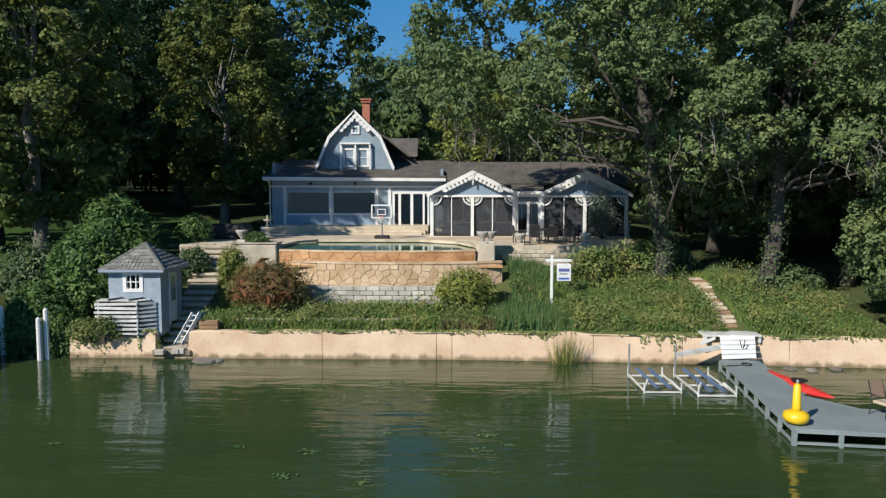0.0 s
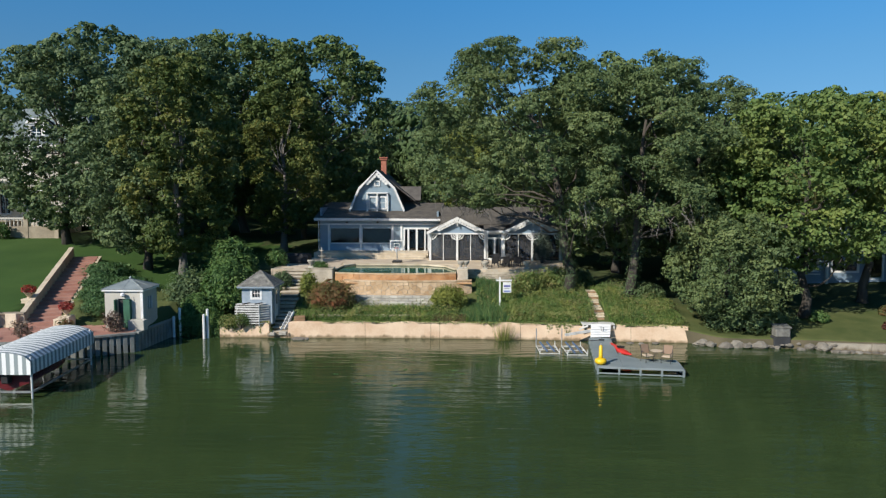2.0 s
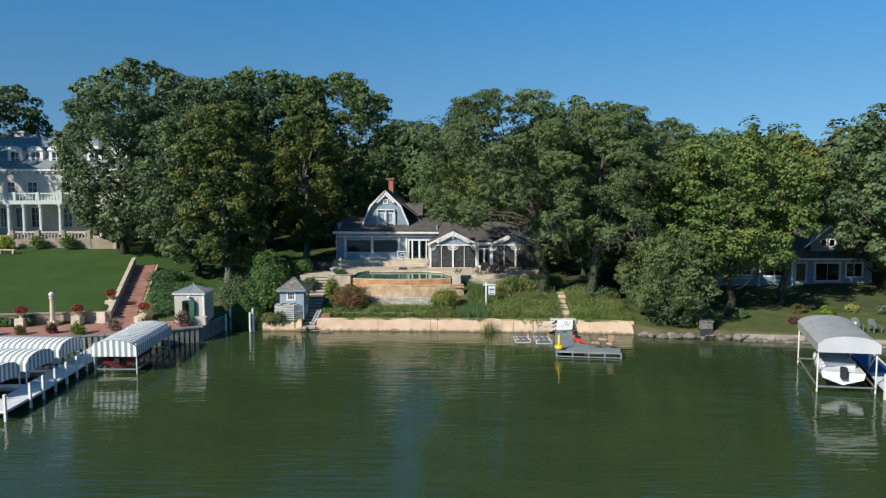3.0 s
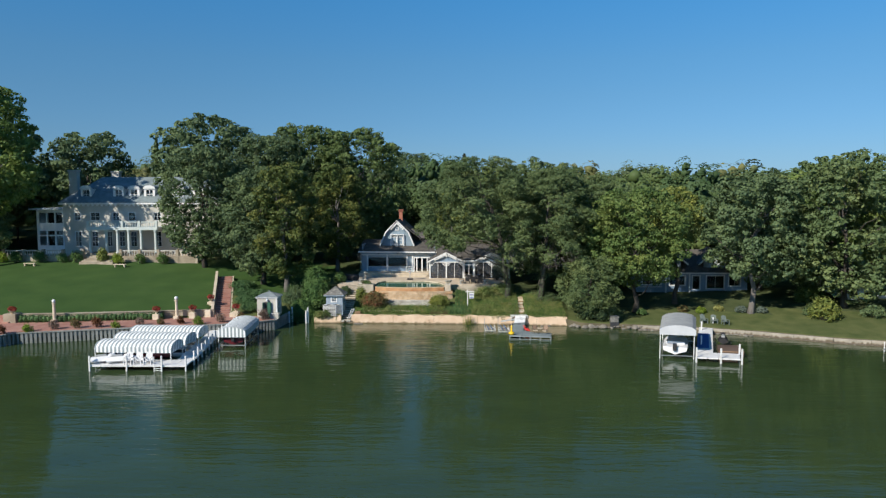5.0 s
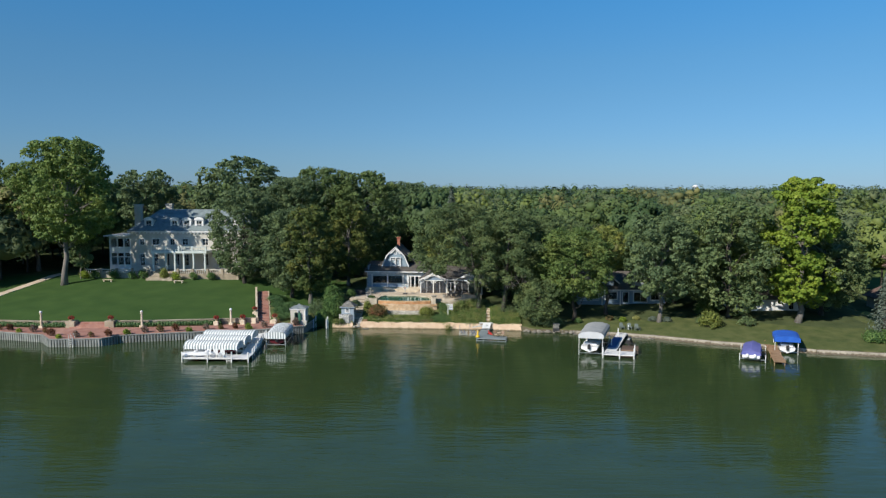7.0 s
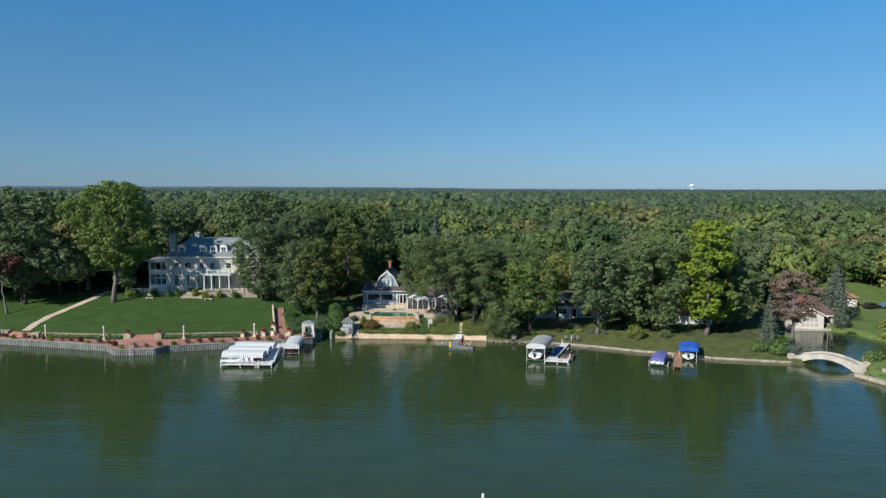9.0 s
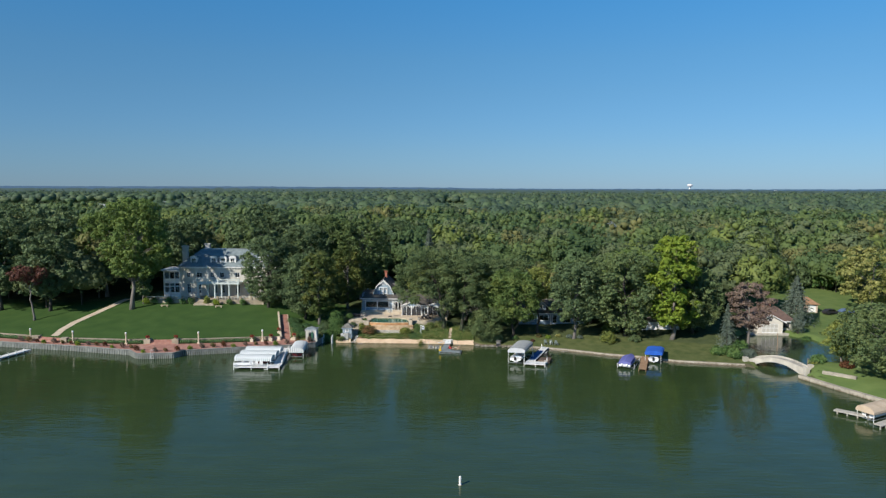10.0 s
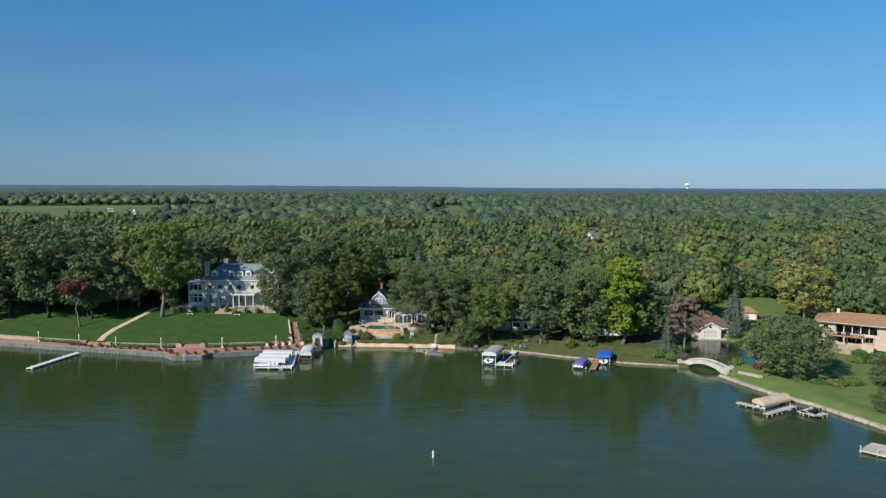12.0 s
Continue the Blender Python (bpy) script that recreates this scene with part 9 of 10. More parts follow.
part("rim", beam((30.95, 7.3, 0.64), (33.4, 6.9, 0.64), 0.1, 0.08), TIMBER, t)


def covered_boat(cx, cy, turn, L, W, mat, label):
    t = thing("covered_boat", (0, 0, 0), label, "boat")
    bm = bmesh.new()
    rings = []
    for k in range(9):
        u = k / 8
        w = W / 2 * (1 - max(0, u - 0.5) ** 2 * 2.4)
        x = -L / 2 + L * u
        h = 0.95 + 0.35 * math.sin(u * math.pi)
        rings.append([bm.verts.new(p) for p in ((x, -w, 0.25), (x, -w * 0.9, h * 0.75), (x, 0, h), (x, w * 0.9, h * 0.75), (x, w, 0.25))])
    for a, b in zip(rings, rings[1:]):
        for i in range(4):
            bm.faces.new((a[i], a[i + 1], b[i + 1], b[i]))
    bm.faces.new(rings[0])
    bm.faces.new(rings[-1][::-1])
    part("cover", bm, mat, t)
    part("hull", box(-L / 2 - 0.05, L / 2 - 1.2, -W / 2 + 0.15, W / 2 - 0.15, -0.25, 0.3, 0.1), HULL, t)
    for y in (-0.5, 0.5):
        part("fender", lathe([(0.1, 0), (0.22, 0.1), (0.22, 0.4), (0.1, 0.5)], (-L / 2 - 0.15, y, -0.05), 9), HULL, t)
    t.matrix_basis = pose(cx, cy, 0.75, 0, 0, turn)
    return t


covered_boat(50.2, 6.6, 66, 7.5, 2.7, VIOLETCANVAS, "motor boat under a fitted violet-blue cover on its lift")
t = thing("boat_lift", (50, 6.5, -1), "white steel lift frame carrying a covered boat", "boat lift")
lift_frame(t, [(47.4, 4.1), (50.6, 2.8), (53.2, 8.9), (50.0, 10.2)], 1.1)
t = thing("pier", (53, 7, 0), "brown timber pier between two boat lifts", "pier")
a0, a1 = Vector((51.9, 1.2, 0)), Vector((56.0, 14.2, 0))
for k in range(16):
    a, b = a0.lerp(a1, k / 16), a0.lerp(a1, (k + 1) / 16 - 0.006)
    part("plank", slab([(a.x - 0.75, a.y + 0.2, 0.55), (a.x + 0.75, a.y - 0.2, 0.55), (b.x + 0.75, b.y - 0.2, 0.55), (b.x - 0.75, b.y + 0.2, 0.55)], 0.08), TIMBER, t)
for u in (0.0, 0.35, 0.7, 0.97):
    for s in (-0.72, 0.72):
        p = a0.lerp(a1, u)
        part("post", tube([(p.x + s, p.y, -1), (p.x + s, p.y, 0.9)], 0.06, 6), TIMBER, t)
t = thing("boat_lift", (56, 10.8, -1), "boat lift under a bright blue canopy", "boat lift")
cc = [(54.2, 8.3), (57.8, 7.6), (59.6, 12.4), (56.0, 13.2)]
arched_canopy(t, cc, 1.9, 2.4, 2.8, BLUECANVAS)
lift_frame(t, [(54.4, 8.5), (57.6, 7.9), (59.3, 12.2), (56.1, 12.9)], 2.4)
boat((56.9, 10.4), 70, 5.4, 2.2, HULL, "small white boat under a bright blue canopy", z=0.6)
shrub("shrub", (51.2, 29.4, 2.0), (2.1, 1.8, 2.7), 3200, 0.2, MAPLE, "clipped round light green bush on the lawn", 501, 16)
for k, (x, y, s, m, lab) in enumerate(((35.5, 26.5, 0.59, LIME, "small yellow-green shrub in the shore garden"), (38.0, 27.0, 0.53, PALELEAF, "pale flowering shrub in the shore garden"), (33.4, 27.5, 0.59, BURNING, "reddish shrub in the shore garden"), (40.66, 26.0, 0.66, SPRUCE, "grey-green low planting bed"), (43.0, 25.2, 0.59, SPRUCE, "grey-green low planting bed"), (31.5, 24.4, 0.4, SCARLET, "red flowers above the shore wall"), (27.5, 26.2, 0.59, SHRUB, "dark green shrub under the maple"), (73.5, 11.5, 1.6, SHRUB, "dense shrubs beside the bridge"), (76.5, 13.5, 1.7, SHRUB, "dense shrubs beside the bridge"), (71.2, 12.5, 1.2, SHRUB, "dense shrubs beside the bridge"), (48.5, 22.6, 1.2, OAKDARK, "dark shrubs under the trees"), (55.4, 21.5, 1.2, OAKDARK, "dark shrubs under the trees"))):
    shrub("shrub", (x, y, height(x, y) - 0.05), (1.3 * s, 1.0 * s, 1.3 * s), 900, 0.2, m, lab, 520 + k, 10)


def stone_bridge():
    t = thing("footbridge", (80, 3, 0), "pale arched concrete footbridge over the channel mouth", "bridge")
    a, b = Vector((75.6, 7.6, 0)), Vector((84.6, -0.6, 0))
    d = (b - a)
    s = Vector((d.y, -d.x, 0)).normalized()
    if s.y > 0:
        s = -s
    n = 16
    for side_off in (0.0, 2.6):
        bm = bmesh.new()
        rows = []
        for k in range(n + 1):
            u = k / n
            top = 0.9 + 1.35 * math.sin(math.pi * u)
            low = -0.4 if u < 0.08 or u > 0.92 else -0.4 + 1.95 * math.sin(math.pi * (u - 0.08) / 0.84) ** 0.75
            p = a + d * u - s * side_off
            rows.append([bm.verts.new((p.x, p.y, low)), bm.verts.new((p.x, p.y, top + 0.25)), bm.verts.new((p.x - s.x * 0.3, p.y - s.y * 0.3, top + 0.25)), bm.verts.new((p.x - s.x * 0.3, p.y - s.y * 0.3, low))])
        for r, q in zip(rows, rows[1:]):
            for i in range(4):
                bm.faces.new((r[i], q[i], q[(i + 1) % 4], r[(i + 1) % 4]))
        bm.faces.new(rows[0])
        bm.faces.new(rows[-1][::-1])
        part("arch_wall", bm, CONCRETE, t)
    for k in range(n):
        u, v = k / n, (k + 1) / n
        p, q = a + d * u - s * 0.3, a + d * v - s * 0.3
        z0, z1 = 0.9 + 1.35 * math.sin(math.pi * u), 0.9 + 1.35 * math.sin(math.pi * v)
        part("deck_slab", slab([(p.x, p.y, z0), (q.x, q.y, z1), (q.x - s.x * 2.3, q.y - s.y * 2.3, z1), (p.x - s.x * 2.3, p.y - s.y * 2.3, z0)], 0.2), CONCRETE, t)
    for p in (a, a - s * 2.75, b, b - s * 2.75):
        part("end_pier", box(p.x - 0.5, p.x + 0.5, p.y - 0.5, p.y + 0.5, -0.4, 1.7, 0.05), CONCRETE, t)
    for u in (0.45, 0.95):
        p = a + d * u - s * 2.7
        z = 0.9 + 1.35 * math.sin(math.pi * u)
        part("lamp_pole", tube([(p.x, p.y, z), (p.x, p.y, z + 5.2 * (1 if u < 0.9 else 0.35))], 0.05, 6), TIMBER, t)
    return t


stone_bridge()


def pond_boathouse():
    h = thing("boathouse", (94, 40, 0.5), "cream boathouse with dark brown hip roof standing at the pond", "boathouse")
    part("footing", box(89.0, 101.0, 37.6, 46.5, -1.2, 0.5), CONCRETE, h)
    part("wall", pierced_wall(90.9, 97.3, 0.5, 3.5, 38.0, 0.25, [(92.0, 96.2, 0.55, 3.0)]), CREAM, h)
    d = part("boat_door", box(92.0, 96.2, 38.1, 38.2, 0.55, 3.0), WHITE, h)
    for k in range(4):
        part("door_panel", box(92.15 + k * 1.02, 93.0 + k * 1.02, 38.06, 38.098, 0.8, 1.75), LIMEWASH, d)
        part("door_panel", box(92.15 + k * 1.02, 93.0 + k * 1.02, 38.06, 38.098, 1.95, 2.8), LIMEWASH, d)
    part("gable_wall", prism([(90.9, 3.5), (97.3, 3.5), (94.1, 5.2)], "y", 38.0, 38.25), CREAM, h)
    # flat near-black panel, interior darkness put into its colour
    part("gable_window", box(93.7, 94.5, 37.95, 37.998, 3.7, 4.3), DARKROOM, h)
    part("wall", box(89.4, 100.6, 40.0, 46.2, 0.5, 3.5), LIMEWASH, h)
    for q in (-1, 1):
        e = [(94.1 + q * 3.9, 37.5, 3.35), (94.1, 37.5, 5.45), (94.1, 43.0, 5.45), (94.1 + q * 3.9, 43.0, 3.35)]
        part("roof", slab(e if q < 0 else e[::-1], 0.15), BROWNTILE, h)
        part("bargeboard", beam((94.1 + q * 3.9, 37.45, 3.3), (94.1, 37.45, 5.4), 0.06, 0.25), WHITE, h)
    c = [(88.6, 39.3, 3.4), (101.4, 39.3, 3.4), (101.4, 47.0, 3.4), (88.6, 47.0, 3.4)]
    top = [(92.2, 42.9, 6.6), (97.8, 42.9, 6.6), (97.8, 43.4, 6.6), (92.2, 43.4, 6.6)]
    for k in range(4):
        part("roof", slab([c[k], c[(k + 1) % 4], top[(k + 1) % 4], top[k]], 0.15), BROWNTILE, h)
    part("fascia", box(97.6, 101.4, 39.25, 39.3, 3.2, 3.42), WHITE, h)
    part("cupola", box(93.6, 95.8, 42.2, 44.1, 6.3, 7.4), BRICK, h)
    part("cupola_roof", lathe([(1.8, 0), (0.05, 0.8)], (94.7, 43.15, 7.4), 4), BROWNTILE, h)
    part("side_window", box(98.4, 99.8, 39.95, 39.998, 1.6, 2.9), DARKROOM, h)
    return h


def tiled_house():
    """Built with its front along x, then turned towards the lake."""
    h = thing("house", (0, 0, 0), "tan stucco house with brown-orange tile roof and dark balcony", "house")
    holes = [(1.2, 2.6, 6.6, 8.0), (4.2, 14.2, 6.0, 8.4), (16.0, 17.6, 6.5, 8.0), (5.0, 13.4, 3.4, 5.4)]
    part("wall", pierced_wall(0, 21, 2.2, 9.0, 0, 0.25, holes), TANSTUCCO, h)
    for q in (holes[0], holes[2]):
        window(h, *q, 0, 2, 1, 0.1)
    for k in range(5):
        window(h, 4.3 + k * 1.96, 6.2 + k * 1.96, 6.0, 8.35, 0.3, 1, 1, 0.09, name="sliding_door")
    for k in range(4):
        window(h, 5.1 + k * 2.06, 7.1 + k * 2.06, 3.4, 5.4, 0.6, 2, 1, 0.09, name="sliding_door")
    for x in (0, 20.75):
        part("wall", box(x, x + 0.25, 0.25, 11, 2.2, 9.0), TANSTUCCO, h)
    part("wall", box(0.25, 20.75, 10.75, 11, 2.2, 9.0), TANSTUCCO, h)
    part("dark_inner_wall", box(0.3, 20.7, 3.0, 3.1, 2.2, 8.9), DARKROOM, h)
    part("floor_slab", box(0.3, 20.7, 0.7, 3.0, 5.5, 5.8), DARKROOM, h)
    part("balcony_floor", box(1.8, 11.0, -2.6, -0.003, 5.45, 5.75), TIMBER, h)
    rail = part("balcony_rail", box(1.8, 11.0, -2.62, -2.5, 6.65, 6.78), DARKTIMBER, h)
    for k in range(31):
        part("baluster", box(1.9 + k * 0.3, 1.98 + k * 0.3, -2.6, -2.54, 5.75, 6.65), DARKTIMBER, rail)
    for x in (2.0, 6.5, 10.8):
        part("balcony_post", box(x - 0.18, x + 0.18, -2.5, -2.14, 2.0, 5.45), TANSTUCCO, h)
    part("garden_wall", box(2.4, 10.6, -4.0, -3.65, 1.2, 3.7), OLDSTONE, h)
    part("garden_wall", box(10.7, 13.4, -5.2, -2.9, 1.0, 4.6), TANSTUCCO, h)
    part("garden_wall", box(3.6, 10.6, -6.2, -5.85, 0.6, 2.5), OLDSTONE, h)
    e = 1.2
    c = [(-e, -e, 8.9), (21 + e, -e, 8.9), (21 + e, 11 + e, 8.9), (-e, 11 + e, 8.9)]
    top = [(5.6, 5.4, 11.0), (15.4, 5.4, 11.0), (15.4, 5.6, 11.0), (5.6, 5.6, 11.0)]
    for k in range(4):
        part("roof", slab([c[k], c[(k + 1) % 4], top[(k + 1) % 4], top[k]], 0.2), TILE, h)
    part("fascia", box(-e, 21 + e, -e - 0.05, -e, 8.72, 8.92), TANSTUCCO, h)
    part("soffit", box(-e, 21 + e, -e, 0, 8.62, 8.66), TIMBER, h)
    part("chimney", box(4.0, 4.8, 5.0, 5.8, 9.8, 11.8), LIMEWASH, h)
    for k in range(4):
        part("deck_furniture", box(2.8 + k * 2.0, 3.8 + k * 2.0, -2.0, -1.2, 5.76, 6.5, 0.08), (WHITE, BLACK, MAROON)[k % 3], h)
    h.matrix_basis = pose(117.6, 21.6, 0.6, 0, 0, -32)
    return h


def cottage():
    h = thing("cottage", (0, 0, 0), "small cottage with a red tile roof on the far lawn", "house")
    part("wall", pierced_wall(-2.9, 2.9, -0.3, 2.4, 0, 0.2, [(-2.2, -1.0, 0.9, 1.9), (0.4, 2.4, 0.0, 2.0)]), TANSTUCCO, h)
    part("garage_door", box(0.4, 2.4, 0.05, 0.1, 0.0, 2.0), WHITE, h)
    window(h, -2.2, -1.0, 0.9, 1.9, 0, 2, 1, 0.08)
    part("wall", box(-2.9, 2.9, 0.3, 5, -0.3, 2.3), TANSTUCCO, h)
    c = [(-3.4, -0.5, 2.35), (3.4, -0.5, 2.35), (3.4, 5.5, 2.35), (-3.4, 5.5, 2.35)]
    top = [(-0.9, 2.4, 4.1), (0.9, 2.4, 4.1), (0.9, 2.5, 4.1), (-0.9, 2.5, 4.1)]
    for k in range(4):
        part("roof", slab([c[k], c[(k + 1) % 4], top[(k + 1) % 4], top[k]], 0.15), TILE, h)
    h.matrix_basis = pose(114.2, 60.2, height(114.2, 60.2), 0, 0, -8)
    return h


def parked_car(x, y, turn, mat, label):
    t = thing("car", (0, 0, 0), label, "car", "cars by the cottage")
    part("body", prism([(-2.2, 0.35), (2.2, 0.35), (2.2, 0.8), (1.2, 0.95), (0.7, 1.42), (-1.1, 1.45), (-1.9, 0.98), (-2.2, 0.9)], "y", -0.85, 0.85), mat, t)
    part("side_glass", prism([(-1.5, 1.0), (1.0, 1.0), (0.62, 1.36), (-1.05, 1.38)], "y", -0.87, 0.87), GLASS, t)
    for wx in (-1.4, 1.4):
        for wy in (-0.8, 0.8):
            bm = bmesh.new()
            bmesh.ops.create_cone(bm, cap_ends=True, segments=14, radius1=0.33, radius2=0.33, depth=0.22, matrix=Matrix.Translation((wx, wy, 0.33)) @ Matrix.Rotation(radians(90), 4, "X"))
            part("wheel", bm, BLACK, t)
    t.matrix_basis = pose(x, y, height(x, y), 0, 0, turn)
    return t


pond_boathouse()
tiled_house()
cottage()
parked_car(119.8, 58.0, 15, BLACK, "dark car parked beside the cottage")
parked_car(124.6, 58.4, 10, CARPET, "dark blue car parked on the far drive")


def conifer(name, x, y, tall, wide, mat, label, seed, bare=1.0, n=5200, leaf=0.4):
    """Whorls of drooping boughs on a straight trunk."""
    rng = np.random.default_rng(seed)
    z = height(x, y)
    t = thing(name, (x, y, z - 0.1), label, "conifer")
    part("trunk", tube([(x, y, z - 0.2), (x, y, z + tall)], [0.04 + tall * 0.014, 0.03], 7), BARK, t)
    u = rng.random(n) ** 0.75
    h = bare + (tall - bare) * u
    tier = np.floor(u * 13) / 13
    r = wide * (1.04 - u) * (0.45 + 0.6 * (1 - (u * 13 - np.floor(u * 13)))) * rng.random(n) ** 0.4
    a = rng.uniform(0, math.tau, n) + tier * 5
    a = a + 0.25 * np.sin(a * 6)
    c = np.stack([x + np.cos(a) * r, y + np.sin(a) * r, z + h - r * 0.22], 1)
    nn = np.stack([np.cos(a) * 0.5, np.sin(a) * 0.5, np.full(n, 0.8)], 1) + rng.normal(size=(n, 3)) * 0.35
    nn /= np.linalg.norm(nn, axis=1)[:, None]
    v, f = leaf_quads(c, nn, leaf, rng, 0.45)
    mesh_from("needles_crown", v, f, mat, t)
    return t


pine = broadleaf("pine_tree", 15.6, 4.9, 4.2, 6500, 0.32, PURPLE, GREYBARK, 601, "reddish-brown sparse pine beside the footbridge", lobes=66, lobe=0.17, flat=0.4, category="conifer", clump=0.7, each=16)
plant(pine, [(78.6, 14.0, 0, 1.0)])
conifer("spruce_tree", 74.2, 14.6, 10.5, 3.2, SPRUCE, "grey-green spruce at the foot of a brown pine", 606, 0.4, 5000, 0.4)
conifer("spruce_tree", 104.2, 46.0, 13.2, 6.4, SPRUCE, "blue-grey spruce beside the boathouse", 602, 0.6, 8000, 0.55)
conifer("spruce_tree", -17.5, 60.0, 23.0, 5.5, OAKDARK, "tall dark spruce behind the house", 603, 5.0, 7000, 0.55)
conifer("spruce_tree", -57.5, 72.0, 22.0, 3.8, OAKDARK, "dark pointed spruce behind the mansion", 604, 3.0, 5000, 0.5)
conifer("spruce_tree", 4.0, 78.0, 20.0, 4.5, SPRUCE, "blue-grey spruce rising above the woods", 605, 4.0, 5000, 0.6)

for k, (x, y, r, h, mat, lab) in enumerate((
        (115.0, 13.4, 1.8, 1.9, SHRUB, "rounded green shrub below the terrace of a tiled house"), (123.0, 11.0, 1.8, 1.6, SHRUB, "rounded green shrub below the terrace of a tiled house"), (121.5, 7.6, 2.2, 2.2, SHRUB, "rounded green shrub below the terrace of a tiled house"), (125.2, 6.8, 2.4, 2.0, SHRUB, "rounded green shrub below the terrace of a tiled house"),
        (129.0, 5.6, 2.6, 2.6, OAKDARK, "dark green shrub below the terrace of a tiled house"), (118.4, 4.0, 2.0, 1.4, COVER, "low mixed planting on the far lawn"), (122.6, 2.6, 2.6, 1.3, SHRUB, "low clipped hedge on the far lawn"),
        (127.4, 1.6, 2.6, 1.3, SHRUB, "low clipped hedge on the far lawn"), (117.6, -8.2, 1.7, 3.6, RUST, "small rust-red ornamental tree on the far lawn"), (107.0, -14.8, 2.9, 1.2, SHRUB, "low clipped hedge on the far lawn"),
        (103.4, -15.4, 2.6, 1.2, COVER, "low rusty border planting on the far lawn"), (99.6, -13.6, 2.4, 1.1, SHRUB, "low clipped hedge on the far lawn"), (89.6, 5.4, 1.7, 3.2, YELLOWING, "yellow-green shrub at the end of the footbridge"),
        (87.6, 0.6, 1.6, 1.5, SHRUB, "green shrub at the end of the footbridge"), (91.0, -3.6, 1.5, 1.2, RUST, "rusty low shrub on the far lawn"), (74.0, 9.6, 1.9, 2.0, SHRUB, "dark green shrub at the foot of a spruce"), (76.8, 9.4, 1.7, 1.7, SPRUCE, "grey-green juniper beside the footbridge"),
        (71.0, 11.6, 1.5, 1.4, SHRUB, "dark green shrub on the shore lawn"), (49.0, 21.2, 2.0, 2.7, YELLOWING, "rounded yellow-green bush on the shore lawn"), (101.0, 33.0, 1.4, 1.6, SHRUB, "green shrub beside the pond boathouse"), (100.4, 36.6, 1.9, 4.6, SPRUCE, "grey-green upright juniper beside the boathouse"),
        (121.0, 93.5, 4.2, 6.5, SHRUB, "tall dark bushes closing the far lawn"), (128.0, 95.5, 4.4, 7.5, OAKDARK, "tall dark bushes closing the far lawn"), (136.0, 94.0, 4.2, 6.0, SHRUB, "tall dark bushes closing the far lawn"), (144.0, 92.0, 4.6, 7.0, OAKDARK, "tall dark bushes closing the far lawn"), (114.0, 91.0, 4.0, 7.0, OAKDARK, "tall dark bushes closing the far lawn"))):
    shrub("shrub", (x, y, height(x, y) - 0.1), (r, r * 0.85, h), 1300, 0.30, mat, lab, 700 + k, 14)

t = thing("garden_wall", (87, -6.5, 0.6), "low pale stacked stone garden wall near the footbridge", "wall")
for k in range(6):
    for row in range(2):
        a, b = Vector((85.8 + k * 0.62, -4.6 - k * 0.86, 0)), Vector((86.4 + k * 0.62, -5.44 - k * 0.86, 0))
        z = 0.1 + 0.32 * row + height(a.x, a.y)
        part("stone", beam((a.x, a.y, z), (b.x, b.y, z), 0.5, 0.3), SHOREWALL, t)
# docks on the far shore
t = thing("pier", (85, -28, 0), "grey weathered dock with slips on the far shore", "pier")
for pa, pb, w in (((77.9, -24.2), (81.2, -27.4), 1.5), ((80.6, -31.9), (89.0, -26.4), 1.3), ((88.4, -30.6), (97.2, -24.2), 1.4), ((88.3, -29.6), (90.4, -32.6), 1.2), ((90.4, -32.6), (93.0, -31.0), 1.2)):
    pa, pb = Vector((*pa, 0.5)), Vector((*pb, 0.5))
    n = max(1, round((pb - pa).length / 1.6))
    for k in range(n):
        part("deck_section", beam(pa.lerp(pb, k / n), pa.lerp(pb, (k + 1) / n - 0.008), w, 0.16), CONCRETE, t)
    for k in range(n + 1):
        p = pa.lerp(pb, k / n)
        part("post", box(p.x - 0.08, p.x + 0.08, p.y - w * 0.5 - 0.1, p.y - w * 0.5 + 0.06, -1, 0.75), CONCRETE, t)
t = thing("boat_lift", (84, -26, -1), "boat lift under a tan canopy on the far shore", "boat lift")
arched_canopy(t, [(80.0, -26.6), (81.3, -29.6), (88.9, -25.2), (87.6, -22.4)], 1.3, 1.7, 2.45, TANCANVAS)
lift_frame(t, [(80.2, -26.8), (81.4, -29.4), (88.6, -25.2), (87.5, -22.6)], 1.7)
boat((84.2, -26.2), 30, 6.5, 2.2, HULL, "white boat under a tan canopy", z=0.55)
jet_ski((86.4, -30.4, 0.3), 30, BLACK, "dark watercraft on a lift at the grey dock")
jet_ski((91.2, -29.6, 0.3), 30, BLACK, "dark watercraft on a lift at the grey dock")
t = thing("pier", (91, -52, 0), "grey dock with pale decking on the far shore", "pier")
part("deck_section", slab([(88.8, -50.6, 0.5), (92.8, -54.2, 0.5), (97.0, -50.0, 0.5), (93.0, -47.0, 0.5)], 0.25), CONCRETE, t)
for x, y in ((89.0, -50.6), (92.8, -54.0), (91.0, -52.2), (95, -51.8)):
    part("post", box(x - 0.1, x + 0.1, y - 0.1, y + 0.1, -1, 1.3), CONCRETE, t)

# a white mooring marker out on the lake
t = thing("channel_marker", (14.23, -54.9, -0.5), "white channel marker post floating on the lake", "marker buoy")
part("mast", lathe([(0.16, 0), (0.16, 1.5), (0.1, 1.58)], (14.23, -54.9, -0.4), 10), WHITE, t)
part("collar", lathe([(0.2, 0), (0.24, 0.1), (0.2, 0.2)], (14.23, -54.9, -0.08), 10), CONCRETE, t)

# things far off
t = thing("water_tower", (1509, 4480, 10), "white water tower on the horizon", "water tower")
part("tank", lathe([(6, 26), (16, 31), (19, 38), (15, 44), (5, 47)], (1509, 4480, 8), 16), WHITE, t)
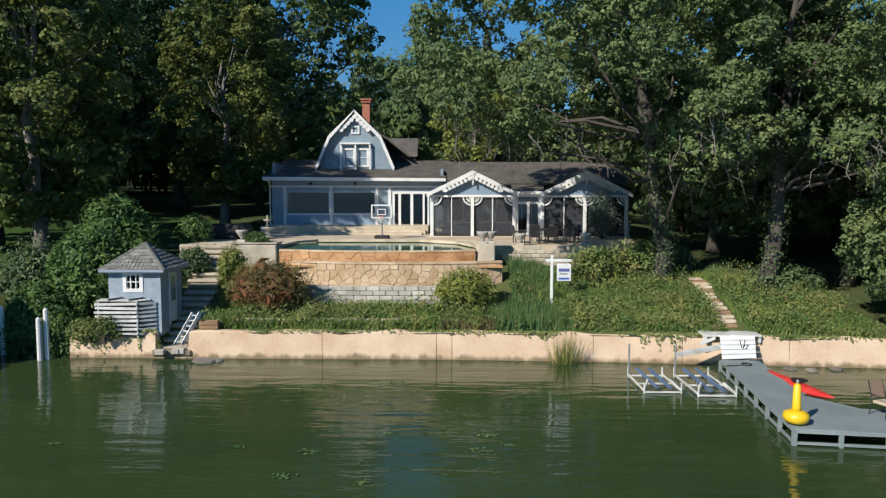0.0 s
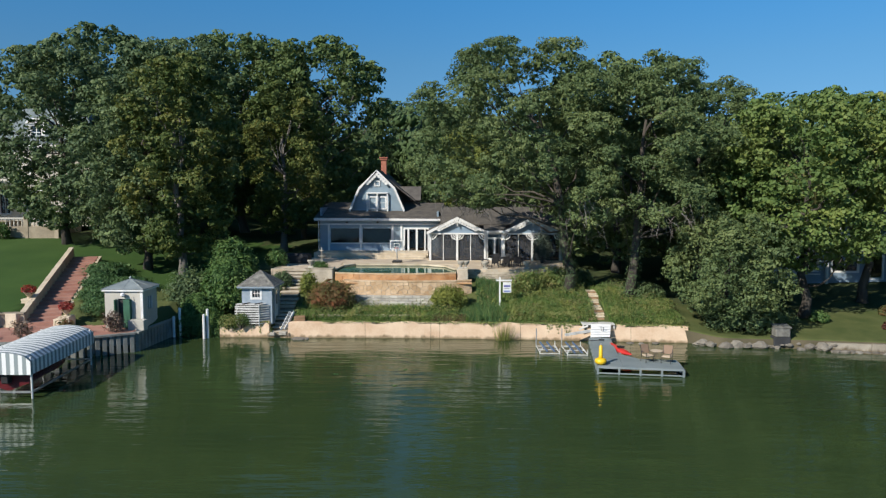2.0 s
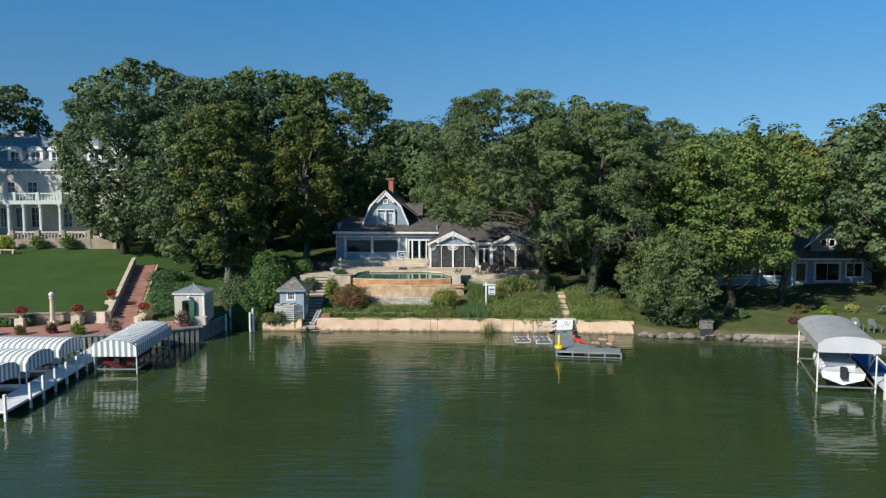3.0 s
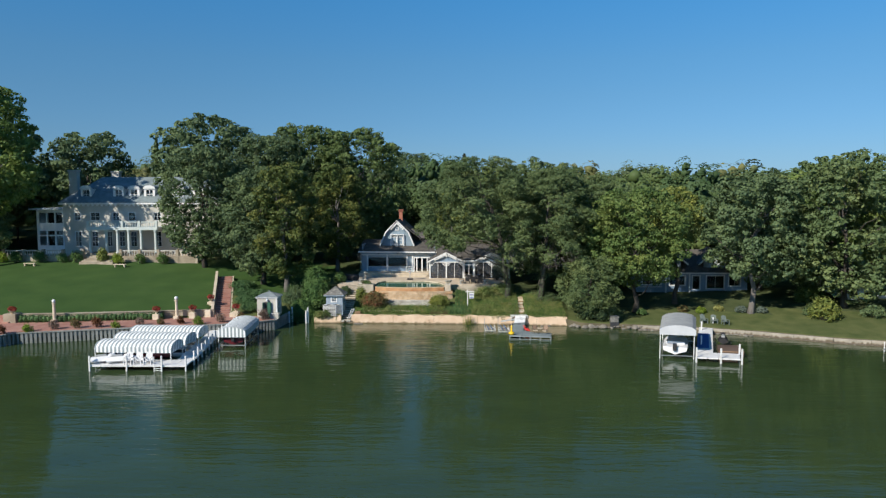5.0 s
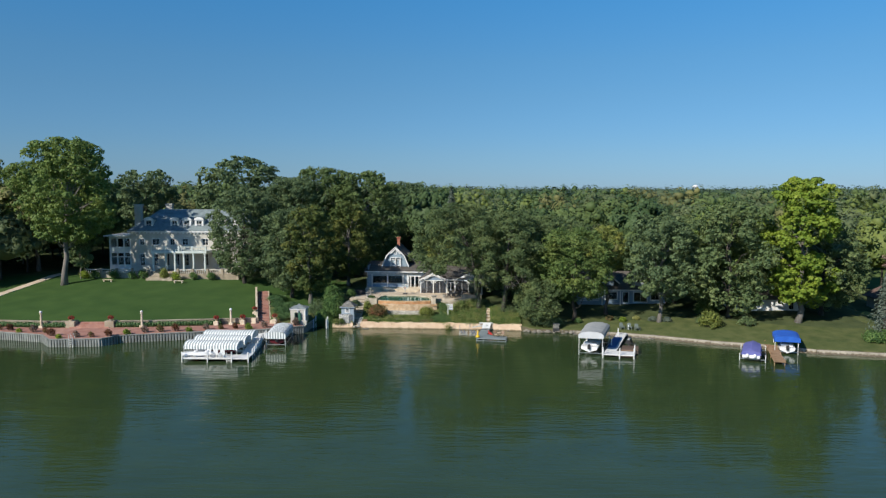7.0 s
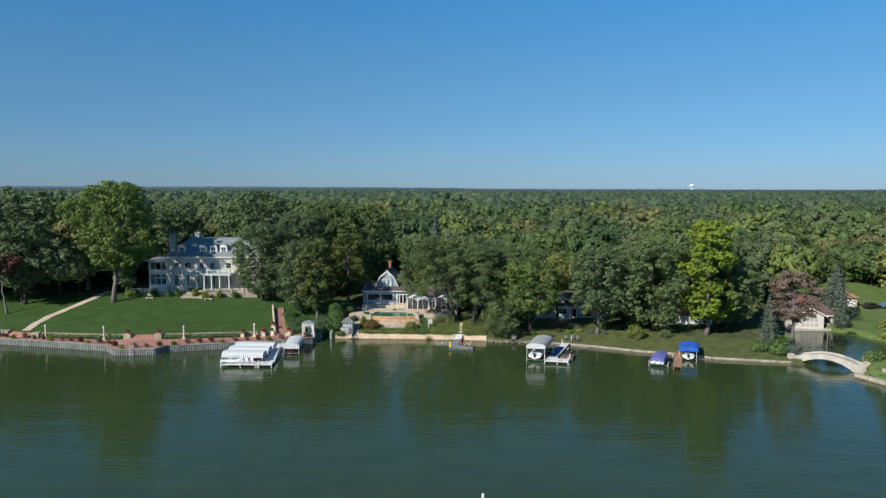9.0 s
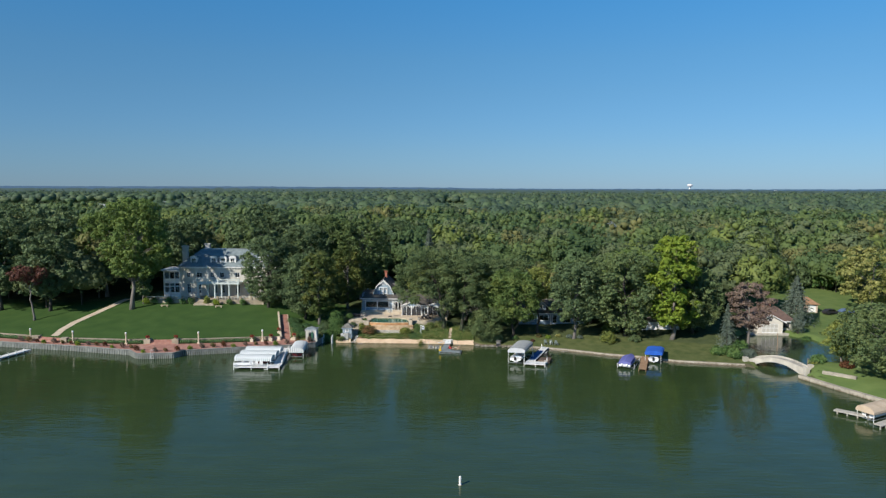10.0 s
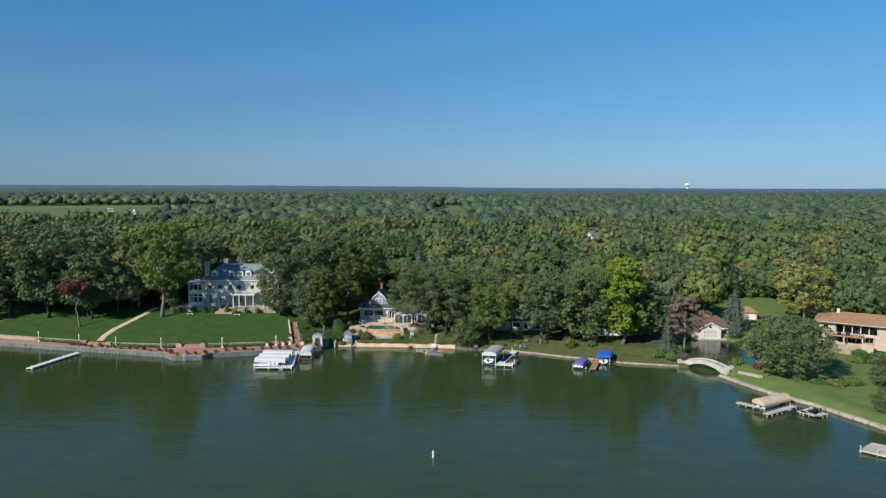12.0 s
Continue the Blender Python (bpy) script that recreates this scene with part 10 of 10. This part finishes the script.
part("stem", lathe([(7, 0), (5, 27)], (1509, 4480, 8), 10), WHITE, t)


def far_house(x, y, s, turn, label):
    t = thing("farmhouse", (0, 0, 0), label, "house", "white houses in the woods")
    part("wall", box(-4 * s, 4 * s, -3 * s, 3 * s, 0, 9 * s), WHITE, t)
    part("gable_wall", prism([(-3 * s, 9 * s), (3 * s, 9 * s), (0, 12 * s)], "x", -4 * s, 4 * s), WHITE, t)
    part("roof", slab([(-4.3 * s, -3.3 * s, 8.9 * s), (4.3 * s, -3.3 * s, 8.9 * s), (4.3 * s, 0, 12.2 * s), (-4.3 * s, 0, 12.2 * s)], 0.2), CANVAS, t)
    part("roof", slab([(-4.3 * s, 0, 12.2 * s), (4.3 * s, 0, 12.2 * s), (4.3 * s, 3.3 * s, 8.9 * s), (-4.3 * s, 3.3 * s, 8.9 * s)], 0.2), CANVAS, t)
    t.matrix_basis = pose(x, y, height(x, y), 0, 0, turn)
    return t


far_house(97, 250, 1.05, 60, "white gabled house among the treetops")
far_house(-92, 400, 1.0, 10, "white farmhouse beyond the woods")
far_house(-300, 690, 1.0, 0, "pale farm building beside open fields")
far_house(-330, 660, 1.0, 30, "pale farm building beside open fields")


for x, y, s_, turn in ((-905, 2050, 1.25, 15), (-885, 2040, 1.2, 40), (62, 1760, 1.25, 10), (215, 2050, 1.25, 30), (560, 2300, 1.3, 0), (1120, 2350, 1.35, 20), (1310, 2400, 1.35, 50), (-395, 640, 0.8, 20), (-372, 655, 0.7, 70), (-110, 352, 0.62, 35)):
    far_house(x, y, s_, turn, "small pale building far off among the woods")


def garden_chair():
    t = thing("garden_chair", (0, 0, 0), "weathered grey-green slatted wooden garden chair facing the lake", "chair", "chairs on the shore lawn")
    for k in range(5):
        x = -0.26 + k * 0.13
        part("back_slat", slab([(x - 0.055, 0.12, 0.32), (x + 0.055, 0.12, 0.32), (x + 0.07, 0.5, 1.1 - abs(k - 2) * 0.05), (x - 0.07, 0.5, 1.1 - abs(k - 2) * 0.05)], 0.02), SPRUCEPAINT, t)
    for k in range(4):
        part("seat_slat", box(-0.28, 0.28, -0.42 + k * 0.14, -0.31 + k * 0.14, 0.40 - k * 0.03, 0.42 - k * 0.03), SPRUCEPAINT, t)
    for x in (-0.34, 0.34):
        part("armrest", box(x - 0.07, x + 0.07, -0.45, 0.32, 0.58, 0.61), SPRUCEPAINT, t)
        part("leg", box(x - 0.04, x + 0.04, -0.42, -0.34, 0.0, 0.58), SPRUCEPAINT, t)
        part("leg", box(x - 0.04, x + 0.04, 0.2, 0.28, 0.0, 0.58), SPRUCEPAINT, t)
    return t


settle(garden_chair(), [pose(x, y, height(x, y), 0, 0, r) for x, y, r in ((34.4, 22.2, 10), (35.6, 21.9, -5), (36.8, 21.4, 8))])
